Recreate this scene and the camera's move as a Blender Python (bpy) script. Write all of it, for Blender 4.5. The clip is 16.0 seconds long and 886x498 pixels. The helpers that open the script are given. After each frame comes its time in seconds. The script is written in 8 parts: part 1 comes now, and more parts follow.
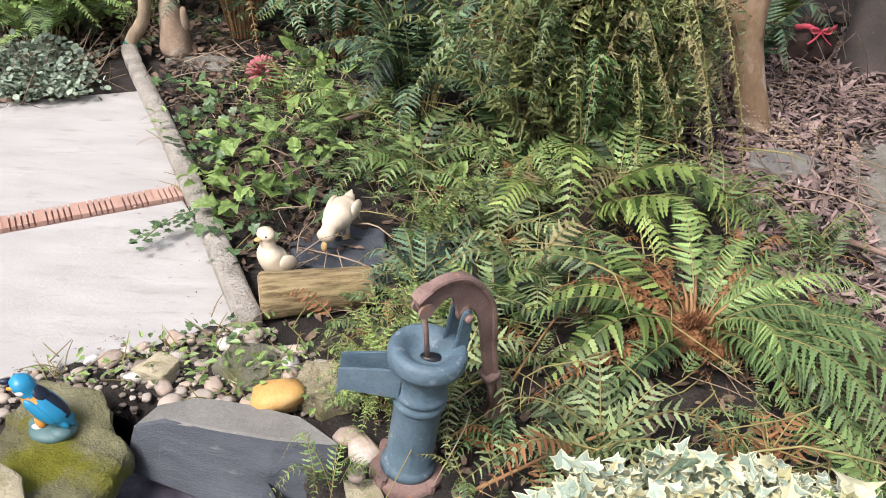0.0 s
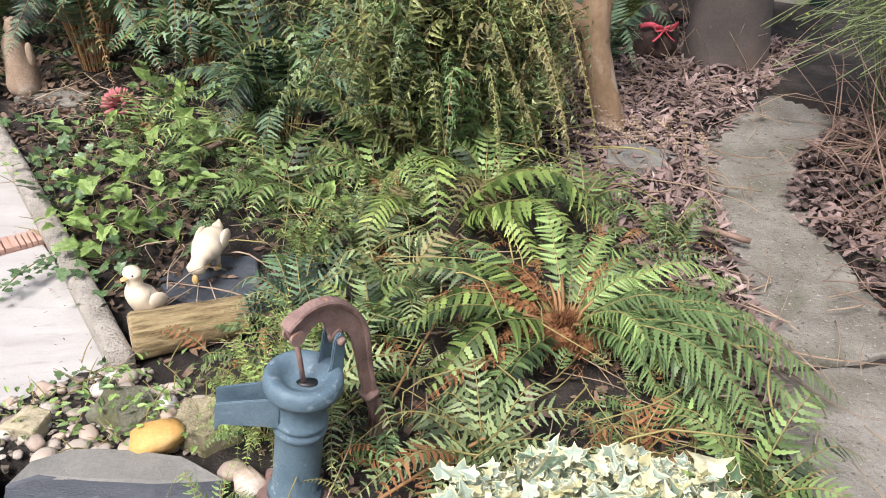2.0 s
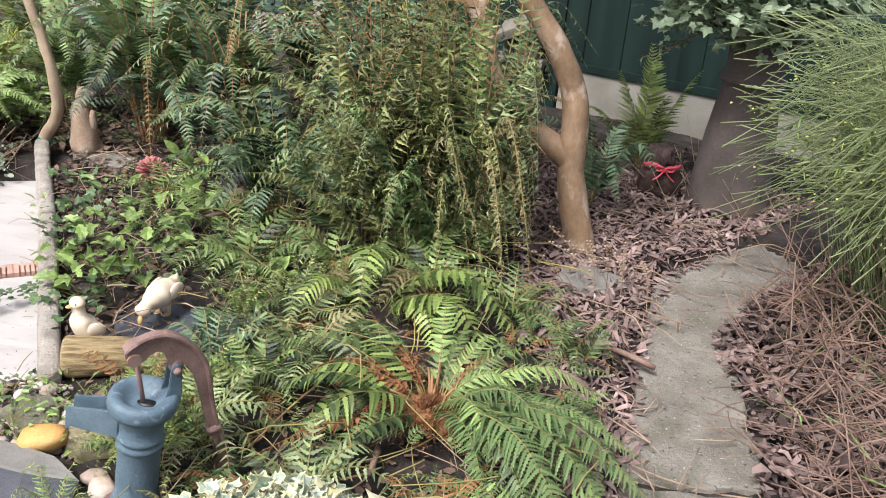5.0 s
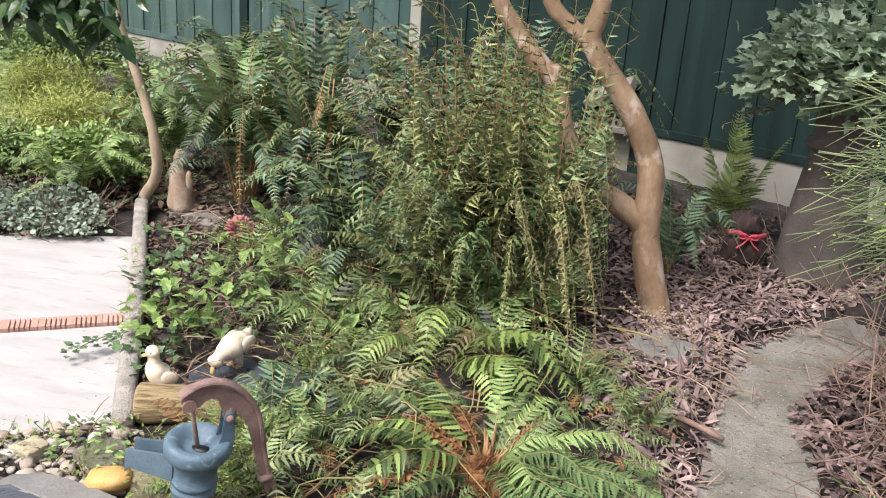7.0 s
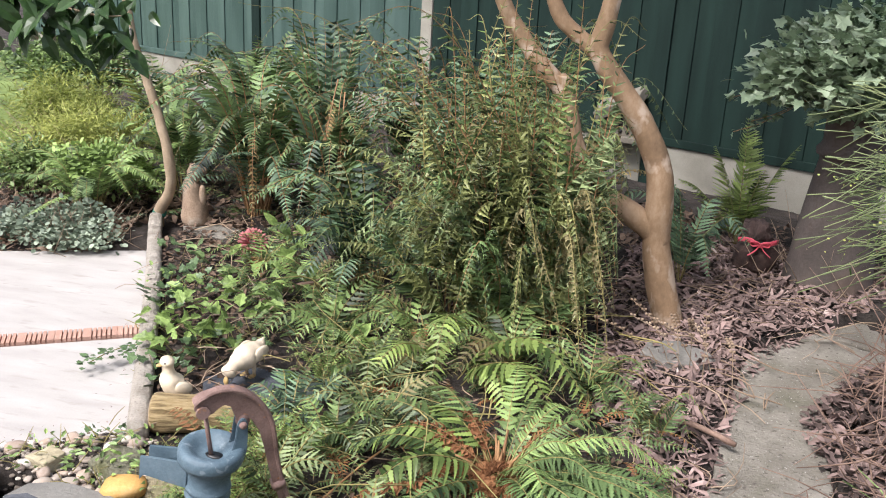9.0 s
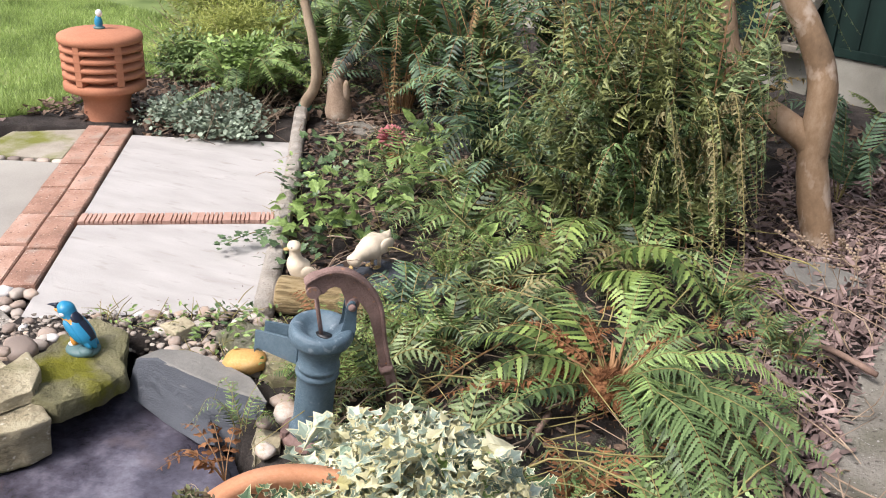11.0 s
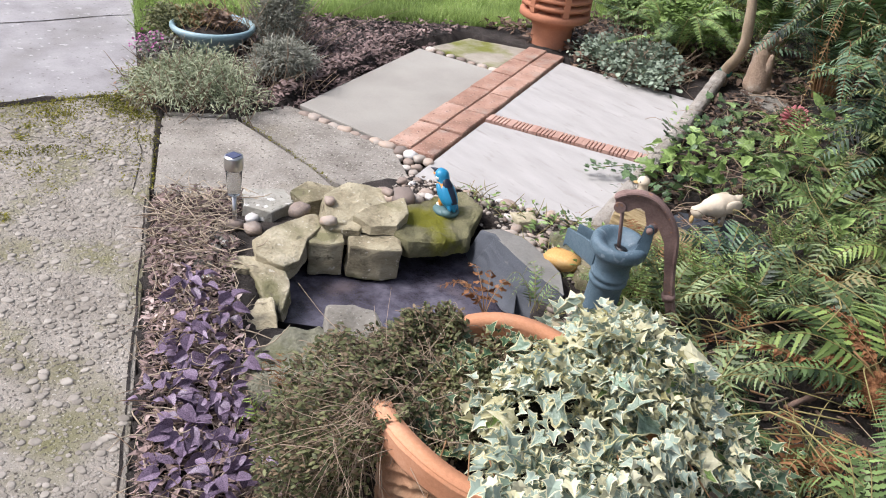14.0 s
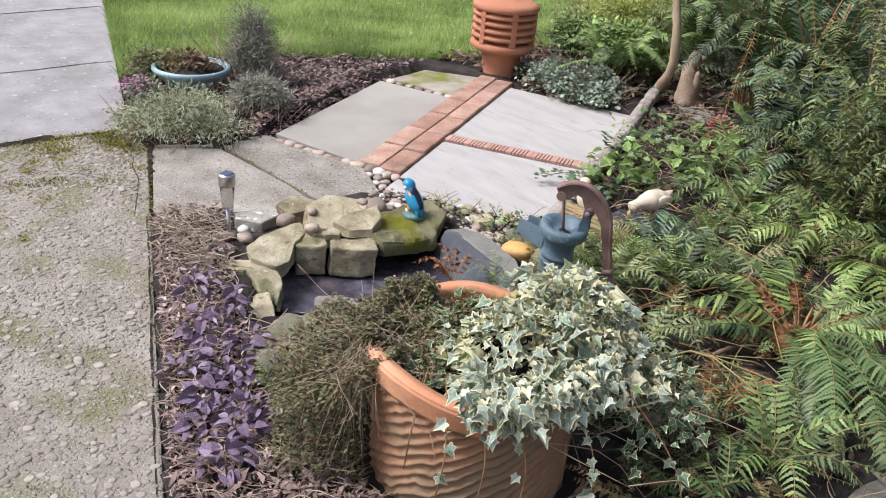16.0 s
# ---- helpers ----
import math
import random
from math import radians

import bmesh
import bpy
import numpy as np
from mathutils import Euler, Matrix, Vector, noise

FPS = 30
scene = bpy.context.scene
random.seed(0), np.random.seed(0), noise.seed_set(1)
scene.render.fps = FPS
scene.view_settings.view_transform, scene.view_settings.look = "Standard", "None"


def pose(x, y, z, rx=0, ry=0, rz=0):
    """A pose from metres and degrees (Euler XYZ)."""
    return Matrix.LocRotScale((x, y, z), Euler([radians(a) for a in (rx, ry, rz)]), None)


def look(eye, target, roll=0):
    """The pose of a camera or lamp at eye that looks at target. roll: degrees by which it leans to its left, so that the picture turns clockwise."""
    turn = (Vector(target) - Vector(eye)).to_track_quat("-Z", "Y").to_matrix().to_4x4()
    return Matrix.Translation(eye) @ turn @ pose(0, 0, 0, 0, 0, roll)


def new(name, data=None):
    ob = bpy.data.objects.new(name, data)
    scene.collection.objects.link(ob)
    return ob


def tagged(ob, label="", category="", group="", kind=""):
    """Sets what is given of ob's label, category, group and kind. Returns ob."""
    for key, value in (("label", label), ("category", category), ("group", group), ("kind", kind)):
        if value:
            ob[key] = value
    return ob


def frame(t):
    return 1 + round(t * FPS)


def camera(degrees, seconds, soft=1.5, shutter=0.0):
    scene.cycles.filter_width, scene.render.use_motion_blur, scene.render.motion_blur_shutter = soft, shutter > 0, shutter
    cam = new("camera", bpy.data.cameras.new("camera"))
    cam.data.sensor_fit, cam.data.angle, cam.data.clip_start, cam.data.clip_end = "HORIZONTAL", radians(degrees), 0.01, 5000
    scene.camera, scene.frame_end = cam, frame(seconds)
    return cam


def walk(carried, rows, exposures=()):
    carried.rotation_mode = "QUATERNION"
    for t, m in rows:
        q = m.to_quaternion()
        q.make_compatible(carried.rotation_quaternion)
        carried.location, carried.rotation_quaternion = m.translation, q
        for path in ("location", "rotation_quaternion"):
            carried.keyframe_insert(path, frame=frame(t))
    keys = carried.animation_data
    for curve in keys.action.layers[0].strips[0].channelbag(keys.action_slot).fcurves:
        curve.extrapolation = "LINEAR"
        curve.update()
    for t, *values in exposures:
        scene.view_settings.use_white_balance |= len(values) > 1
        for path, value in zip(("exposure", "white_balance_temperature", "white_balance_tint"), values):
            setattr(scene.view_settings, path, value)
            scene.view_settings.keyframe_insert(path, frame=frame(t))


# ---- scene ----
cam = camera(52.4, 16.0, soft=1.0)
PATH = [
    (0, (0.104, 0.172, 1.319), (0.032, 1.887, 0.292), 1.8),
    (0.5, (0.12, 0.177, 1.321), (0.136, 1.9, 0.306), 1.6),
    (1, (0.14, 0.175, 1.319), (0.258, 1.894, 0.302), 0.7),
    (1.5, (0.154, 0.16, 1.334), (0.321, 1.87, 0.311), 0.4),
    (2, (0.145, 0.157, 1.352), (0.321, 1.877, 0.346), 0.8),
    (2.5, (0.162, 0.178, 1.368), (0.329, 1.933, 0.424), 1.1),
    (3, (0.247, 0.163, 1.369), (0.355, 1.942, 0.462), 3.4),
    (3.5, (0.354, 0.089, 1.37), (0.398, 1.88, 0.481), 2.9),
    (4, (0.475, -0.024, 1.411), (0.471, 1.77, 0.525), 4.8),
    (4.2, (0.531, -0.05, 1.429), (0.514, 1.758, 0.573), 5.0),
    (6.3, (0.857, -0.151, 1.424), (0.571, 1.683, 0.678), 4.7),
    (6.5, (0.845, -0.146, 1.429), (0.533, 1.692, 0.705), 4.4),
    (7, (0.842, -0.132, 1.43), (0.503, 1.722, 0.763), 4.1),
    (7.5, (0.839, -0.139, 1.423), (0.473, 1.716, 0.773), 3.9),
    (8, (0.85, -0.147, 1.431), (0.462, 1.707, 0.787), 3.5),
    (8.2, (0.856, -0.149, 1.438), (0.461, 1.705, 0.801), 3.3),
    (10.3, (0.861, -0.16, 1.38), (0.532, 1.695, 0.709), 2.9),
    (10.5, (0.854, -0.157, 1.379), (0.491, 1.676, 0.665), 2.9),
    (11, (0.937, -0.09, 1.355), (0.267, 1.602, 0.524), 2.7),
    (11.5, (1.032, -0.06, 1.364), (0.132, 1.494, 0.484), 5.4),
    (12, (1.075, -0.124, 1.36), (0.097, 1.372, 0.463), 4.8),
    (12.5, (1.096, -0.226, 1.357), (0.088, 1.24, 0.443), 4.3),
    (13, (1.154, -0.207, 1.357), (0.048, 1.179, 0.433), 5.3),
    (13.5, (1.25, -0.148, 1.364), (-0.036, 1.051, 0.411), 8.7),
    (14, (1.348, -0.184, 1.381), (-0.009, 0.923, 0.415), 7.2),
    (14.5, (1.42, -0.295, 1.4), (0.067, 0.827, 0.445), 5.2),
    (15, (1.496, -0.349, 1.427), (0.165, 0.823, 0.503), 4.9),
    (15.5, (1.602, -0.388, 1.436), (0.267, 0.799, 0.538), 5.0),
    (16, (1.671, -0.456, 1.444), (0.326, 0.731, 0.562), 5.2),
]
walk(cam, [(t, look(eye, target, roll)) for t, eye, target, roll in PATH],
     exposures=((0, 0.92, 6450, 15), (1.5, 1.04, 6450, 15), (3.5, 1.06, 6450, 15), (8, 1.12, 6450, 15), (10.3, 1.0, 6450, 16), (10.5, 0.98, 6450, 16), (11.0, 0.92, 6500, 16), (11.2, 0.75, 6500, 16), (11.5, 0.62, 6400, 16), (12.0, 0.76, 6350, 16), (12.5, 0.86, 6350, 17), (14, 0.80, 6250, 16), (16, 0.74, 6250, 16)))

# ---- light ----
world = bpy.data.worlds.new("sky")
scene.world = world
world.use_nodes = True
wn = world.node_tree
bg = wn.nodes["Background"]
sky = wn.nodes.new("ShaderNodeTexSky")
sky.sky_type = "NISHITA"
sky.sun_disc = False
sky.sun_elevation, sky.sun_rotation = radians(53), radians(216)
sky.air_density, sky.dust_density, sky.ozone_density = 1.0, 3.0, 1.0
cloud = wn.nodes.new("ShaderNodeHueSaturation")
cloud.inputs["Saturation"].default_value = 0.55
wn.links.new(sky.outputs[0], cloud.inputs["Color"])
wn.links.new(cloud.outputs[0], bg.inputs[0])
bg.inputs[1].default_value = 0.112
sun_data = bpy.data.lights.new("sun", "SUN")
sun_data.energy, sun_data.angle, sun_data.color = 2.65, radians(22), (1.0, 0.985, 0.96)
sun = new("sun", sun_data)
sun.matrix_world = look((-3.3, -2.2, 6.6), (-0.4, 1.8, 0.0))


# ---- materials ----
def material(name, stops, scale=8.0, rough=0.8, bump=0.3, fine=60.0, metal=0.0, spread=0.0, stain=None, sheen=0.0, detail=8.0, pebbly=0.0, bumpdist=0.01, spec=0.4, stretch=(1, 1, 1), speck=()):
    """Colours along a two-scale noise, a fine bump, and where spread is set a shift from piece to piece."""
    m = bpy.data.materials.new(name)
    m.use_nodes = True
    t = m.node_tree
    n, l = t.nodes, t.links
    b = n["Principled BSDF"]
    co = n.new("ShaderNodeTexCoord")
    mp = n.new("ShaderNodeMapping")
    mp.inputs["Scale"].default_value = stretch
    l.new(co.outputs["Object"], mp.inputs[0])
    vec = mp.outputs[0]
    if spread:
        inf = n.new("ShaderNodeObjectInfo")
        ad = n.new("ShaderNodeVectorMath")
        ad.operation = "ADD"
        sc = n.new("ShaderNodeVectorMath")
        sc.operation = "SCALE"
        cx = n.new("ShaderNodeCombineXYZ")
        l.new(inf.outputs["Random"], cx.inputs[0])
        l.new(inf.outputs["Random"], cx.inputs[1])
        l.new(cx.outputs[0], sc.inputs[0])
        sc.inputs["Scale"].default_value = 37.0
        l.new(mp.outputs[0], ad.inputs[0])
        l.new(sc.outputs[0], ad.inputs[1])
        vec = ad.outputs[0]
    big = n.new("ShaderNodeTexNoise")
    big.inputs["Scale"].default_value, big.inputs["Detail"].default_value = scale, detail
    small = n.new("ShaderNodeTexNoise")
    small.inputs["Scale"].default_value, small.inputs["Detail"].default_value = fine * 2.2, 8.0
    small.inputs["Roughness"].default_value = 0.68
    l.new(vec, big.inputs["Vector"])
    l.new(vec, small.inputs["Vector"])
    mx = n.new("ShaderNodeMath")
    mx.operation = "MULTIPLY_ADD"
    mx.inputs[1].default_value = 0.7
    l.new(small.outputs["Fac"], mx.inputs[0])
    sub = n.new("ShaderNodeMath")
    sub.operation = "MULTIPLY_ADD"
    sub.inputs[1].default_value, sub.inputs[2].default_value = 1.3, -0.5
    l.new(big.outputs["Fac"], sub.inputs[0])
    l.new(sub.outputs[0], mx.inputs[2])
    fac = mx.outputs[0]
    if spread:
        sp = n.new("ShaderNodeMath")
        sp.operation = "MULTIPLY_ADD"
        sp.inputs[1].default_value = spread
        ms = n.new("ShaderNodeMath")
        ms.operation = "SUBTRACT"
        ms.inputs[1].default_value = spread * 0.5
        l.new(inf.outputs["Random"], sp.inputs[0])
        l.new(fac, sp.inputs[2])
        l.new(sp.outputs[0], ms.inputs[0])
        fac = ms.outputs[0]
    ramp = n.new("ShaderNodeValToRGB")
    while len(ramp.color_ramp.elements) < len(stops):
        ramp.color_ramp.elements.new(0.5)
    for e, (p, c) in zip(ramp.color_ramp.elements, stops):
        e.position, e.color = p, (*c, 1)
    l.new(fac, ramp.inputs[0])
    colour = ramp.outputs[0]
    if stain:
        c2, s2, lo, hi = stain
        st = n.new("ShaderNodeTexNoise")
        st.inputs["Scale"].default_value, st.inputs["Detail"].default_value = s2, 8.0
        l.new(vec, st.inputs["Vector"])
        r2 = n.new("ShaderNodeMapRange")
        r2.inputs[1].default_value, r2.inputs[2].default_value = lo, hi
        l.new(st.outputs["Fac"], r2.inputs[0])
        mixer = n.new("ShaderNodeMix")
        mixer.data_type = "RGBA"
        l.new(r2.outputs[0], mixer.inputs[0])
        l.new(colour, mixer.inputs[6])
        mixer.inputs[7].default_value = (*c2, 1)
        colour = mixer.outputs[2]
    if pebbly:
        vo = n.new("ShaderNodeTexVoronoi")
        vo.inputs["Randomness"].default_value = 1.0
        vo.inputs["Scale"].default_value = pebbly
        l.new(vec, vo.inputs["Vector"])
        near = n.new("ShaderNodeMapRange")
        near.inputs[1].default_value, near.inputs[2].default_value, near.inputs[3].default_value, near.inputs[4].default_value = 0.30, 0.42, 1.0, 0.0
        l.new(vo.outputs["Distance"], near.inputs[0])
        hs = n.new("ShaderNodeSeparateColor")
        l.new(vo.outputs["Color"], hs.inputs[0])
        pick = n.new("ShaderNodeMath")
        pick.operation = "GREATER_THAN"
        pick.inputs[1].default_value = 0.30
        l.new(hs.outputs[1], pick.inputs[0])
        amt = n.new("ShaderNodeMath")
        amt.operation = "MULTIPLY"
        l.new(near.outputs[0], amt.inputs[0])
        l.new(pick.outputs[0], amt.inputs[1])
        pr = n.new("ShaderNodeValToRGB")
        for e, (q, c) in zip(pr.color_ramp.elements, ((0.0, (0.20, 0.18, 0.16)), (1.0, (0.50, 0.455, 0.39)))):
            e.position, e.color = q, (*c, 1)
        l.new(hs.outputs[0], pr.inputs[0])
        pm = n.new("ShaderNodeMix")
        pm.data_type = "RGBA"
        half = n.new("ShaderNodeMath")
        half.operation = "MULTIPLY"
        half.inputs[1].default_value = 0.4
        l.new(amt.outputs[0], half.inputs[0])
        l.new(half.outputs[0], pm.inputs[0])
        l.new(colour, pm.inputs[6])
        l.new(pr.outputs[0], pm.inputs[7])
        colour = pm.outputs[2]
        hsum = n.new("ShaderNodeMath")
        hsum.operation = "MULTIPLY_ADD"
        hsum.inputs[1].default_value = 0.5
        l.new(amt.outputs[0], hsum.inputs[0])
        l.new(fac, hsum.inputs[2])
        fac = hsum.outputs[0]
    for c3, s3, lo, hi in speck:
        sn = n.new("ShaderNodeTexNoise")
        sn.inputs["Scale"].default_value, sn.inputs["Detail"].default_value = s3, 3.0
        l.new(co.outputs["Object"], sn.inputs["Vector"])
        r3 = n.new("ShaderNodeMapRange")
        r3.inputs[1].default_value, r3.inputs[2].default_value = lo, hi
        l.new(sn.outputs["Fac"], r3.inputs[0])
        m3 = n.new("ShaderNodeMix")
        m3.data_type = "RGBA"
        l.new(r3.outputs[0], m3.inputs[0])
        l.new(colour, m3.inputs[6])
        m3.inputs[7].default_value = (*c3, 1)
        colour = m3.outputs[2]
    l.new(colour, b.inputs["Base Color"])
    b.inputs["Roughness"].default_value, b.inputs["Metallic"].default_value = rough, metal
    b.inputs["Specular IOR Level"].default_value = spec
    if bump:
        bp = n.new("ShaderNodeBump")
        bp.inputs["Strength"].default_value, bp.inputs["Distance"].default_value = bump, bumpdist
        l.new(fac, bp.inputs["Height"])
        l.new(bp.outputs[0], b.inputs["Normal"])
    return m


def foliage(name, dark, light, rough=0.45, through_light=0.15, odd=None, scale=9.0):
    """Leaf colours that differ from leaf to leaf, with some light passing through."""
    m = bpy.data.materials.new(name)
    m.use_nodes = True
    n, l = m.node_tree.nodes, m.node_tree.links
    b = n["Principled BSDF"]
    out = n["Material Output"]
    geo = n.new("ShaderNodeNewGeometry")
    inf = n.new("ShaderNodeObjectInfo")
    co = n.new("ShaderNodeTexCoord")
    nz = n.new("ShaderNodeTexNoise")
    nz.inputs["Scale"].default_value = scale
    nz.inputs["Detail"].default_value = 3.0
    l.new(co.outputs["Object"], nz.inputs["Vector"])
    a = n.new("ShaderNodeMath")
    a.operation = "MULTIPLY_ADD"
    a.inputs[1].default_value = 0.45
    l.new(geo.outputs["Random Per Island"], a.inputs[0])
    c = n.new("ShaderNodeMath")
    c.operation = "MULTIPLY_ADD"
    c.inputs[1].default_value, c.inputs[2].default_value = 1.1, -0.40
    l.new(nz.outputs["Fac"], c.inputs[0])
    l.new(c.outputs[0], a.inputs[2])
    d = n.new("ShaderNodeMath")
    d.operation = "MULTIPLY_ADD"
    d.inputs[1].default_value = 0.35
    l.new(inf.outputs["Random"], d.inputs[0])
    l.new(a.outputs[0], d.inputs[2])
    r = n.new("ShaderNodeValToRGB")
    r.color_ramp.elements[0].position, r.color_ramp.elements[0].color = 0.2, (*dark, 1)
    r.color_ramp.elements[1].position, r.color_ramp.elements[1].color = 0.85, (*light, 1)
    if odd:
        e = r.color_ramp.elements.new(0.97)
        e.color = (*odd, 1)
    l.new(d.outputs[0], r.inputs[0])
    l.new(r.outputs[0], b.inputs["Base Color"])
    b.inputs["Roughness"].default_value = rough
    b.inputs["Specular IOR Level"].default_value = 0.35
    tr = n.new("ShaderNodeBsdfTranslucent")
    l.new(r.outputs[0], tr.inputs[0])
    mx = n.new("ShaderNodeMixShader")
    mx.inputs[0].default_value = through_light
    l.new(b.outputs[0], mx.inputs[1])
    l.new(tr.outputs[0], mx.inputs[2])
    l.new(mx.outputs[0], out.inputs[0])
    return m


M_SOIL = material("soil", [(0.2, (0.020, 0.016, 0.013)), (0.5, (0.046, 0.037, 0.031)), (0.85, (0.115, 0.095, 0.081))], 7, 0.95, 1.0, 70, bumpdist=0.03)
M_PATH = material("worn_concrete", [(0.1, (0.185, 0.160, 0.128)), (0.45, (0.30, 0.268, 0.222)), (0.9, (0.41, 0.372, 0.318))], 5, 0.92, 1.0, 75, stain=((0.185, 0.175, 0.075), 3.2, 0.50, 0.68), pebbly=70, bumpdist=0.010, speck=(((0.095, 0.08, 0.062), 70, 0.60, 0.68), ((0.50, 0.465, 0.41), 110, 0.63, 0.70)))
M_PATH_FAR = material("smooth_concrete", [(0.2, (0.215, 0.203, 0.20)), (0.5, (0.285, 0.272, 0.268)), (0.8, (0.34, 0.325, 0.318))], 6, 0.88, 0.3, 60, stain=((0.20, 0.188, 0.175), 1.6, 0.50, 0.70), speck=(((0.42, 0.405, 0.39), 26, 0.64, 0.70), ((0.16, 0.15, 0.138), 45, 0.64, 0.72)))
M_CREAM = material("pale_concrete_slab", [(0.2, (0.355, 0.335, 0.312)), (0.5, (0.40, 0.382, 0.358)), (0.8, (0.445, 0.427, 0.402))], 3, 0.85, 0.35, 40, stretch=(1.2, 4.5, 1), stain=((0.31, 0.29, 0.26), 7, 0.58, 0.76))
M_GREY = material("grey_concrete_slab", [(0.2, (0.25, 0.232, 0.20)), (0.8, (0.37, 0.35, 0.305))], 2.5, 0.85, 0.3, 60)
M_ROUGH = material("rough_concrete_slab", [(0.15, (0.18, 0.16, 0.132)), (0.5, (0.30, 0.272, 0.23)), (0.85, (0.41, 0.375, 0.322))], 7, 0.92, 0.9, 60, bumpdist=0.010, spread=0.15, pebbly=120, stain=((0.20, 0.175, 0.125), 4, 0.58, 0.75), speck=(((0.10, 0.085, 0.066), 90, 0.60, 0.68), ((0.56, 0.52, 0.46), 130, 0.62, 0.69)))
M_MOSSY = material("mossy_slab", [(0.2, (0.25, 0.22, 0.17)), (0.8, (0.42, 0.38, 0.31))], 6, 0.92, 0.5, 70, stain=((0.16, 0.17, 0.03), 4.0, 0.46, 0.6))
M_FLAG = material("flagstone", [(0.15, (0.125, 0.112, 0.090)), (0.5, (0.205, 0.190, 0.158)), (0.85, (0.29, 0.272, 0.235))], 6, 0.9, 0.9, 34, spread=0.12, stain=((0.125, 0.120, 0.085), 4.0, 0.54, 0.70), bumpdist=0.012, speck=(((0.085, 0.075, 0.06), 60, 0.62, 0.70), ((0.36, 0.345, 0.31), 90, 0.64, 0.71)))
M_BRICK = material("brick", [(0.1, (0.23, 0.128, 0.09)), (0.45, (0.375, 0.215, 0.152)), (0.85, (0.51, 0.335, 0.255))], 9, 0.9, 0.7, 50, spread=0.35, stain=((0.34, 0.27, 0.22), 11, 0.55, 0.75), speck=(((0.16, 0.095, 0.072), 60, 0.60, 0.68), ((0.56, 0.44, 0.36), 80, 0.63, 0.70)))
M_BRICK_PALE = material("pale_brick", [(0.1, (0.34, 0.19, 0.14)), (0.9, (0.52, 0.34, 0.27))], 7, 0.9, 0.5, 60, spread=0.3)
M_EDGING = material("edging_concrete", [(0.2, (0.30, 0.262, 0.212)), (0.8, (0.57, 0.525, 0.455))], 14, 0.95, 1.0, 60, pebbly=110, bumpdist=0.02)
M_SAND = material("sandstone", [(0.15, (0.185, 0.157, 0.095)), (0.42, (0.36, 0.31, 0.20)), (0.68, (0.48, 0.425, 0.29)), (0.95, (0.62, 0.56, 0.41))], 9, 0.92, 1.0, 45, spread=0.3, stain=((0.21, 0.195, 0.10), 7, 0.54, 0.66), bumpdist=0.012, stretch=(1, 1, 2.5), speck=(((0.15, 0.13, 0.08), 30, 0.63, 0.72), ((0.58, 0.54, 0.42), 55, 0.65, 0.72)))
M_MOSS = material("moss_rock", [(0.2, (0.12, 0.11, 0.055)), (0.55, (0.23, 0.215, 0.11)), (0.85, (0.33, 0.30, 0.18))], 9, 0.95, 1.0, 80, stain=((0.19, 0.185, 0.012), 6, 0.49, 0.60), bumpdist=0.02)
M_MOSS_GREY = material("grey_moss_rock", [(0.2, (0.13, 0.125, 0.085)), (0.55, (0.25, 0.245, 0.17)), (0.85, (0.37, 0.35, 0.27))], 9, 0.95, 1.0, 60, stain=((0.14, 0.145, 0.05), 7, 0.5, 0.65), bumpdist=0.02)
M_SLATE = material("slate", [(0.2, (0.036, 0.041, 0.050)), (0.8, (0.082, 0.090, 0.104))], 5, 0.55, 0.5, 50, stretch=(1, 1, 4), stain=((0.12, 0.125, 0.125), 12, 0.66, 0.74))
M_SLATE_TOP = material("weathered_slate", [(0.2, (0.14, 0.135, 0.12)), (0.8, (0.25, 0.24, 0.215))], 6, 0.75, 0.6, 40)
M_PEBBLE = material("pebble", [(0.0, (0.21, 0.165, 0.135)), (0.3, (0.33, 0.255, 0.20)), (0.55, (0.38, 0.335, 0.285)), (0.8, (0.45, 0.335, 0.25)), (1.0, (0.53, 0.485, 0.425))], 5, 0.6, 0.25, 50, spread=1.2)
M_LICHEN = material("lichen_stone", [(0.15, (0.20, 0.19, 0.155)), (0.5, (0.33, 0.315, 0.265)), (0.85, (0.44, 0.42, 0.37))], 8, 0.92, 0.8, 50, bumpdist=0.01, speck=(((0.66, 0.65, 0.60), 22, 0.60, 0.64), ((0.12, 0.11, 0.085), 60, 0.62, 0.70)))
M_WHITE_STONE = material("white_quartz", [(0.2, (0.50, 0.48, 0.45)), (0.8, (0.68, 0.66, 0.63))], 8, 0.6, 0.3, 60)
M_OCHRE = material("ochre_stone", [(0.2, (0.42, 0.22, 0.06)), (0.6, (0.60, 0.36, 0.12)), (0.9, (0.66, 0.47, 0.24))], 8, 0.65, 0.3, 60)
M_TERRA = material("terracotta", [(0.1, (0.19, 0.105, 0.06)), (0.5, (0.36, 0.19, 0.105)), (0.9, (0.50, 0.28, 0.16))], 5, 0.88, 0.5, 60, stain=((0.19, 0.165, 0.10), 4, 0.46, 0.72))
M_TERRA_RIM = material("terracotta_rim", [(0.1, (0.40, 0.17, 0.085)), (0.5, (0.56, 0.26, 0.135)), (0.9, (0.66, 0.37, 0.23))], 5, 0.85, 0.3, 60, stain=((0.40, 0.28, 0.18), 8, 0.56, 0.8))
M_TERRA_PLAIN = material("clean_terracotta", [(0.1, (0.33, 0.125, 0.065)), (0.9, (0.52, 0.235, 0.135))], 4, 0.85, 0.3, 40)
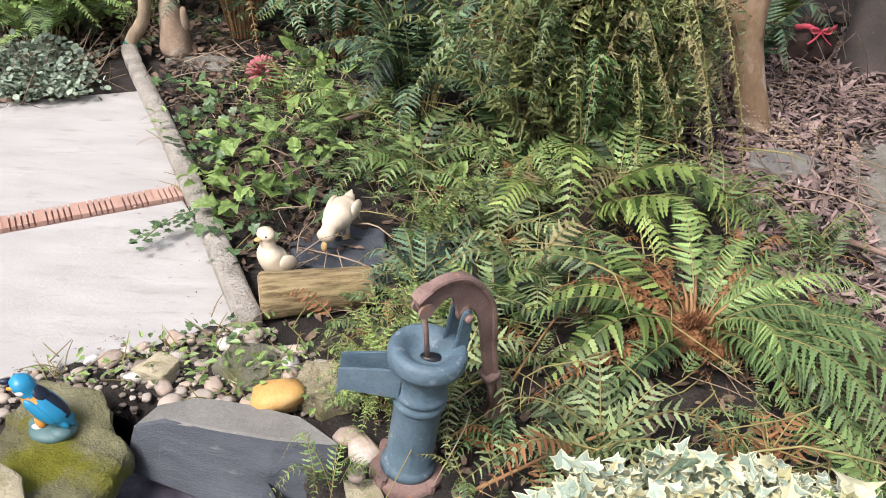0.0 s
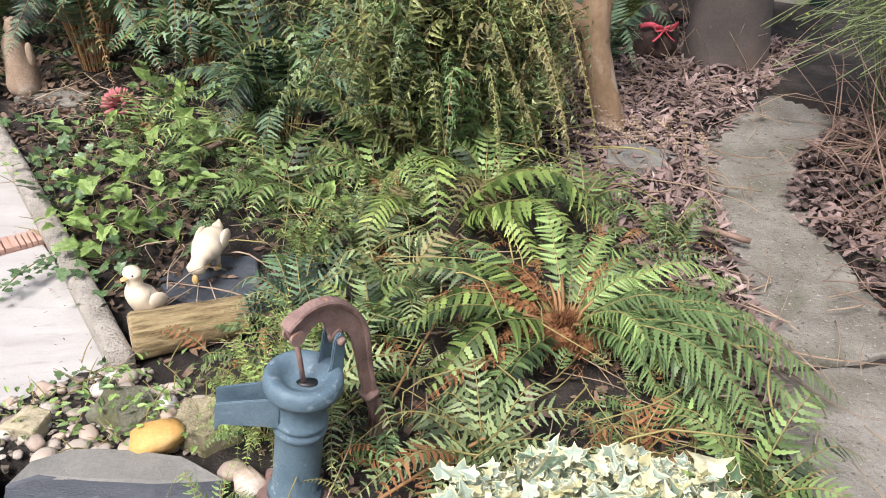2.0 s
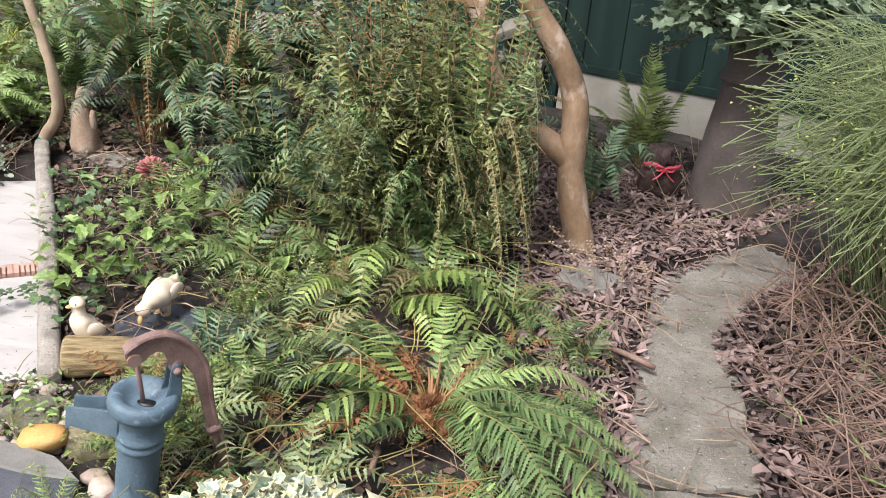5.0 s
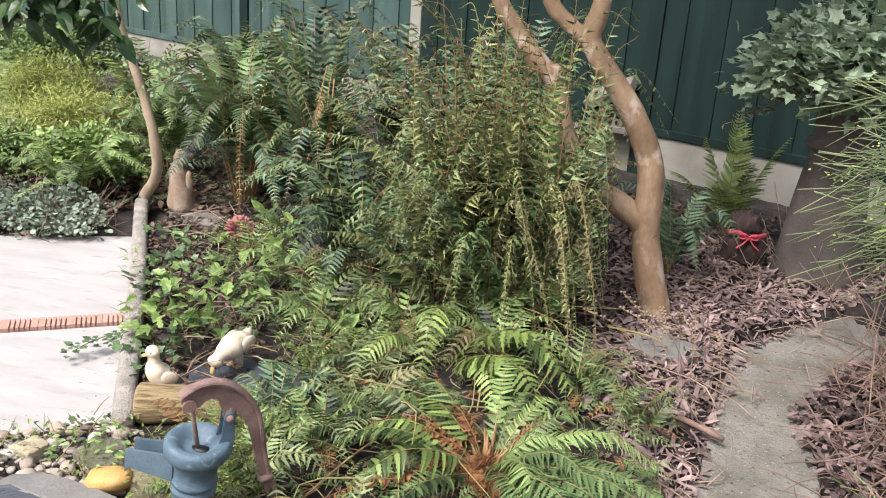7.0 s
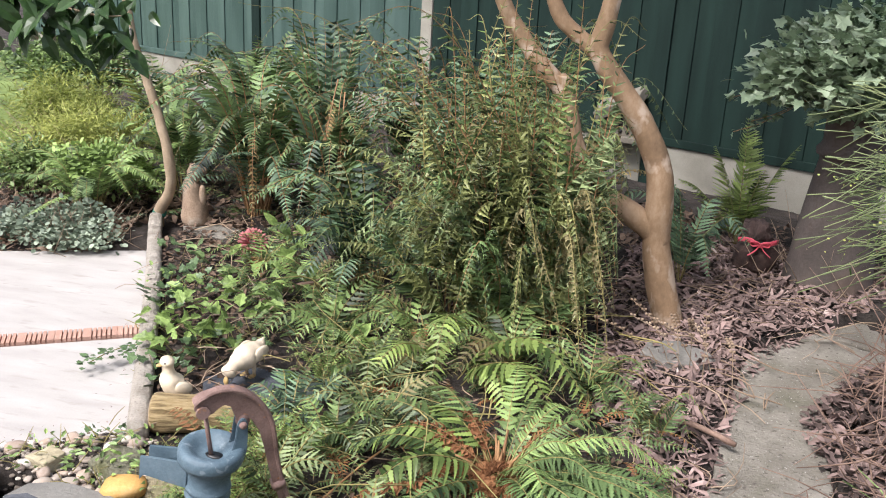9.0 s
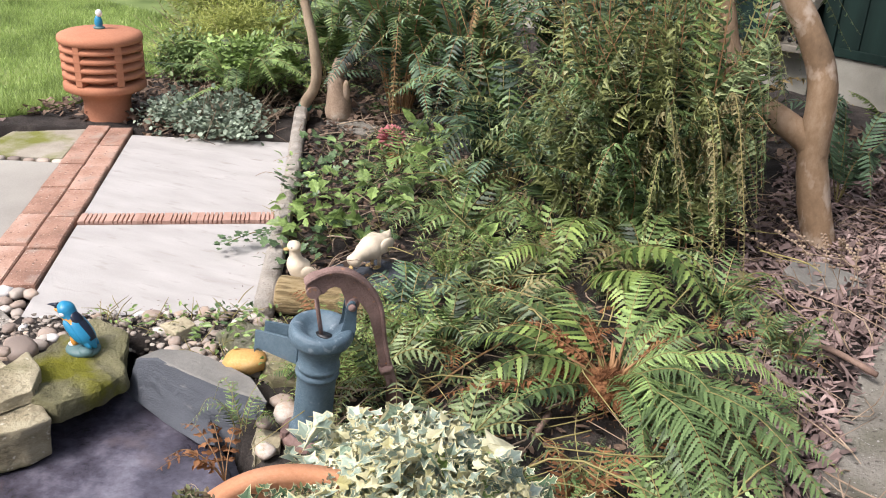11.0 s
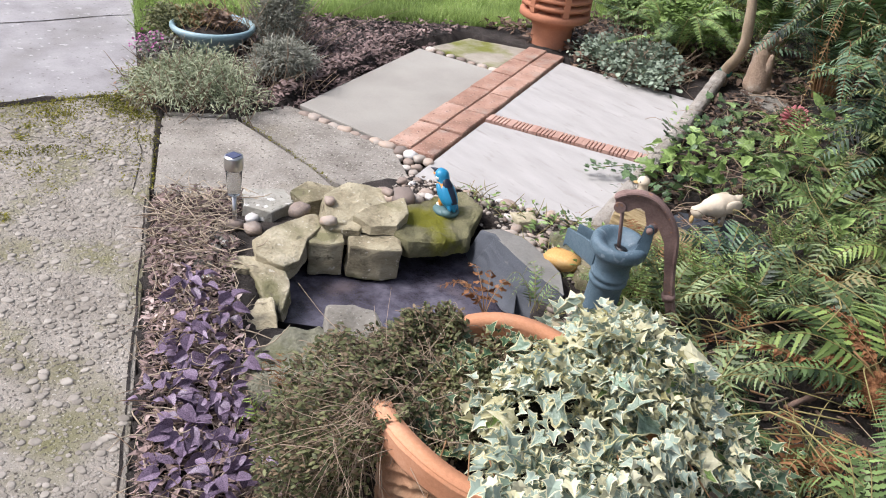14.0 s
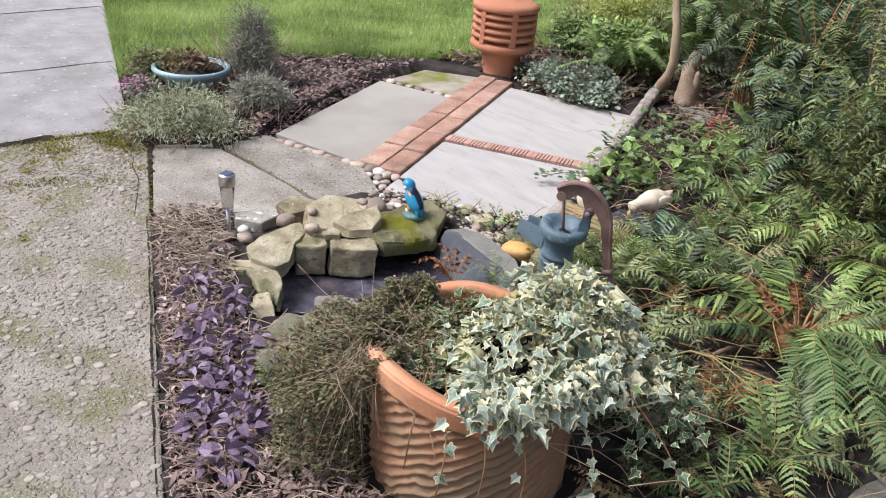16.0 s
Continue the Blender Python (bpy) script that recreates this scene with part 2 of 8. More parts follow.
M_CLAY_DARK = material("weathered_chimney_clay", [(0.1, (0.050, 0.042, 0.037)), (0.5, (0.092, 0.076, 0.067)), (0.9, (0.145, 0.122, 0.109))], 5, 0.85, 0.5, 40, stain=((0.125, 0.088, 0.068), 3, 0.5, 0.7))
M_BLUE = material("blue_grey_paint", [(0.1, (0.056, 0.09, 0.115)), (0.5, (0.098, 0.15, 0.185)), (0.9, (0.155, 0.215, 0.25))], 12, 0.42, 0.4, 60, stain=((0.16, 0.115, 0.09), 9, 0.60, 0.78), speck=(((0.20, 0.25, 0.28), 45, 0.64, 0.70),))
M_RUST = material("rusty_iron", [(0.1, (0.10, 0.058, 0.048)), (0.5, (0.22, 0.14, 0.118)), (0.9, (0.34, 0.225, 0.195))], 14, 0.7, 0.5, 90, speck=(((0.34, 0.17, 0.09), 50, 0.62, 0.70),))
M_DUCK = material("cream_ceramic", [(0.2, (0.55, 0.455, 0.325)), (0.8, (0.70, 0.605, 0.465))], 9, 0.5, 0.15, 60)
M_BEAK = material("ochre_paint", [(0.2, (0.36, 0.24, 0.09)), (0.8, (0.50, 0.35, 0.15))], 20, 0.5, 0.1)
M_BARK = material("fissured_bark", [(0.2, (0.11, 0.075, 0.035)), (0.5, (0.36, 0.265, 0.13)), (0.8, (0.54, 0.42, 0.235))], 12, 0.9, 1.0, 30, stretch=(0.8, 7, 7), stain=((0.30, 0.26, 0.11), 4, 0.6, 0.8), bumpdist=0.012)
M_TRUNK = material("tree_bark", [(0.1, (0.12, 0.078, 0.045)), (0.5, (0.27, 0.175, 0.10)), (0.9, (0.44, 0.32, 0.215))], 6, 0.8, 0.5, 22, stain=((0.46, 0.36, 0.27), 13, 0.54, 0.62), bumpdist=0.008, stretch=(1, 1, 0.6))
M_STICK = material("weathered_branch", [(0.1, (0.22, 0.16, 0.10)), (0.9, (0.46, 0.36, 0.25))], 12, 0.85, 0.5, 60)
M_STRAW = material("straw", [(0.1, (0.20, 0.15, 0.10)), (0.9, (0.48, 0.40, 0.29))], 12, 0.8, 0.3, 60, spread=0.5)
# fence green made paler: the sky's reflection is put into the colour
M_FENCE_SHEEN = material("sky_sheen_fence_paint", [(0.2, (0.028, 0.058, 0.050)), (0.8, (0.065, 0.11, 0.096))], 2.5, 0.5, 0.3, 60, spread=0.4, stretch=(4, 4, 0.5))
M_FENCE = material("green_fence_paint", [(0.2, (0.005, 0.014, 0.0115)), (0.8, (0.012, 0.030, 0.024))], 2.5, 0.8, 0.3, 60, spread=0.25, spec=0.2, stretch=(4, 4, 0.5))
M_BOARD = material("concrete_gravel_board", [(0.2, (0.21, 0.20, 0.165)), (0.8, (0.34, 0.325, 0.275))], 5, 0.9, 0.4, 80)
M_TWIG_RED = material("red_brown_twig", [(0.1, (0.10, 0.058, 0.042)), (0.9, (0.30, 0.205, 0.155))], 9, 0.85, 0.2, spread=0.4)
M_TWIG = material("dry_twig", [(0.1, (0.15, 0.095, 0.06)), (0.9, (0.40, 0.31, 0.22))], 9, 0.85, 0.2, spread=0.4)
M_STEM = material("fern_stem", [(0.1, (0.13, 0.115, 0.04)), (0.9, (0.31, 0.26, 0.10))], 9, 0.7, 0.1, spread=0.5)
M_STEM_BROWN = material("brown_stem", [(0.1, (0.16, 0.08, 0.035)), (0.9, (0.35, 0.20, 0.09))], 9, 0.7, 0.1, spread=0.4)
M_MULCH = foliage("bark_flakes", (0.055, 0.038, 0.033), (0.33, 0.235, 0.21), 0.9, 0.0, (0.50, 0.41, 0.37), 7)
M_GRASS = foliage("grass", (0.13, 0.19, 0.045), (0.45, 0.58, 0.19), 0.6, 0.3, (0.52, 0.53, 0.27), 2)
M_FERN = foliage("green_fern", (0.0142, 0.0306, 0.0083), (0.2790, 0.4050, 0.1320), 0.45, 0.12, None, 3)
M_FERN_BLUE = foliage("bluish_fern", (0.0094, 0.0209, 0.0138), (0.201, 0.323, 0.180), 0.5, 0.12, None, 3)
M_FERN_DARK = foliage("dark_fern", (0.0075, 0.0173, 0.0061), (0.1709, 0.2661, 0.0944), 0.45, 0.12, None, 3)
M_FERN_CRISP = foliage("crisped_fern", (0.0172, 0.0333, 0.0107), (0.2996, 0.3777, 0.1708), 0.5, 0.12, (0.3514, 0.3709, 0.1952), 3)
M_FERN_SAGE = foliage("sage_fern", (0.0230, 0.0322, 0.0092), (0.3450, 0.3737, 0.1380), 0.45, 0.12, (0.5290, 0.5405, 0.3105), 3)
M_FERN_STRAW = foliage("straw_fern", (0.1152, 0.0936, 0.0360), (0.3024, 0.2736, 0.1368), 0.7, 0.12, None, 3)
M_FERN_BRIGHT = foliage("bright_fern", (0.0284, 0.0540, 0.0113), (0.3572, 0.4759, 0.1290), 0.45, 0.15, None, 3)
M_FERN_LUSH = foliage("lush_fern", (0.0077, 0.0183, 0.0064), (0.1373, 0.2111, 0.0761), 0.45, 0.12, None, 3)
M_FERN_DRY = foliage("dry_fern", (0.176, 0.104, 0.040), (0.483, 0.368, 0.172), 0.8, 0.12, None, 3)
M_FERN_RUST = foliage("rust_fern", (0.1224, 0.0468, 0.0173), (0.3168, 0.1512, 0.0648), 0.8, 0.12, None, 3)
M_LEAF = foliage("leaf_green", (0.0275, 0.0578, 0.0138), (0.371, 0.519, 0.159), 0.4, 0.25, None, 4)
M_LEAF_MID = foliage("leaf_mid_green", (0.0198, 0.0413, 0.0110), (0.265, 0.382, 0.133), 0.4, 0.2, None, 4)
M_LEAF_DARK = foliage("leaf_dark", (0.0116, 0.0242, 0.0105), (0.145, 0.232, 0.098), 0.35, 0.15, None, 4)
M_LEAF_YELLOW = foliage("leaf_yellow_green", (0.12, 0.16, 0.025), (0.44, 0.47, 0.13), 0.5, 0.25, None, 4)
M_LEAF_BLUE = foliage("leaf_blue_green", (0.07, 0.105, 0.065), (0.36, 0.43, 0.32), 0.5, 0.15, None, 6)
M_LEAF_SILVER = foliage("leaf_silver", (0.15, 0.185, 0.095), (0.50, 0.53, 0.35), 0.7, 0.1, (0.62, 0.58, 0.42), 4)
M_LEAF_GREY = foliage("leaf_grey", (0.13, 0.135, 0.10), (0.36, 0.36, 0.29), 0.7, 0.1, None, 4)
M_PURPLE = foliage("leaf_purple", (0.0358, 0.0234, 0.0413), (0.2750, 0.1993, 0.2818), 0.45, 0.1, (0.4125, 0.3300, 0.4125), 14)
M_THYME = foliage("leaf_olive", (0.045, 0.055, 0.02), (0.27, 0.275, 0.12), 0.6, 0.15, (0.30, 0.17, 0.10), 11)
M_THYME_BROWN = foliage("leaf_brown_olive", (0.075, 0.052, 0.03), (0.27, 0.20, 0.115), 0.7, 0.1, None, 9)
M_CREAM_EDGE = foliage("cream_leaf_edge", (0.38, 0.35, 0.15), (0.72, 0.69, 0.48), 0.45, 0.15, None, 4)
M_IVY = foliage("ivy_green", (0.095, 0.140, 0.090), (0.40, 0.48, 0.39), 0.35, 0.12, None, 14)
M_IVY_MID = foliage("ivy_mid", (0.065, 0.115, 0.065), (0.35, 0.46, 0.34), 0.35, 0.1, (0.42, 0.5, 0.4), 8)
# darker ivy copy; on inner and lower leaves its tone stands in for shade
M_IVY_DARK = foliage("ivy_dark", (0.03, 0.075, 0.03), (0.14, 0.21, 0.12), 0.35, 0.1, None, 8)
M_IVY_POT = foliage("ivy_pot_green", (0.0628, 0.1130, 0.0502), (0.3515, 0.4436, 0.2846), 0.35, 0.15, (0.4185, 0.4855, 0.3515), 8)
M_DEAD = foliage("dead_leaf", (0.065, 0.042, 0.030), (0.27, 0.185, 0.13), 0.8, 0.1, (0.48, 0.36, 0.27), 6)
M_PINK = material("pink_petals", [(0.1, (0.30, 0.08, 0.09)), (0.9, (0.55, 0.22, 0.22))], 30, 0.7, 0.4)


def plain(name, colour, rough=0.5, metal=0.0):
    return material(name, [(0.2, tuple(c * 0.85 for c in colour)), (0.8, tuple(min(1, c * 1.1) for c in colour))], 15, rough, 0.1, 80, metal)


M_KF_BLUE = plain("kingfisher_blue", (0.02, 0.23, 0.40), 0.35)
M_KF_NAVY = plain("kingfisher_navy", (0.012, 0.018, 0.035), 0.35)
M_KF_ORANGE = plain("kingfisher_orange", (0.62, 0.27, 0.05), 0.45)
M_KF_WHITE = plain("white_paint", (0.75, 0.74, 0.70), 0.5)
M_KF_BASE = plain("teal_grey_base", (0.08, 0.15, 0.15), 0.5)
M_STEEL = material("brushed_steel", [(0.2, (0.45, 0.44, 0.43)), (0.8, (0.62, 0.61, 0.60))], 20, 0.3, 0.05, 90, 1.0)
M_PANEL = plain("solar_cell", (0.06, 0.07, 0.13), 0.15)
M_CLEAR = plain("frosted_plastic", (0.60, 0.60, 0.58), 0.25)
M_CLEAR.node_tree.nodes["Principled BSDF"].inputs["Transmission Weight"].default_value = 0.95
M_CLEAR.node_tree.nodes["Principled BSDF"].inputs["IOR"].default_value = 1.08
# flat black that stands in for the shade inside small openings
M_BLACK = plain("hole_black", (0.012, 0.012, 0.013), 0.4)
M_RIBBON = plain("red_ribbon", (0.62, 0.085, 0.12), 0.6)
M_GLAZE = material("pale_blue_glaze", [(0.2, (0.20, 0.31, 0.34)), (0.8, (0.34, 0.46, 0.48))], 6, 0.35, 0.15, 50)
M_LINER = plain("pond_liner", (0.012, 0.012, 0.014), 0.45)
M_GNOME = material("weathered_cast_stone", [(0.1, (0.18, 0.125, 0.085)), (0.5, (0.32, 0.23, 0.16)), (0.9, (0.46, 0.39, 0.31))], 16, 0.9, 0.5, 60)
M_HOUSE = material("grey_timber", [(0.1, (0.10, 0.09, 0.07)), (0.9, (0.23, 0.21, 0.17))], 10, 0.85, 0.4, 60)
M_SACKING = material("brown_sacking", [(0.1, (0.045, 0.030, 0.026)), (0.9, (0.17, 0.115, 0.10))], 30, 0.9, 1.0, 60, bumpdist=0.02, stretch=(1, 1, 0.3))
M_SPAGHNUM = material("dark_wicker", [(0.1, (0.022, 0.014, 0.012)), (0.9, (0.09, 0.055, 0.045))], 30, 0.9, 0.9, 90)
# mottled lavender-grey base colour paints the sky's reflection onto the water
M_WATER = material("pond_water", [(0.2, (0.03, 0.027, 0.036)), (0.5, (0.08, 0.073, 0.095)), (0.85, (0.19, 0.18, 0.215))], 9, 0.12, 0.3, 14, spec=0.8, bumpdist=0.02, stain=((0.15, 0.115, 0.115), 5, 0.55, 0.75))


# ---- builders ----
def mesh_from(name, verts, faces, mats, idx=None, smooth=True):
    me = bpy.data.meshes.new(name)
    me.from_pydata([tuple(v) for v in verts], [], faces)
    for m in mats:
        me.materials.append(m)
    if idx is not None:
        me.polygons.foreach_set("material_index", idx)
    me.polygons.foreach_set("use_smooth", [smooth] * len(me.polygons))
    me.update()
    return me


def link(name, me, parent=None, label="", category="", group="", kind="", m=None):
    ob = new(name, me)
    if parent is not None:
        ob.parent = parent
    if m is not None:
        ob.matrix_basis = m
    return tagged(ob, label, category, group, kind)


def empty(name, m, label, category, group="", kind=""):
    ob = new(name)
    ob.empty_display_size = 0.05
    ob.matrix_basis = m
    return tagged(ob, label, category, group, kind)


def from_bm(name, bm, mats, smooth=True):
    me = bpy.data.meshes.new(name)
    bm.to_mesh(me)
    bm.free()
    for m in mats if isinstance(mats, (list, tuple)) else [mats]:
        me.materials.append(m)
    me.polygons.foreach_set("use_smooth", [smooth] * len(me.polygons))
    return me


def part(name, bm, mat, parent, label="", smooth=True):
    """One bmesh as one mesh object under a thing or a part."""
    return link(name, from_bm(name, bm, mat, smooth), parent, label)


def lathe(profile, n=40, close=True):
    """Radii and heights turned round the z axis."""
    bm = bmesh.new()
    rings = []
    for r, z in profile:
        if r < 1e-5:
            rings.append([bm.verts.new((0, 0, z))])
        else:
            rings.append([bm.verts.new((r * math.cos(2 * math.pi * i / n), r * math.sin(2 * math.pi * i / n), z)) for i in range(n)])
    for a, b in zip(rings, rings[1:]):
        for i in range(n):
            j = (i + 1) % n
            if len(a) == 1 and len(b) > 1:
                bm.faces.new((a[0], b[j], b[i]))
            elif len(b) == 1 and len(a) > 1:
                bm.faces.new((a[i], a[j], b[0]))
            elif len(a) > 1:
                bm.faces.new((a[i], a[j], b[j], b[i]))
    bmesh.ops.recalc_face_normals(bm, faces=bm.faces)
    return bm


def tube_data(path, radii, n=8, flat=1.0, up=(0, 0, 1), square=0.0):
    """Vertices and faces of a closed tube along a line. flat: width across over height; square: towards a box section."""
    path = [Vector(p) for p in path]
    verts, faces = [], []
    k = len(path)
    for i, p in enumerate(path):
        d = (path[min(i + 1, k - 1)] - path[max(i - 1, 0)]).normalized()
        side = d.cross(Vector(up))
        if side.length < 1e-4:
            side = d.cross(Vector((1, 0, 0)))
        side.normalize()
        top = side.cross(d).normalized()
        r = radii[i] if isinstance(radii, (list, tuple)) else radii
        for a in range(n):
            c, s = math.cos(2 * math.pi * (a + 0.5) / n), math.sin(2 * math.pi * (a + 0.5) / n)
            if square:
                q = (1 - square) + square / max(abs(c), abs(s))
                c, s = c * q, s * q
            verts.append(p + side * (c * r * flat) + top * (s * r))
    for i in range(k - 1):
        for a in range(n):
            b = (a + 1) % n
            faces.append((i * n + a, i * n + b, (i + 1) * n + b, (i + 1) * n + a))
    faces.append(tuple(reversed(range(n))))
    faces.append(tuple(range((k - 1) * n, k * n)))
    return verts, faces


def tube(path, radii, n=8, flat=1.0, up=(0, 0, 1), square=0.0, bm=None):
    bm = bm or bmesh.new()
    v, f = tube_data(path, radii, n, flat, up, square)
    vs = [bm.verts.new(p) for p in v]
    for q in f:
        bm.faces.new([vs[i] for i in q])
    bm.normal_update()
    return bm


def bez(pts, n):
    """A smooth line through the given points."""
    pts = [Vector(p) for p in pts]
    p = [pts[0] * 2 - pts[1], *pts, pts[-1] * 2 - pts[-2]]
    out = []
    segs = len(pts) - 1
    for i in range(n + 1):
        s = i / n * segs
        k = min(int(s), segs - 1)
        t = s - k
        a, b, c, d = p[k:k + 4]
        out.append(0.5 * ((2 * b) + (c - a) * t + (2 * a - 5 * b + 4 * c - d) * t * t + (3 * b - a - 3 * c + d) * t ** 3))
    return out


def box(x0, x1, y0, y1, z0, z1, bevel=0.0, bm=None):
    own = bm is None
    bm = bm or bmesh.new()
    r = bmesh.ops.create_cube(bm, size=1.0)["verts"]
    for v in r:
        v.co = Vector(((x0 + x1) / 2 + v.co.x * (x1 - x0), (y0 + y1) / 2 + v.co.y * (y1 - y0), (z0 + z1) / 2 + v.co.z * (z1 - z0)))
    if bevel and own:
        bmesh.ops.bevel(bm, geom=bm.edges[:], offset=bevel, segments=2, affect="EDGES", profile=0.6)
    return bm


def prism(pts, z0, z1, bevel=0.006, cuts=2, rough=0.0, seed=0, drop=None, taper=0.0):
    """A stone with the plan pts, bevelled, its faces made uneven."""
    bm = bmesh.new()
    c = Vector((sum(p[0] for p in pts) / len(pts), sum(p[1] for p in pts) / len(pts)))
    rnd = random.Random(seed)
    top = [bm.verts.new((p[0], p[1], z1 + (drop[i] if drop else 0))) for i, p in enumerate(pts)]
    low = [bm.verts.new((c.x + (p[0] - c.x) * (1 + taper) + rnd.uniform(-1, 1) * rough, c.y + (p[1] - c.y) * (1 + taper) + rnd.uniform(-1, 1) * rough, z0)) for p in pts]
    bm.faces.new(top)
    bm.faces.new(list(reversed(low)))
    k = len(pts)
    for i in range(k):
        j = (i + 1) % k
        bm.faces.new((top[j], top[i], low[i], low[j]))
    bmesh.ops.recalc_face_normals(bm, faces=bm.faces)
    if bevel:
        bmesh.ops.bevel(bm, geom=bm.edges[:], offset=bevel, segments=2, affect="EDGES", profile=0.55)
    if cuts:
        bmesh.ops.triangulate(bm, faces=bm.faces[:])
        longest = max((e.calc_length() for e in bm.edges), default=0)
        for lim in (0.12, 0.06, 0.03, 0.018)[:cuts]:
            es = [e for e in bm.edges if e.calc_length() > lim]
            if es:
                bmesh.ops.subdivide_edges(bm, edges=es, cuts=1)
                bmesh.ops.triangulate(bm, faces=bm.faces[:])
        bm.normal_update()
        off = Vector((seed * 3.7, seed * 1.3, 0))
        for v in bm.verts:
            v.co += v.normal * (noise.noise(v.co * 9 + off) * rough + noise.noise(v.co * 26 + off) * rough * 0.6 + abs(noise.noise(v.co * 60 + off)) * rough * 0.35)
    bmesh.ops.recalc_face_normals(bm, faces=bm.faces)
    return bm


def boulder(sx, sy, sz, seed, amp=0.18, power=0.75, sub=3):
    """A rounded stone."""
    bm = bmesh.new()
    bmesh.ops.create_icosphere(bm, subdivisions=sub, radius=1.0)
    off = Vector((seed * 5.1, seed * 2.3, seed * 0.7))
    for v in bm.verts:
        c = v.co.copy()
        c *= 1 + amp * noise.noise(c * 1.3 + off) + amp * 0.3 * noise.noise(c * 4 + off)
        v.co = Vector((math.copysign(abs(c.x) ** power, c.x) * sx, math.copysign(abs(c.y) ** power, c.y) * sy, math.copysign(abs(c.z) ** power, c.z) * sz))
    return bm


def blob(bm, centre, size, idx=0, turn=None, seg=20):
    """An egg shape added to bm with a material index."""
    r = bmesh.ops.create_uvsphere(bm, u_segments=seg, v_segments=max(8, seg * 2 // 3), radius=1.0)["verts"]
    m = Matrix.Translation(centre) @ (turn or Matrix.Identity(4)) @ Matrix.Diagonal((*size, 1))
    bmesh.ops.transform(bm, matrix=m, verts=r)
    for f in {f for v in r for f in v.link_faces}:
        f.material_index = idx
    return bm


def inside(x, y, poly):
    hit = False
    j = len(poly) - 1
    for i in range(len(poly)):
        (xi, yi), (xj, yj) = poly[i], poly[j]
        if (yi > y) != (yj > y) and x < (xj - xi) * (y - yi) / (yj - yi) + xi:
            hit = not hit
        j = i
    return hit


def gap(x, y, poly):
    """Distance from the outline, positive outside."""
    best = 9.0
    for (ax, ay), (bx, by) in zip(poly, poly[1:] + poly[:1]):
        dx, dy = bx - ax, by - ay
        t = max(0, min(1, ((x - ax) * dx + (y - ay) * dy) / (dx * dx + dy * dy)))
        best = min(best, math.hypot(x - ax - t * dx, y - ay - t * dy))
    return -best if inside(x, y, poly) else best


# ---- setting ----
O, U, V = Vector((-1.291, 1.751)), Vector((0.867, 0.499)), Vector((-0.499, 0.867))


def P(u, v):
    """A place on the paving: u across the brick strip, v along it."""
    q = O + U * u + V * v
    return (q.x, q.y)


PATH_EDGE = [(6.5, -2.41), (1.85, -0.55), (0.133, 0.136), (-1.308, 0.715), (-1.966, 0.985)]
NEAR_PATH = [*PATH_EDGE, (-2.21, 0.98), (-2.23, 0.45), (-2.3, -0.3), (1.2, -1.75), (5.9, -3.7)]
FAR_PATH = [(-2.225, 0.975), (-2.44, 1.075), (-14, 4.9), (-15.5, 2.6), (-2.32, -0.3), (-2.245, 0.45)]
LAWN = [(-2.98, 1.257), (-3.12, 1.7), (-3.08, 2.2), (-2.78, 2.78), (-2.58, 3.25), (-2.55, 3.9), (-2.75, 5.0), (-3.3, 6.6), (-9, 11.5), (-16, 10), (-14.2, 4.97), (-4.92, 1.897)]
POND = [(-0.82, 0.98), (-0.76, 1.16), (-0.70, 1.36), (-0.67, 1.62), (-0.34, 1.50), (-0.10, 1.28), (-0.10, 1.02), (-0.36, 0.88), (-0.47, 0.75), (-0.64, 0.86)]
PAVED = [P(-0.65, 0.08), P(-0.62, 1.3), P(-0.50, 1.66), P(0.1, 1.64), P(0.92, 1.46), P(0.86, -0.225), P(0.12, -0.225), (-1.13, 1.42), (-1.09, 1.1), (-1.3, 0.72), (-1.96, 1.0), (-1.83, 1.28)]
STONE_PATH = [(1.06, 1.2), (1.03, 1.6), (1.18, 2.1), (1.22, 2.5), (1.38, 3.17), (1.9, 3.66), (2.1, 3.3), (1.75, 3.0), (1.53, 2.5), (1.5, 2.0), (1.4, 1.2)]


def ground_z(x, y):
    if x < -3.3:
        return -0.055
    z = 0.012 + 0.016 * noise.noise((x * 2.2, y * 2.2, 0)) + 0.010 * noise.noise((x * 8, y * 8, 3)) + 0.005 * noise.noise((x * 26, y * 26, 5))
    d = gap(x, y, POND)
    if d < 0.05:
        return z * 0.5 - 0.36 * min(1, max(0, (0.05 - d) / 0.06))
    if inside(x, y, PAVED) or inside(x, y, NEAR_PATH) or inside(x, y, FAR_PATH):
        return -0.035 + z * 0.3
    if inside(x, y, STONE_PATH):
        return -0.008 + z * 0.3
    if inside(x, y, LAWN):
        return -0.005 + 0.4 * z
    return z + 0.03 * max(0, min(1, (y - 2.2) / 1.5)) * (1 if x > -1.2 else 0)


def build_ground():
    far = [70, 40, 22, 13, 8]
    xs = [-v - 3 for v in far] + list(np.linspace(-3.4, 2.9, 212)) + [v + 2.5 for v in reversed(far)]
    ys = [-v - 1 for v in far] + list(np.linspace(-0.9, 6.6, 240)) + [v + 4 for v in reversed(far)]
    xs.sort(), ys.sort()
    verts = [(x, y, ground_z(x, y)) for y in ys for x in xs]
    w = len(xs)
    faces = [(j * w + i, j * w + i + 1, (j + 1) * w + i + 1, (j + 1) * w + i) for j in range(len(ys) - 1) for i in range(w - 1)]
    link("ground", mesh_from("ground", verts, faces, [M_SOIL]), None, "dark crumbly garden soil of the beds", "ground", "", "structure")


build_ground()


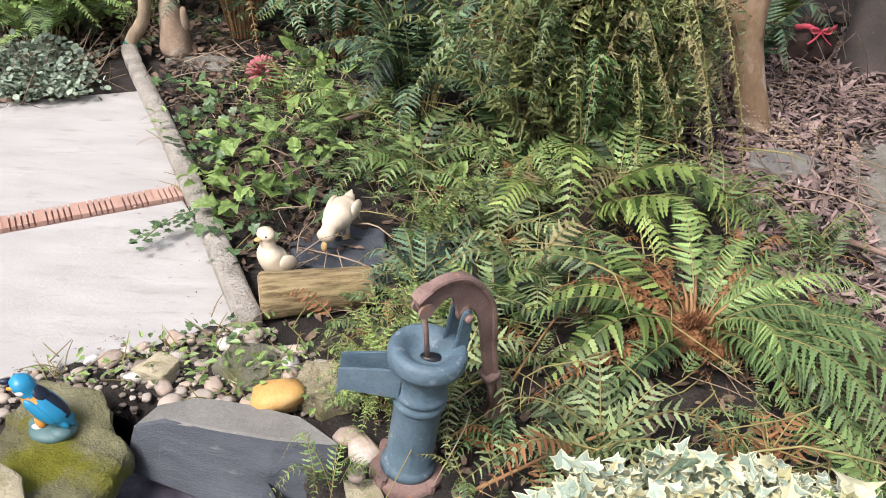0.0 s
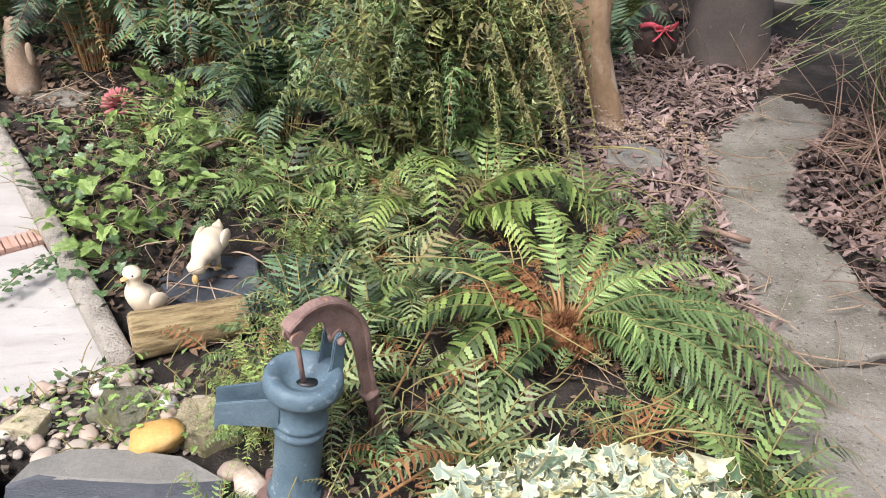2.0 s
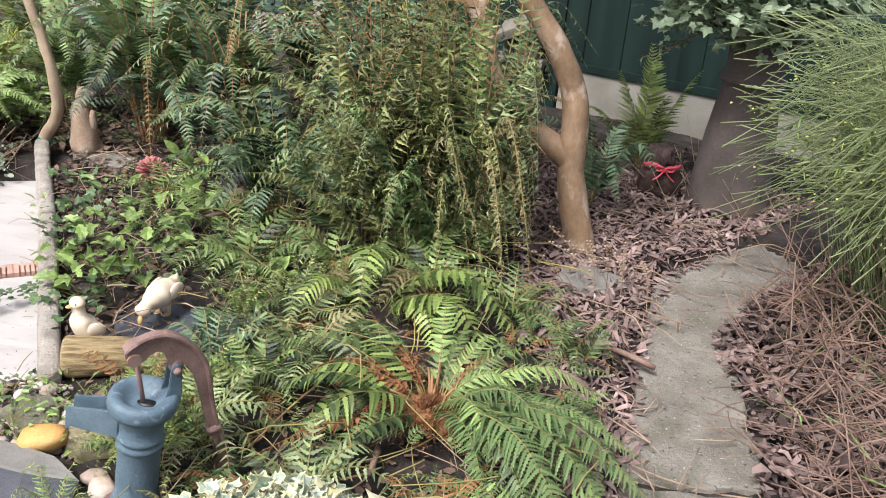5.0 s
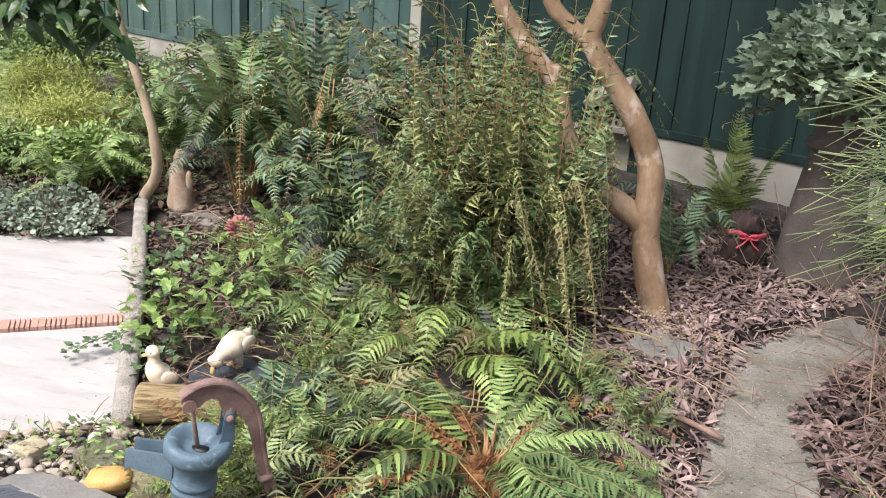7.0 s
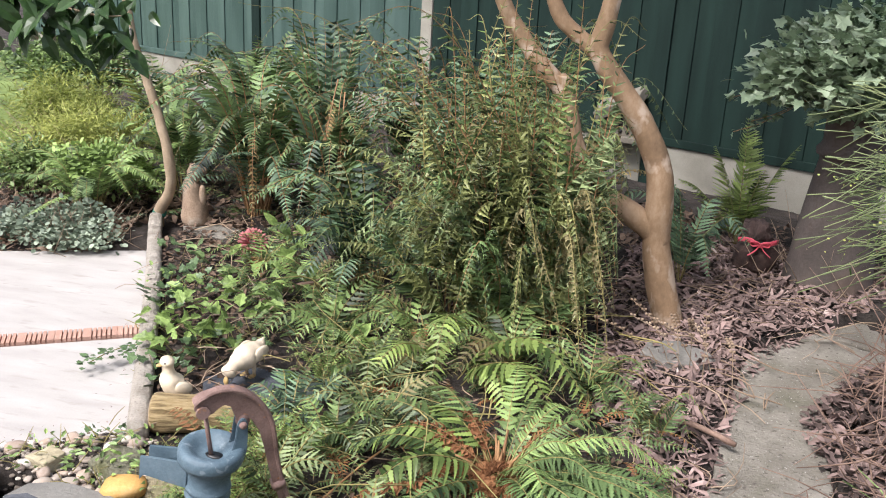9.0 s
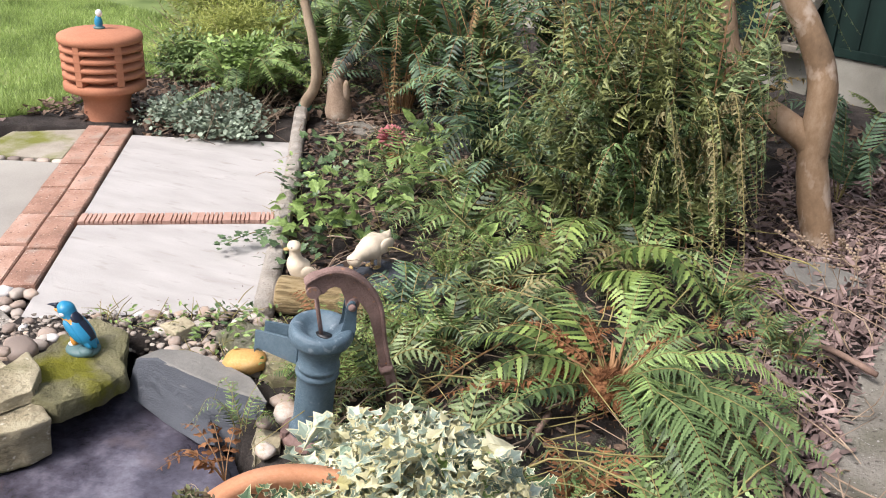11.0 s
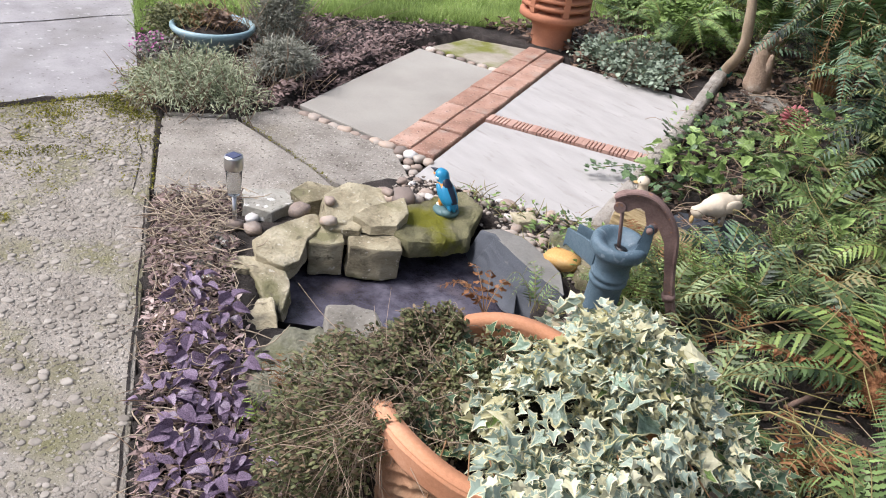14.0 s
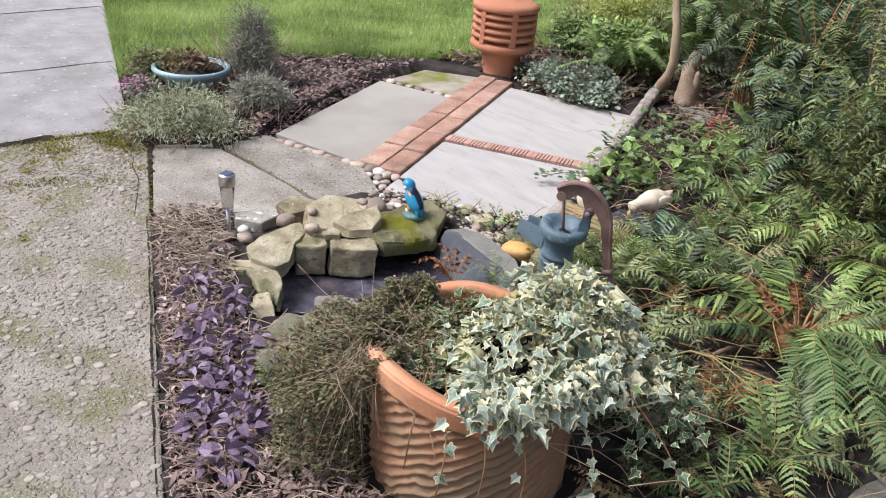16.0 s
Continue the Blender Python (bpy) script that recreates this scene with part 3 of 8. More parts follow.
def sheet(name, poly, z0, z1, mat, label, category, rough=0.0, seed=1, bevel=0.008, parent=None, kind="structure", cuts=2):
    bm = prism(poly, z0, z1, bevel, cuts, rough, seed)
    return link(name, from_bm(name, bm, mat, False), parent, label, category if parent is None else "", "", kind if parent is None else "")


sheet("path_near", NEAR_PATH, -0.08, 0.0, M_PATH, "worn exposed-aggregate concrete path with moss patches", "path", 0.004, 3)
sheet("path_far", FAR_PATH, -0.08, 0.004, M_PATH_FAR, "smooth pale grey concrete path beyond the joint", "path", 0.0006, 4, 0.004)
sheet("lawn", LAWN, -0.06, 0.012, M_GRASS, "bright green mown lawn", "lawn", 0.004, 5, 0.01)
pav = empty("pavement", Matrix.Identity(4), "patio of pale concrete slabs, brick strips and rough paving", "paving", "", "structure")
sheet("slab", [P(0.112, -0.26), P(0.853, -0.268), P(0.838, 0.482), P(0.112, 0.486)], -0.05, 0.0, M_CREAM, "", "", 0.0012, 1, 0.005, pav)
sheet("slab", [P(0.112, 0.578), P(0.878, 0.578), P(0.908, 1.46), P(0.112, 1.58)], -0.05, 0.0, M_CREAM, "", "", 0.0012, 2, 0.005, pav)
sheet("slab", [P(-0.60, 0.135), P(-0.113, 0.012), P(-0.113, 1.18), P(-0.57, 1.25)], -0.05, 0.0, M_GREY, "grey concrete slab", "", 0.0012, 6, 0.005, pav)
sheet("slab", [P(-0.53, 1.31), P(-0.12, 1.23), P(-0.115, 1.66), P(-0.44, 1.62)], -0.05, 0.002, M_MOSSY, "small slab half grown over with yellow moss", "", 0.004, 7, 0.006, pav)
sheet("slab", [(-1.90, 1.275), (-1.15, 1.335), (-1.03, 1.41), (-1.085, 1.60), (-1.36, 1.705), (-1.90, 1.53)], -0.05, -0.004, M_ROUGH, "rough weathered concrete piece", "", 0.003, 8, 0.006, pav)
sheet("slab", [(-1.955, 1.0), (-1.325, 0.735), (-1.08, 1.05), (-1.09, 1.30), (-1.3, 1.31), (-1.82, 1.255)], -0.05, -0.002, M_ROUGH, "rough weathered concrete piece", "", 0.003, 9, 0.006, pav)
sheet("slab", [(-2.05, 1.03), (-1.945, 1.005), (-1.845, 1.235), (-1.95, 1.262)], -0.05, 0.004, M_ROUGH, "small broken concrete corner", "", 0.003, 10, 0.006, pav)

def ragged(pts, amp, seed):
    """The outline with its edges broken unevenly."""
    rnd = random.Random(seed)
    out = []
    for (ax, ay), (bx, by) in zip(pts, pts[1:] + pts[:1]):
        k = max(1, int(math.hypot(bx - ax, by - ay) / 0.07))
        for i in range(k):
            s = i / k
            w = amp if i else amp * 0.3
            out.append((ax + (bx - ax) * s + rnd.uniform(-w, w), ay + (by - ay) * s + rnd.uniform(-w, w)))
    return out


# stone path by the dry border
flags = empty("stone_path", Matrix.Identity(4), "sunken path of weathered flagstones beside the bark mulch", "paving", "", "structure")
for i, pts in enumerate((
        [(1.40, 3.18), (1.55, 3.32), (1.78, 3.38), (2.0, 3.28), (1.74, 3.03), (1.60, 2.72), (1.55, 2.3), (1.50, 1.84), (1.13, 1.84), (1.22, 2.3)],
        [(1.41, 3.21), (1.66, 3.45), (1.90, 3.66), (2.15, 3.50), (2.02, 3.31), (1.78, 3.41), (1.54, 3.35)],
        [(1.93, 3.69), (2.05, 4.02), (2.55, 4.15), (2.6, 3.7), (2.18, 3.52)],
        [(1.13, 1.825), (1.50, 1.825), (1.46, 1.6), (1.40, 0.9), (1.02, 0.9), (1.05, 1.6)],
        [(1.02, 0.88), (1.40, 0.88), (1.36, 0.4), (1.0, 0.4)])):
    sheet("flagstone", ragged(pts, 0.012, 20 + i), -0.05, 0.012 if i < 3 else 0.0, M_FLAG, "", "", 0.003, 20 + i, 0.006, flags, cuts=4)

# brick strip and the crossing row
def brick_mesh(l, w, grooves=0, seed=1):
    bm = box(-l / 2, l / 2, -w / 2, w / 2, -0.05, 0.0)
    bmesh.ops.bevel(bm, geom=[e for e in bm.edges if e.verts[0].co.z > -0.01 and e.verts[1].co.z > -0.01], offset=0.0035, segments=2, affect="EDGES")
    me = from_bm("brick", bm, M_BRICK, False)
    return me


BR = [brick_mesh(0.2785, 0.104), brick_mesh(0.276, 0.103)]
rot_v = math.degrees(math.atan2(V.y, V.x))
rnd = random.Random(4)
for row, (u, start) in enumerate(((-0.056, 0.0), (0.053, -0.03))):
    v = start
    k = 0
    while v < 1.60:
        x, y = P(u + rnd.uniform(-0.002, 0.002), v + 0.14)
        link("brick", BR[k % 2], pav, m=pose(x, y, 0.014 + rnd.uniform(-0.0025, 0.0025), rnd.uniform(-0.6, 0.6), rnd.uniform(-0.6, 0.6), rot_v + rnd.uniform(-0.7, 0.7)))
        v += 0.281
        k += 1


def slot_brick():
    """A brick on its side with two rows of open slots across it."""
    bm = bmesh.new()
    l, w = 0.213, 0.080
    cuts = [c + 0.0165 * k for c in (-0.081, 0.020) for k in range(5)]
    x = -l / 2
    for c in cuts + [l / 2 + 0.005]:
        box(x, c - 0.0025, -w / 2, w / 2, -0.05, 0.0, 0, bm)
        x = c + 0.0025
    box(-l / 2 + 0.004, l / 2 - 0.004, -w / 2 + 0.004, w / 2 - 0.004, -0.048, -0.010, 0, bm)
    return from_bm("slotted_brick", bm, M_BRICK_PALE, False)


SB = slot_brick()
rot_u = math.degrees(math.atan2(U.y, U.x))
for k in range(4):
    x, y = P(0.220 + 0.2145 * k, 0.532)
    link("brick", SB, pav, m=pose(x, y, 0.010, 0, 0, rot_u + (180 if k % 2 else 0)))

# pond
link("pond_water", mesh_from("pond_water", [(x, y, -0.08) for x, y in [(-0.98, 0.9), (-0.8, 1.7), (-0.2, 1.65), (0.1, 1.2), (-0.2, 0.75), (-0.6, 0.62)]], [tuple(reversed(range(6)))], [M_WATER]), None, "dark still pond water, sky sheen painted into its colour", "water", "", "structure")
lin = []
for x, y in POND:
    lin.append((x, y))
bm = bmesh.new()
ring = [[bm.verts.new((x, y, z)) for x, y in lin] for z in (-0.005, -0.3)]
for i in range(len(lin)):
    j = (i + 1) % len(lin)
    bm.faces.new((ring[0][i], ring[0][j], ring[1][j], ring[1][i]))
bmesh.ops.solidify(bm, geom=bm.faces[:], thickness=0.006)
link("pond_liner", from_bm("pond_liner", bm, M_LINER, False), None, "black rubber pond liner under the edging rocks", "pond liner", "", "structure")

# small stones embedded in the worn concrete
def embedded(n, seed):
    rnd = random.Random(seed)
    verts, faces = [], []
    while len(verts) < n * 19:
        x, y = rnd.uniform(-2.25, 1.2), rnd.uniform(-0.9, 1.0)
        if gap(x, y, NEAR_PATH) > -0.015:
            continue
        r = 0.004 + 0.013 * rnd.random() ** 2.4
        q, a0 = rnd.uniform(0.6, 1.0), rnd.uniform(0, 6.28)
        h = r * rnd.uniform(0.05, 0.22)
        b = len(verts)
        for ring, z in ((1.0, -0.002), (0.93, h * 0.6), (0.6, h)):
            for k in range(6):
                a = a0 + k * 1.0472
                c, d = ring * r * math.cos(a) * rnd.uniform(0.85, 1.1), ring * r * q * math.sin(a) * rnd.uniform(0.85, 1.1)
                verts.append((x + c * math.cos(a0) - d * math.sin(a0), y + c * math.sin(a0) + d * math.cos(a0), 0.001 + z))
        verts.append((x, y, 0.001 + h * 1.05))
        for o in (0, 6):
            for k in range(6):
                m = (k + 1) % 6
                faces.append((b + o + k, b + o + m, b + o + 6 + m, b + o + 6 + k))
        for k in range(6):
            faces.append((b + 12 + k, b + 12 + (k + 1) % 6, b + 18))
    link("path_stones", mesh_from("path_stones", verts, faces, [foliage("path_stone", (0.20, 0.178, 0.147), (0.40, 0.365, 0.312), 0.9, 0.0, (0.50, 0.45, 0.385), 30)]), None, "small worn stones embedded in the concrete path", "stones", "", "stuff")


embedded(7600, 8)

# cracks and joints in the path
def crack(pts, w):
    line = bez([(x, y, 0.0022 if x > -2.23 else 0.0062) for x, y in pts], 26)
    verts, faces = [], []
    rc = random.Random(int(w * 1e5))
    for i, p in enumerate(line):
        q = line[min(i + 1, 26)] - line[max(i - 1, 0)]
        s = Vector((-q.y, q.x, 0)).normalized()
        o = Vector((rc.gauss(0, 0.0012), rc.gauss(0, 0.0012), 0))
        k = w * rc.uniform(0.4, 1.3)
        verts += [p + o - s * k, p + o + s * k]
        if i:
            faces.append((2 * i - 2, 2 * i - 1, 2 * i + 1, 2 * i))
    link("path_crack", mesh_from("path_crack", verts, faces, [M_SOIL]), None, "dark soil-filled crack in the concrete path", "crack", "", "structure")


crack([(-1.32, 0.66), (-1.62, 0.80), (-1.78, 0.84), (-1.96, 0.93)], 0.0018)
crack([(-1.62, 0.80), (-1.72, 0.68), (-1.84, 0.60), (-1.90, 0.50), (-2.05, 0.42), (-2.22, 0.40)], 0.0014)
crack([(-1.305, 0.70), (-0.9, 0.54), (-0.4, 0.335), (0.12, 0.125)], 0.003)

crack([(-3.30, 0.60), (-3.29, 0.9), (-3.31, 1.2), (-3.30, 1.34)], 0.005)
crack([(-4.60, 0.9), (-4.62, 1.2), (-4.64, 1.5), (-4.66, 1.78)], 0.008)

# concrete log-edging
ed = [(-1.385, 3.745, 0.07), (-1.30, 3.58, 0.055), (-0.966, 2.966, 0.045), (-0.684, 2.42, 0.04), (-0.425, 1.91, 0.035)]
for a, b in ((0, 1), (1, 2), (2, 3), (3, 4)):
    p, q = Vector(ed[a]), Vector(ed[b])
    d = (q - p).normalized()
    n = max(6, int((q - p).length / 0.03))
    path = [p + d * 0.004 + (q - p - d * 0.008) * (i / n) for i in range(n + 1)]
    bm = tube(path, [0.029] + [0.033] * (n - 1) + [0.029], 14, 1.0, square=0.45)
    for v in bm.verts:
        v.co += Vector((noise.noise(v.co * 60), noise.noise(v.co * 60 + Vector((9, 0, 0))), noise.noise(v.co * 60 + Vector((0, 9, 0))))) * 0.0022
    tagged(link("edging_block", from_bm("edging_block", bm, M_EDGING)), "rough grey concrete edging bar along the slabs", "edging", "edging bars")

# fence
FA, FB = Vector((2.70, 4.92)), Vector((-5.7, 8.86))
fd = (FB - FA).normalized()
fn = Vector((-fd.y, fd.x))
if fn.y > 0:
    fn = -fn
ang = math.degrees(math.atan2(fd.y, fd.x))


def fence_bay(x0, paint, label):
    """One bay: a concrete gravel board, a post, and a panel of upright boards."""
    o = FA + fd * x0
    top = empty("fence_panel", pose(o.x, o.y, 0, 0, 0, ang), label, "fence", "fence panels")
    part("gravel_board", box(0.06, 1.80, -0.03, 0.03, -0.05, 0.29, 0.006), M_BOARD, top, "stained concrete gravel board", False)
    part("bottom_rail", box(0.06, 1.80, 0.0, 0.045, 0.295, 0.345, 0.004), paint, top, "", False)
    part("post", box(-0.05, 0.05, -0.05, 0.05, -0.05, 2.0, 0.006), M_FENCE if abs(x0 - 3.72) > 0.1 else M_BOARD, top, "", False)
    bm0 = box(-0.072, 0.072, -0.008, 0.008, 0.0, 1.5, 0.003)
    me = from_bm("board", bm0, paint, False)
    for k in range(14):
        link("board", me, top, m=pose(0.125 + 0.124 * k, 0.011 * (k % 2) - 0.006 + 0.02, 0.33, 0, 0, 0))
    part("top_rail", box(0.06, 1.80, -0.01, 0.055, 1.80, 1.86, 0.004), paint, top, "", False)


for k in range(5):
    if k < 2:
        fence_bay(k * 1.86, M_FENCE, "dark green upright-board fence panel over a concrete board")
    else:
        # these bays carry the sky reflection as a paler colour
        fence_bay(k * 1.86, M_FENCE_SHEEN, "grey-green upright-board fence panel, sky sheen in its colour, over a concrete board")


# ---- pump ----
def hand_pump():
    p = empty("hand_pump", pose(-0.012, 1.482, 0.0, 1.5, 7.0, 3.0), "blue-painted cast-iron hand pump with a rusty handle", "hand pump")
    flange = part("base_flange", lathe([(0.0, -0.02), (0.072, -0.02), (0.074, 0.0), (0.074, 0.022), (0.070, 0.028), (0.054, 0.036), (0.0, 0.036)], 48), M_RUST, p, "rust-brown iron base flange")
    body = part("barrel", lathe([(0.0, 0.03), (0.0555, 0.034), (0.0545, 0.046), (0.051, 0.052), (0.0465, 0.058), (0.046, 0.195), (0.0475, 0.199), (0.051, 0.203), (0.052, 0.208), (0.051, 0.213), (0.0475, 0.217), (0.0475, 0.220), (0.051, 0.224), (0.052, 0.229), (0.051, 0.234), (0.0475, 0.238), (0.048, 0.262), (0.053, 0.280), (0.063, 0.297), (0.0685, 0.303)], 56), M_BLUE, p)
    bm = lathe([(0.066, 0.298), (0.071, 0.300), (0.0735, 0.305), (0.0745, 0.315), (0.0735, 0.326), (0.070, 0.333), (0.063, 0.336), (0.053, 0.334), (0.044, 0.328), (0.036, 0.319), (0.028, 0.313), (0.018, 0.310), (0.0, 0.3095)], 56)
    rim = part("rim", bm, M_BLUE, p)
    # slot painted as a black oval disc, not cut into the rim
    bm = lathe([(0.0, 0.3095), (0.016, 0.3095), (0.017, 0.3125), (0.0, 0.313)], 24)
    bmesh.ops.transform(bm, matrix=Matrix.Translation((0.010, 0, 0)) @ Matrix.Diagonal((1.35, 0.75, 1, 1)), verts=bm.verts)
    part("slot", bm, M_BLACK, rim, "oval rod slot, a black disc for its inner shade")
    for k in range(4):
        a = radians(45 + 90 * k)
        bm = lathe([(0.0, 0.040), (0.010, 0.040), (0.011, 0.030), (0.011, 0.018), (0.0, 0.018)], 8)
        bmesh.ops.translate(bm, vec=(0.068 * math.cos(a), 0.068 * math.sin(a), 0), verts=bm.verts)
        part("bolt", bm, M_RUST, flange, "rusty base bolt", False)
    # open spout
    outer = [(-0.040, 0.030, 0.296, 0.226), (-0.10, 0.027, 0.288, 0.228), (-0.146, 0.025, 0.281, 0.230), (-0.156, 0.025, 0.279, 0.214)]
    bm = bmesh.new()
    rows = []
    for x, hw, zt, zb in outer:
        t = 0.005
        rows.append([bm.verts.new(c) for c in ((x, -hw, zt), (x, -hw, zb), (x, hw, zb), (x, hw, zt), (x, hw - t, zt), (x, hw - t, zb + t), (x, -hw + t, zb + t), (x, -hw + t, zt))])
    for a, b in zip(rows, rows[1:]):
        for i in range(8):
            j = (i + 1) % 8
            bm.faces.new((a[i], a[j], b[j], b[i]))
    bm.faces.new(rows[-1])
    bm.faces.new(list(reversed(rows[0])))
    bmesh.ops.recalc_face_normals(bm, faces=bm.faces)
    bmesh.ops.bevel(bm, geom=[e for e in bm.edges if len(e.link_faces) == 2 and e.calc_face_angle(0) > 0.6], offset=0.0018, segments=2, affect="EDGES")
    part("spout", bm, M_BLUE, p, "open trough spout", False)
    # lugs and bolt
    side = Matrix.Rotation(radians(33), 3, "Z")
    for s in (-1, 1):
        bm = bmesh.new()
        pts = [(0.040, 0.322), (0.072, 0.300), (0.076, 0.335), (0.072, 0.395), (0.068, 0.408), (0.060, 0.413), (0.052, 0.408), (0.048, 0.395), (0.046, 0.350)]
        f = [bm.verts.new((x, s * 0.013, z)) for x, z in pts]
        g = [bm.verts.new((x, s * 0.021, z)) for x, z in pts]
        bm.faces.new(f)
        bm.faces.new(list(reversed(g)))
        for i in range(len(pts)):
            j = (i + 1) % len(pts)
            bm.faces.new((f[i], f[j], g[j], g[i]))
        bmesh.ops.recalc_face_normals(bm, faces=bm.faces)
        bmesh.ops.bevel(bm, geom=bm.edges[:], offset=0.002, segments=2, affect="EDGES")
        bmesh.ops.rotate(bm, matrix=side, verts=bm.verts)
        part("lug", bm, M_BLUE, p, "", False)
    bm = lathe([(0.0, -0.028), (0.007, -0.028), (0.008, -0.022), (0.005, -0.022), (0.005, 0.022), (0.009, 0.022), (0.008, 0.029), (0.0, 0.030)], 12)
    bmesh.ops.rotate(bm, matrix=Matrix.Rotation(radians(90), 3, "X"), verts=bm.verts)
    bmesh.ops.translate(bm, vec=(0.060, 0, 0.398), verts=bm.verts)
    bmesh.ops.rotate(bm, matrix=side, verts=bm.verts)
    part("pivot_bolt", bm, M_RUST, p, "rusty pivot bolt", True)
    # handle
    outer = [(-0.048, 0.452), (-0.035, 0.465), (-0.016, 0.4745), (0.010, 0.483), (0.045, 0.481), (0.078, 0.463), (0.108, 0.433), (0.1285, 0.400), (0.1405, 0.361), (0.151, 0.307), (0.164, 0.256), (0.178, 0.209), (0.197, 0.165), (0.2155, 0.119), (0.218, 0.086), (0.204, 0.066)]
    inner = [(0.178, 0.091), (0.189, 0.112), (0.1755, 0.156), (0.163, 0.185), (0.150, 0.215), (0.138, 0.255), (0.122, 0.312), (0.104, 0.368), (0.089, 0.394), (0.080, 0.402), (0.074, 0.380), (0.056, 0.382), (0.046, 0.408), (0.032, 0.4385), (0.019, 0.443), (0.006, 0.436), (-0.004, 0.423), (-0.020, 0.418), (-0.038, 0.428)]
    bm = bmesh.new()
    sides = [[bm.verts.new((x, sg * 0.0062, z)) for x, z in outer + inner] for sg in (-1, 1)]
    n = len(sides[0])
    bmesh.ops.triangulate(bm, faces=[bm.faces.new(sides[0]), bm.faces.new(list(reversed(sides[1])))])
    for k in range(n):
        bm.faces.new((sides[0][k], sides[0][(k + 1) % n], sides[1][(k + 1) % n], sides[1][k]))
    # flange along the back of the handle
    rows = []
    line = bez([(x, 0, z) for x, z in outer], 40)
    for k in range(41):
        d = (line[min(40, k + 1)] - line[max(0, k - 1)]).normalized()
        q = Vector((-d.z, 0, d.x))
        w = 0.0125 if k > 4 else 0.0155
        rows.append([bm.verts.new(line[k] + q * o + Vector((0, y, 0))) for o, y in ((0.002, -w * 0.8), (0.003, 0.0), (0.002, w * 0.8), (-0.002, w), (-0.007, w * 0.9), (-0.009, 0.0), (-0.007, -w * 0.9), (-0.002, -w))])
    for a, b in zip(rows, rows[1:]):
        for k in range(8):
            bm.faces.new((a[k], a[(k + 1) % 8], b[(k + 1) % 8], b[k]))
    bm.faces.new(rows[0])
    bm.faces.new(list(reversed(rows[-1])))
    bmesh.ops.recalc_face_normals(bm, faces=bm.faces)
    bmesh.ops.rotate(bm, matrix=side, verts=bm.verts)
    handle = part("handle", bm, M_RUST, p, "curved rusty iron handle", False)
    bm = tube([(0.160, 0, 0.222), (0.166, 0, 0.207)], 0.0185, 12, 0.95, (0, 1, 0), 0.5)
    bmesh.ops.rotate(bm, matrix=side, verts=bm.verts)
    part("collar", bm, M_RUST, handle)
    bm = bmesh.new()
    blob(bm, (0.064, 0, 0.398), (0.017, 0.010, 0.020), 0, None, 16)
    bmesh.ops.rotate(bm, matrix=side, verts=bm.verts)
    part("handle_boss", bm, M_RUST, handle)
    for sg in (-1, 1):
        bm = lathe([(0.0, -0.003), (0.015, -0.003), (0.016, 0.0), (0.015, 0.003), (0.0, 0.003)], 20)
        bmesh.ops.rotate(bm, matrix=Matrix.Rotation(radians(90), 3, "X"), verts=bm.verts)
        bmesh.ops.translate(bm, vec=(-0.028, 0.012 * sg, 0.430), verts=bm.verts)
        bmesh.ops.rotate(bm, matrix=side, verts=bm.verts)
        part("fork_cheek", bm, M_RUST, handle, "rusty fork cheek of the handle", False)
    part("rod", tube([(-0.022, -0.009, 0.435), (-0.010, -0.005, 0.37), (0.002, 0, 0.305)], 0.0052, 10), M_RUST, p, "thin rusty pump rod")
    bm = lathe([(0.0, -0.016), (0.006, -0.016), (0.007, -0.012), (0.0045, -0.012), (0.0045, 0.012), (0.0075, 0.012), (0.0065, 0.018), (0.0, 0.018)], 10)
    bmesh.ops.rotate(bm, matrix=Matrix.Rotation(radians(90), 3, "X"), verts=bm.verts)
    bmesh.ops.translate(bm, vec=(-0.022, -0.009, 0.428), verts=bm.verts)
    part("rod_pin", bm, M_RUST, p)


hand_pump()


# ---- ornaments ----
def loft(path, radii, n=24, flat=1.0):
    return tube(path, radii, n, flat, (0, 1, 0))


def smooth_radii(stops, n):
    """Radii eased along a list of (place, radius)."""
    out = []
    for i in range(n + 1):
        u = i / n
        for (u0, r0), (u1, r1) in zip(stops, stops[1:]):
            if u <= u1:
                k = (u - u0) / (u1 - u0)
                out.append(r0 + (r1 - r0) * k * k * (3 - 2 * k))
                break
    return out


def duckling_sitting():
    path = bez([(-0.066, 0, 0.040), (-0.048, 0, 0.042), (-0.012, 0, 0.052), (0.018, 0, 0.085), (0.024, 0, 0.122), (0.027, 0, 0.150), (0.028, 0, 0.176)], 36)
    bm = loft(path, smooth_radii([(0, 0.003), (0.16, 0.026), (0.36, 0.047), (0.52, 0.042), (0.68, 0.025), (0.76, 0.0235), (0.88, 0.030), (0.95, 0.024), (1, 0.004)], 36), 28)
    for sg in (-1, 1):
        blob(bm, (-0.020, 0.040 * sg, 0.066), (0.040, 0.011, 0.024), 0, Matrix.Rotation(radians(-14), 4, "Y"))
        blob(bm, (0.045, 0.021 * sg, 0.160), (0.0032, 0.0032, 0.0032), 2, None, 10)
    blob(bm, (0.058, 0, 0.149), (0.017, 0.011, 0.0050), 1)
    link("duckling_ornament", from_bm("duckling_ornament", bm, [M_DUCK, M_BEAK, M_KF_NAVY]), None, "cream ceramic duckling sitting upright behind the log", "ornament", "duckling ornaments", "",
         pose(-0.405, 2.10, 0.046, 0, 0, 228) @ Matrix.Diagonal((0.72, 0.90, 0.92, 1)))


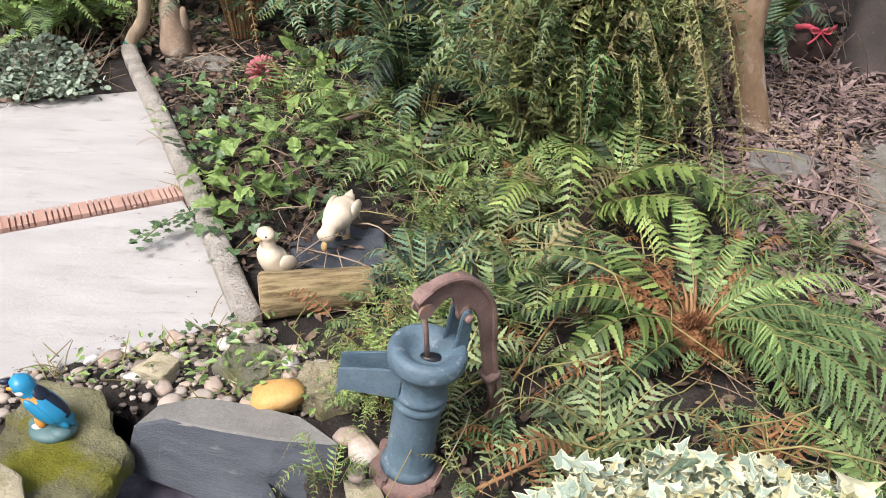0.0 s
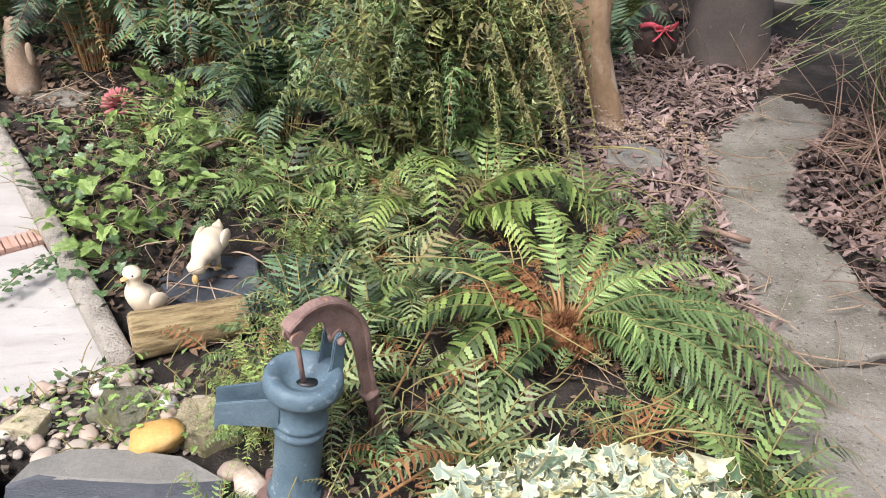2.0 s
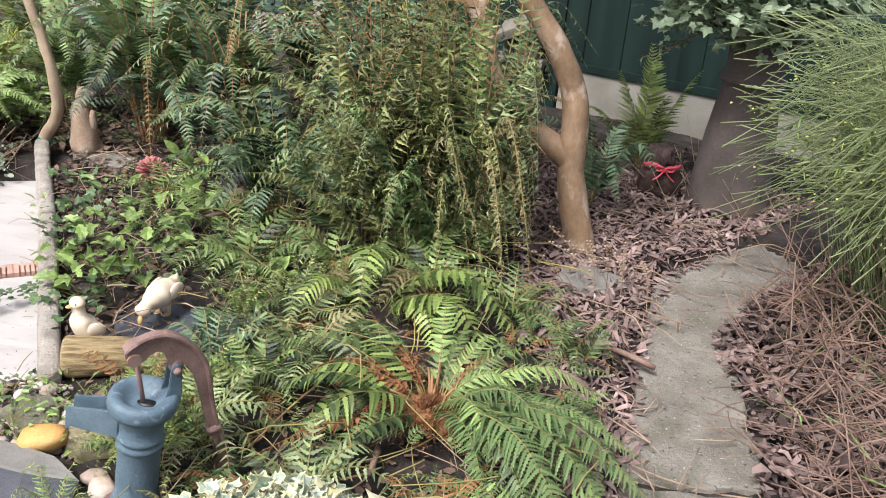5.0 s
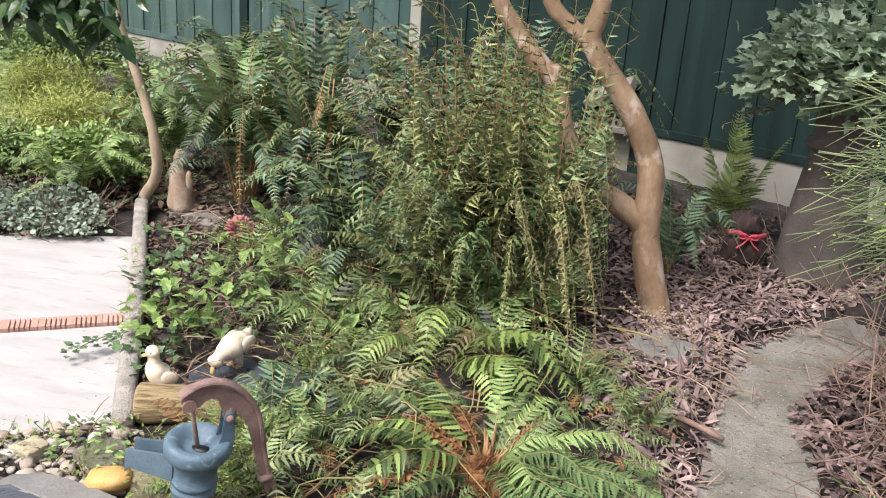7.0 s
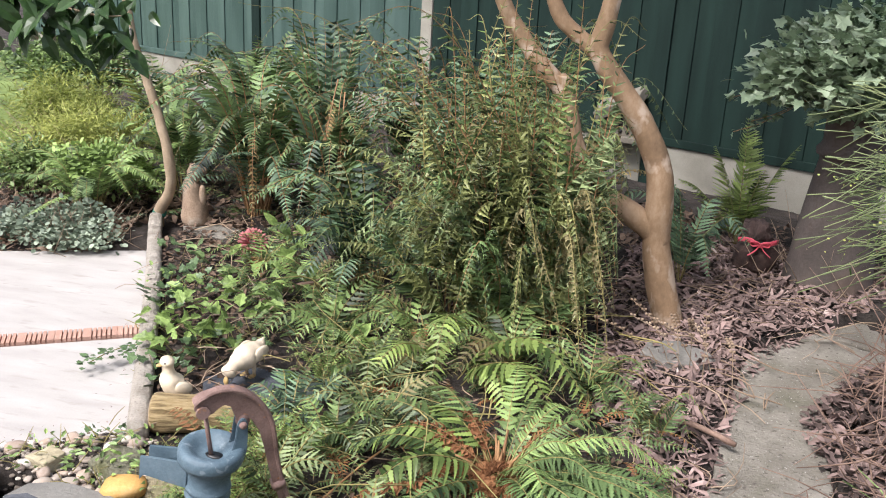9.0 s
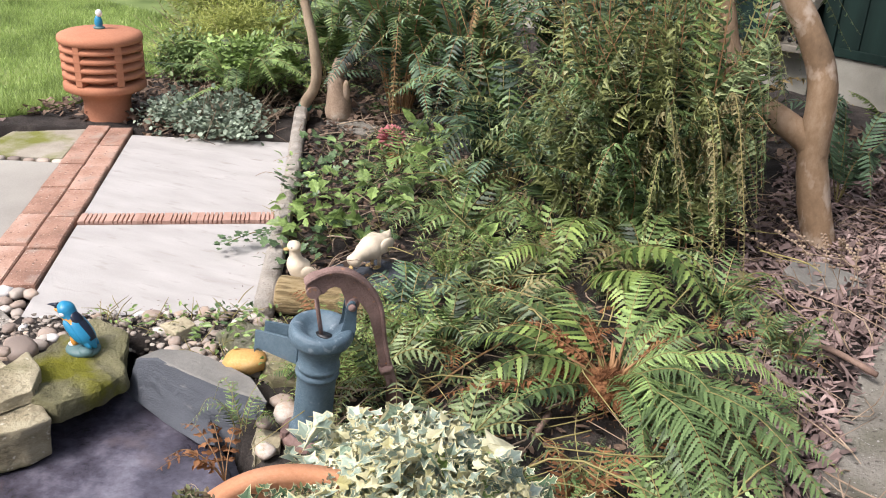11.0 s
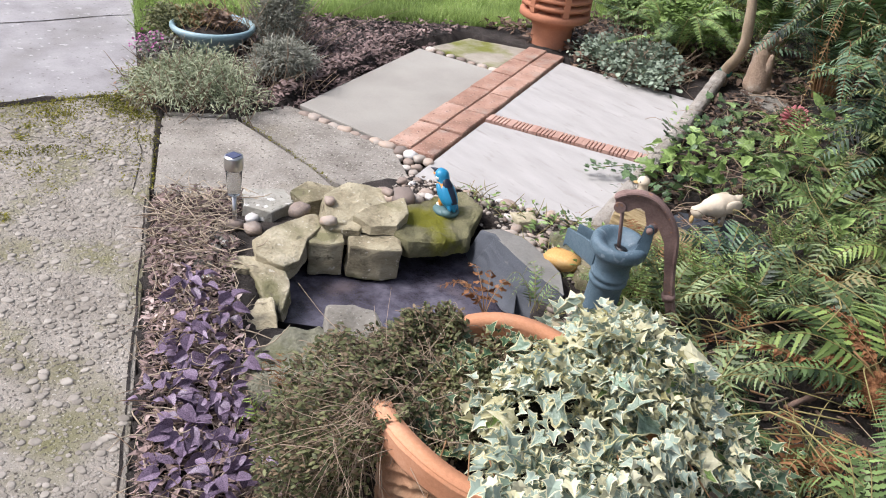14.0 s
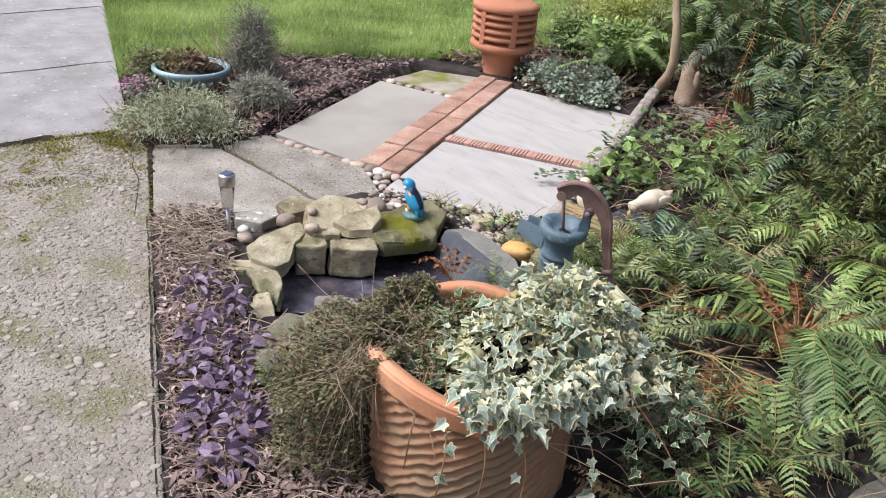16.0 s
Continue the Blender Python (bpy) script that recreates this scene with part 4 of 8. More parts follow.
def duckling_pecking():
    path = bez([(-0.086, 0, 0.116), (-0.066, 0, 0.098), (-0.034, 0, 0.084), (0.006, 0, 0.080), (0.044, 0, 0.076), (0.074, 0, 0.070), (0.100, 0, 0.060), (0.120, 0, 0.044)], 36)
    bm = loft(path, smooth_radii([(0, 0.003), (0.12, 0.017), (0.30, 0.039), (0.48, 0.045), (0.62, 0.034), (0.75, 0.0235), (0.82, 0.0235), (0.90, 0.028), (0.96, 0.022), (1, 0.004)], 36), 28)
    for sg in (-1, 1):
        blob(bm, (-0.022, 0.038 * sg, 0.086), (0.042, 0.012, 0.026), 0, Matrix.Rotation(radians(10), 4, "Y"))
        blob(bm, (0.116, 0.020 * sg, 0.060), (0.003, 0.003, 0.003), 2, None, 10)
        tube([(-0.008, 0.017 * sg, 0.050), (-0.010, 0.017 * sg, 0.0)], [0.009, 0.006], 10, bm=bm)
        blob(bm, (0.004, 0.018 * sg, 0.003), (0.020, 0.011, 0.004), 1)
    blob(bm, (0.121, 0, 0.030), (0.007, 0.010, 0.016), 1, Matrix.Rotation(radians(-10), 4, "Y"))
    link("duckling_ornament", from_bm("duckling_ornament", bm, [M_DUCK, M_BEAK, M_KF_NAVY]), None, "cream ceramic duckling bent forward and pecking at a stone", "ornament", "duckling ornaments", "",
         pose(-0.275, 2.35, 0.040, 0, 0, 255) @ Matrix.Scale(0.93, 4))


def kingfisher():
    line = bez([(-0.052, 0, 0.020), (-0.036, 0, 0.038), (-0.014, 0, 0.062), (0.000, 0, 0.084), (0.008, 0, 0.104), (0.014, 0, 0.120), (0.018, 0, 0.134)], 30)
    bm = tube(line, [0.003, 0.006, 0.009, 0.013, 0.017, 0.021, 0.0245, 0.0265, 0.028, 0.029, 0.0295, 0.0295, 0.029, 0.028, 0.0265, 0.0245, 0.0228, 0.0215, 0.021, 0.021, 0.0215, 0.022, 0.0225, 0.0225, 0.022, 0.021, 0.0195, 0.017, 0.0135, 0.009, 0.002], 24, 1.0, (0, 1, 0))
    for f in bm.faces:
        c = f.calc_center_median()
        back = c.x + 0.62 * (c.z - 0.06)
        if c.z > 0.098:
            f.material_index = 1 if c.z < 0.112 and c.x > 0.018 else 0
        elif back > 0.004 - 0.2 * (0.09 - c.z):
            f.material_index = 1
        elif abs(c.y) < 0.011 and 0.045 < c.z < 0.105:
            f.material_index = 2
    ry = lambda a: Matrix.Rotation(radians(a), 4, "Y")
    for s in (-1, 1):
        blob(bm, (-0.012, 0.022 * s, 0.066), (0.014, 0.010, 0.034), 0, ry(36))
        blob(bm, (-0.030, 0.014 * s, 0.042), (0.010, 0.007, 0.026), 0, ry(44))
        blob(bm, (0.024, 0.017 * s, 0.116), (0.009, 0.004, 0.0045), 1)
        blob(bm, (0.010, 0.0205 * s, 0.108), (0.008, 0.003, 0.006), 3)
        blob(bm, (0.028, 0.0155 * s, 0.122), (0.0032, 0.003, 0.0032), 2, None, 8)
        blob(bm, (0.004, 0.012 * s, 0.034), (0.010, 0.008, 0.016), 1)
        blob(bm, (0.012, 0.012 * s, 0.022), (0.012, 0.007, 0.006), 3)
    blob(bm, (-0.016, 0, 0.090), (0.012, 0.017, 0.024), 2, ry(30))
    n0 = len(bm.faces)
    tube([(0.032, 0, 0.119), (0.052, 0, 0.117), (0.070, 0, 0.114)], [0.0075, 0.0045, 0.001], 10, bm=bm)
    bm.faces.ensure_lookup_table()
    for f in bm.faces[n0:]:
        f.material_index = 2
    blob(bm, (-0.010, 0, 0.008), (0.046, 0.040, 0.017), 4)
    blob(bm, (0.016, -0.012, 0.010), (0.026, 0.020, 0.013), 4)
    blob(bm, (-0.030, 0.014, 0.012), (0.022, 0.020, 0.014), 4)
    for v in bm.verts:
        v.co.x += 0.20 * max(0.0, v.co.z - 0.03) - 0.004
    link("kingfisher_ornament", from_bm("kingfisher_ornament", bm, [M_KF_BLUE, M_KF_ORANGE, M_KF_NAVY, M_KF_WHITE, M_KF_BASE]), None, "bright blue and orange kingfisher ornament standing on the mossy rock", "ornament", "", "",
         pose(-0.742, 1.500, 0.045, 0, 0, 182) @ Matrix.Scale(1.06, 4))


duckling_sitting()
duckling_pecking()
kingfisher()

# figurine by the edging
bm = loft(bez([(0, 0, 0), (0, 0, 0.06), (0.005, 0, 0.13), (0.012, 0, 0.19), (0.0, 0, 0.215), (-0.006, 0, 0.245), (-0.004, 0, 0.275)], 24),
          [0.050, 0.058, 0.060, 0.060, 0.058, 0.055, 0.052, 0.048, 0.045, 0.043, 0.041, 0.038, 0.034, 0.030, 0.027, 0.027, 0.029, 0.032, 0.033, 0.033, 0.032, 0.030, 0.026, 0.018, 0.004], 20)
blob(bm, (-0.036, 0, 0.245), (0.024, 0.016, 0.014), 0)
for sg in (-1, 1):
    blob(bm, (0.006, 0.026 * sg, 0.262), (0.010, 0.008, 0.010), 0, None, 10)
    blob(bm, (-0.030, 0.030 * sg, 0.135), (0.018, 0.014, 0.050), 0, None, 12)
blob(bm, (-0.045, 0.02, 0.02), (0.030, 0.018, 0.020), 0)
blob(bm, (-0.045, -0.02, 0.02), (0.030, 0.018, 0.020), 0)
for v in bm.verts:
    v.co += v.normal * 0.004 * noise.noise(v.co * 40)
link("animal_statue", from_bm("animal_statue", bm, M_GNOME), None, "weathered brown cast-stone animal statue sitting upright", "statue", "", "", pose(-1.19, 3.775, 0.045, 0, 0, 215) @ Matrix.Scale(1.12, 4))

# cut log
lp, lq = Vector((-0.422, 2.00, 0.060)), Vector((-0.15, 2.075, 0.062))
n = 34
bm = bmesh.new()
path = [lp + (lq - lp) * (i / n) for i in range(n + 1)]
v, f = tube_data([(0, 0, 0)] * 0 + path, [0.057] + [0.061 - 0.013 * i / n for i in range(1, n)] + [0.045], 40)
vs = [bm.verts.new(q) for q in v]
for q in f:
    bm.faces.new([vs[i] for i in q])
ax = (lq - lp).normalized()
for w in bm.verts:
    c = lp + ax * (w.co - lp).dot(ax)
    r = w.co - c
    a = math.atan2(r.z, r.x * ax.y - r.y * ax.x)
    w.co = c + r * (1 + 0.06 * noise.noise((a * 5, (c - lp).length * 10, 1)) + 0.05 * abs(noise.noise((a * 11, (c - lp).length * 16, 4))))
bm.normal_update()
d = ax
q = d.to_track_quat("X", "Z").to_matrix().to_4x4()
m = Matrix.Translation(lp) @ q
bmesh.ops.transform(bm, matrix=m.inverted(), verts=bm.verts)
lg = empty("log", m, "short sawn log with ridged brown bark lying by the ducklings", "log")
part("bark", bm, M_BARK, lg)
bm = lathe([(0.0, 0.0), (0.053, 0.0), (0.053, 0.003), (0.0, 0.004)], 24)
bmesh.ops.rotate(bm, matrix=Matrix.Rotation(radians(-90), 3, "Y"), verts=bm.verts)
part("sawn_end", bm, M_STICK, lg, "pale sawn end")


# ---- pond rocks ----
def stone(name, pts, z0, z1, mat, label, category="rock", group="pond rocks", rough=0.0075, seed=1, bevel=0.0025, drop=None, smooth=False, taper=0.06):
    rk = random.Random(seed)
    drop = drop or [rk.uniform(-0.012, 0.008) for _ in pts]
    bm = prism(pts, z0, z1, bevel, 4, rough, seed, drop, taper)
    return link(name, from_bm(name, bm, mat, smooth), None, label, category, group)


stone("mossy_rock", [(-0.82, 1.65), (-0.69, 1.63), (-0.56, 1.47), (-0.565, 1.37), (-0.60, 1.265), (-0.68, 1.265), (-0.81, 1.40), (-0.86, 1.55)], -0.015, 0.05, M_MOSS, "flat sandstone rock covered in yellow-green moss", seed=2, rough=0.014, bevel=0.014, taper=-0.05)
def two_ring_stone(top, low, rough, seed):
    bm = bmesh.new()
    a = [bm.verts.new(p) for p in top]
    b = [bm.verts.new(p) for p in low]
    bm.faces.new(a)
    bm.faces.new(list(reversed(b)))
    for k in range(len(a)):
        m = (k + 1) % len(a)
        bm.faces.new((a[m], a[k], b[k], b[m]))
    bmesh.ops.recalc_face_normals(bm, faces=bm.faces)
    bmesh.ops.bevel(bm, geom=bm.edges[:], offset=0.004, segments=1, affect="EDGES")
    bmesh.ops.triangulate(bm, faces=bm.faces[:])
    for lim in (0.12, 0.06, 0.03, 0.018):
        bmesh.ops.subdivide_edges(bm, edges=[e for e in bm.edges if e.calc_length() > lim], cuts=1)
        bmesh.ops.triangulate(bm, faces=bm.faces[:])
    bm.normal_update()
    for v in bm.verts:
        v.co += v.normal * rough * (noise.noise(v.co * 8) + 0.5 * noise.noise(Vector((v.co.x * 14, v.co.y * 14, v.co.z * 60))))
    return bm


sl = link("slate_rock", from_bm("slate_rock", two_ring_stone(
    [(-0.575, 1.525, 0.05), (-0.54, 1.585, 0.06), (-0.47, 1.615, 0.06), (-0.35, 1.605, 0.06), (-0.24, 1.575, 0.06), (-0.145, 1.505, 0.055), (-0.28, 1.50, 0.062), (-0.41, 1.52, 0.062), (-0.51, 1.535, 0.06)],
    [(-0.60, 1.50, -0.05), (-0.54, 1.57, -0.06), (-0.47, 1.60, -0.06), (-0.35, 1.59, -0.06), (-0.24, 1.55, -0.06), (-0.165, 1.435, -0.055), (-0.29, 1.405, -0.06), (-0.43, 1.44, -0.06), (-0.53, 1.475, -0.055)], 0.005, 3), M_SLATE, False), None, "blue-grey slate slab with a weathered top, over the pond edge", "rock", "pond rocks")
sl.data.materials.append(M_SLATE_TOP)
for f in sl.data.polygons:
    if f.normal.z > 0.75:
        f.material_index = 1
stone("pond_rock", [(-0.915, 1.145), (-0.945, 1.25), (-0.875, 1.34), (-0.785, 1.31), (-0.75, 1.16), (-0.79, 1.085)], 0.0, 0.095, M_SAND, "angular buff sandstone rock at the pond", seed=4, drop=[0.0, 0.01, 0.0, -0.015, -0.035, -0.02], taper=0.12)
stone("pond_rock", [(-0.77, 1.17), (-0.785, 1.25), (-0.775, 1.36), (-0.71, 1.33), (-0.67, 1.265), (-0.70, 1.19)], 0.045, 0.085, M_SAND, "flat layered sandstone piece lying on the rocks", seed=5, drop=[0, 0.01, 0.015, 0.0, -0.01, -0.01])
stone("pond_rock", [(-0.83, 1.09), (-0.81, 1.17), (-0.75, 1.19), (-0.72, 1.16), (-0.78, 1.08)], 0.03, 0.062, M_SAND, "thin flat stone on the rim of the pond", seed=6)
stone("pond_rock", [(-0.738, 1.128), (-0.735, 1.19), (-0.66, 1.275), (-0.585, 1.235), (-0.60, 1.18), (-0.672, 1.098)], -0.07, 0.045, M_SAND, "square yellow-brown sandstone block at the water", seed=7, bevel=0.006, taper=-0.06)
stone("pond_rock", [(-0.80, 1.03), (-0.80, 1.08), (-0.752, 1.128), (-0.69, 1.092), (-0.70, 1.055), (-0.742, 0.998)], -0.07, 0.047, M_SAND, "small sandstone block at the water", seed=8, bevel=0.006, taper=-0.04)
stone("pond_rock", [(-0.80, 0.845), (-0.85, 0.93), (-0.86, 1.085), (-0.80, 1.075), (-0.75, 1.0), (-0.675, 0.935), (-0.66, 0.875), (-0.73, 0.82)], -0.02, 0.05, M_SAND, "large flat grey-buff sandstone rock", seed=9, drop=[0.0, 0.01, 0.01, 0, 0, -0.02, -0.02, 0], taper=-0.05)
stone("pond_rock", [(-0.79, 0.73), (-0.77, 0.80), (-0.72, 0.865), (-0.685, 0.85), (-0.69, 0.77), (-0.73, 0.715)], -0.005, 0.03, M_SAND, "flat greenish stone at the pond corner", seed=10, bevel=0.005)
stone("pond_rock", [(-0.69, 0.78), (-0.70, 0.83), (-0.68, 0.885), (-0.60, 0.865), (-0.52, 0.795), (-0.59, 0.775)], -0.06, 0.015, M_SAND, "tilted wedge of pale sandstone", seed=11, drop=[0.02, 0.01, 0, -0.01, -0.035, -0.01], bevel=0.005)
stone("pond_rock", [(-0.57, 0.75), (-0.555, 0.785), (-0.42, 0.735), (-0.405, 0.70), (-0.46, 0.655), (-0.53, 0.68)], -0.05, 0.01, M_SAND, "pale flat stone at the corner of the pond", seed=12, bevel=0.005)
stone("pond_rock", [(-0.46, 0.90), (-0.42, 0.965), (-0.37, 1.005), (-0.27, 0.97), (-0.19, 0.88), (-0.27, 0.80), (-0.38, 0.85)], -0.16, 0.015, M_FLAG, "brown flat rock half in the water", seed=13, bevel=0.01)
stone("pond_rock", [(-0.37, 0.73), (-0.34, 0.80), (-0.28, 0.82), (-0.13, 0.74), (-0.05, 0.64), (-0.09, 0.55), (-0.21, 0.51), (-0.30, 0.62)], -0.05, 0.05, M_MOSS_GREY, "grey-green sandstone boulder with moss", seed=14, bevel=0.02, rough=0.022)
stone("pond_rock", [(-1.05, 1.16), (-1.0, 1.25), (-0.93, 1.19), (-0.94, 1.09), (-1.01, 1.07)], -0.02, 0.07, M_SAND, "rounded grey-green rock behind the wall of stones", seed=15)
stone("pond_rock", [(-1.14, 0.97), (-1.09, 1.09), (-0.99, 1.08), (-0.95, 0.98), (-1.03, 0.92)], -0.02, 0.05, M_LICHEN, "pale stone spotted with lichen", seed=16)
stone("border_rock", [(-0.48, 1.74), (-0.44, 1.81), (-0.35, 1.81), (-0.30, 1.74), (-0.38, 1.70)], -0.03, 0.055, M_MOSS_GREY, "mossy stone in the border behind the slate", seed=17, bevel=0.018, rough=0.012, drop=[0, 0.015, 0.01, -0.01, -0.015])
stone("border_rock", [(-0.28, 1.66), (-0.26, 1.75), (-0.15, 1.76), (-0.13, 1.66), (-0.2, 1.62)], -0.03, 0.07, M_SAND, "grey stone behind the slate", seed=18)
stone("border_rock", [(-0.11, 1.37), (-0.13, 1.43), (-0.07, 1.45), (-0.04, 1.39), (-0.08, 1.34)], -0.05, 0.03, M_SAND, "brown stone beside the pump base", seed=19)
stone("border_rock", [(-0.65, 1.72), (-0.60, 1.77), (-0.55, 1.75), (-0.57, 1.69)], -0.03, 0.045, M_SAND, "orange-brown sandstone piece by the pebbles", seed=21)
stone("flat_slate", [(-0.36, 2.2), (-0.42, 2.32), (-0.30, 2.44), (-0.16, 2.40), (-0.14, 2.26), (-0.24, 2.18)], 0.0, 0.034, M_SLATE, "dark flat slate under the pecking duckling", "slate", "", rough=0.004, seed=22, bevel=0.006)
stone("stepping_stone", [(0.99, 2.93), (1.02, 3.03), (1.14, 3.06), (1.24, 3.02), (1.26, 2.95), (1.18, 2.88), (1.06, 2.87)], -0.01, 0.062, M_SLATE_TOP, "flat round blue-grey stone in the bark mulch", "stone", "", rough=0.004, seed=23, bevel=0.008)
stone("border_rock", [(-1.10, 3.62), (-1.22, 3.70), (-1.05, 3.82), (-0.92, 3.72), (-0.96, 3.62)], 0.0, 0.05, M_FLAG, "flat grey stone under the statue", seed=24)


def pebble(x, y, z, r, seed, mat=None, stretch=1.3, turn=None, name="pebble", label="smooth rounded river pebble", group="loose pebbles", flatness=0.65):
    bm = boulder(r * stretch, r, r * flatness, seed, 0.34, 0.8, 2)
    ob = link(name, from_bm(name, bm, mat or M_PEBBLE), None, label, "pebble", group)
    ob.matrix_basis = pose(x, y, z + r * flatness * 0.75, 0, 0, turn if turn is not None else (seed * 73) % 360)
    return ob


pebble(-0.30, 1.635, 0.035, 0.040, 61, M_OCHRE, 1.5, 20, "ochre_stone", "smooth orange-yellow stone beside the slate", "", 0.7)
rp = random.Random(11)
k = 0
# pebble rows between the slabs
for i in range(9):
    s = i / 8
    a, b = P(-0.53, 0.065), P(-0.10, -0.015)
    pebble(a[0] + (b[0] - a[0]) * s, a[1] + (b[1] - a[1]) * s, -0.018, rp.uniform(0.018, 0.027), 100 + i, None, 1.4, 15 + rp.uniform(-15, 15))
for i in range(4):
    s = i / 3
    a, b = P(-0.03, -0.035), P(0.10, -0.06)
    pebble(a[0] + (b[0] - a[0]) * s, a[1] + (b[1] - a[1]) * s, -0.015, rp.uniform(0.022, 0.03), 120 + i, M_WHITE_STONE if i == 1 else None, 1.2)
for i in range(7):
    s = i / 6
    a, b = P(-0.52, 1.285), P(-0.13, 1.205)
    pebble(a[0] + (b[0] - a[0]) * s, a[1] + (b[1] - a[1]) * s, -0.018, rp.uniform(0.018, 0.025), 140 + i, None, 1.5, 10)
for i, (u, v) in enumerate(((0.03, -0.09), (0.075, -0.11), (0.09, -0.17), (0.045, -0.14), (0.10, -0.22), (-0.02, -0.07))):
    x, y = P(u, v)
    pebble(x, y, -0.022, rp.uniform(0.013, 0.022), 160 + i, None, 1.3)
# pebbles along the near edge of the pale slab
GRAVEL = [(-1.08, 1.590), (-0.45, 1.955), (-0.36, 1.90), (-0.14, 1.72), (-0.20, 1.63), (-0.55, 1.65), (-0.69, 1.65), (-0.83, 1.67), (-0.88, 1.56), (-0.98, 1.45)]
taken = []
tries = 0
while len(taken) < 130 and tries < 9000:
    tries += 1
    x, y = rp.uniform(-1.06, -0.12), rp.uniform(1.43, 1.94)
    r = 0.007 + 0.019 * rp.random() ** 2.0
    if not inside(x, y, GRAVEL) or any((x - a) ** 2 + (y - b) ** 2 < (0.85 * (r + c)) ** 2 for a, b, c in taken):
        continue
    taken.append((x, y, r))
    pebble(x, y, max(-0.012, ground_z(x, y)) - 0.002, r, 200 + len(taken), M_WHITE_STONE if len(taken) % 19 == 0 else None, rp.uniform(1.0, 1.5))
# fine gravel between the pebbles
verts, faces = [], []
while len(verts) < 12 * 800:
    x, y = rp.uniform(-1.10, -0.12), rp.uniform(1.43, 1.98)
    if gap(x, y, GRAVEL) > 0.015:
        continue
    b = len(verts)
    r = rp.uniform(0.003, 0.008)
    c = Vector((x, y, max(-0.022, ground_z(x, y)) + rp.uniform(0.0, 0.012)))
    g = bmesh.new()
    bmesh.ops.create_icosphere(g, subdivisions=1, radius=1.0)
    for v in g.verts:
        verts.append(c + Vector((v.co.x * r * rp.uniform(0.6, 1.6), v.co.y * r * rp.uniform(0.6, 1.4), v.co.z * r * rp.uniform(0.3, 0.8))))
    faces += [tuple(b + v.index for v in f.verts) for f in g.faces]
    g.free()
link("fine_gravel", mesh_from("fine_gravel", verts, faces, [foliage("gravel", (0.05, 0.04, 0.033), (0.24, 0.20, 0.16), 0.8, 0.0, (0.42, 0.38, 0.32), 20)], None, False), None, "fine brown gravel along the slab edge", "gravel", "", "stuff")
# pebbles by the lamp and between the rocks
for i, (x, y, r) in enumerate(((-0.93, 0.78, 0.028), (-0.88, 0.80, 0.032), (-0.97, 0.86, 0.03), (-0.92, 0.90, 0.034), (-0.86, 0.74, 0.026), (-0.99, 0.93, 0.026), (-0.84, 0.68, 0.028), (-0.90, 0.69, 0.024), (-0.98, 0.74, 0.02), (-0.78, 0.68, 0.03), (-0.71, 0.66, 0.026), (-0.96, 0.68, 0.024), (-1.04, 0.80, 0.02), (-0.86, 0.64, 0.022), (-0.80, 0.61, 0.018))):
    pebble(x, y, 0.008, r * 0.80, 300 + i, (M_WHITE_STONE, M_LICHEN, M_PEBBLE, M_PEBBLE, M_LICHEN)[i % 5])
for i, (x, y, z, r) in enumerate(((-0.885, 1.435, 0.02, 0.042), (-0.94, 1.42, 0.0, 0.03), (-0.96, 1.48, 0.0, 0.028), (-0.90, 1.50, 0.0, 0.026), (-1.0, 1.43, 0.0, 0.024), (-0.87, 1.14, 0.085, 0.018), (-0.79, 1.09, 0.06, 0.022), (-0.90, 1.05, 0.05, 0.03), (-0.84, 1.34, 0.09, 0.018), (-1.01, 1.36, 0.0, 0.026), (-0.92, 1.56, 0.0, 0.026), (-0.36, 1.64, 0.02, 0.02), (-0.10, 1.52, 0.01, 0.032), (-0.14, 1.56, 0.01, 0.024), (-0.10, 1.42, 0.05, 0.018), (-0.06, 1.36, 0.02, 0.022), (-0.53, 1.62, 0.02, 0.022), (-0.56, 1.67, 0.02, 0.018), (-0.47, 1.65, 0.02, 0.02))):
    pebble(x, y, z, r, 330 + i)


# ---- lamps, pots ----
def solar_lamp(x, y, h, tilt):
    p = empty("solar_lamp", pose(x, y, 0.0, tilt, tilt * 0.5, 20), "small steel solar garden lamp on a stake", "lamp", "solar lamps")
    part("stake", lathe([(0.0, -0.03), (0.007, -0.03), (0.007, h - 0.13), (0.0, h - 0.13)], 16), M_STEEL, p)
    part("diffuser", lathe([(0.0, h - 0.13), (0.019, h - 0.13), (0.022, h - 0.10), (0.025, h - 0.050), (0.0, h - 0.050)], 24), M_CLEAR, p, "clear ribbed plastic diffuser")
    cap = part("cap", lathe([(0.0, h - 0.042), (0.028, h - 0.043), (0.029, h - 0.040), (0.029, h - 0.004), (0.027, h), (0.0, h + 0.001)], 28), M_STEEL, p)
    part("solar_cell", box(-0.017, 0.017, -0.017, 0.017, h, h + 0.003, 0.001), M_PANEL, cap, "dark square solar cell", False)


solar_lamp(-0.975, 0.865, 0.255, 2.0)
solar_lamp(-2.93, 2.06, 0.24, 2.0)


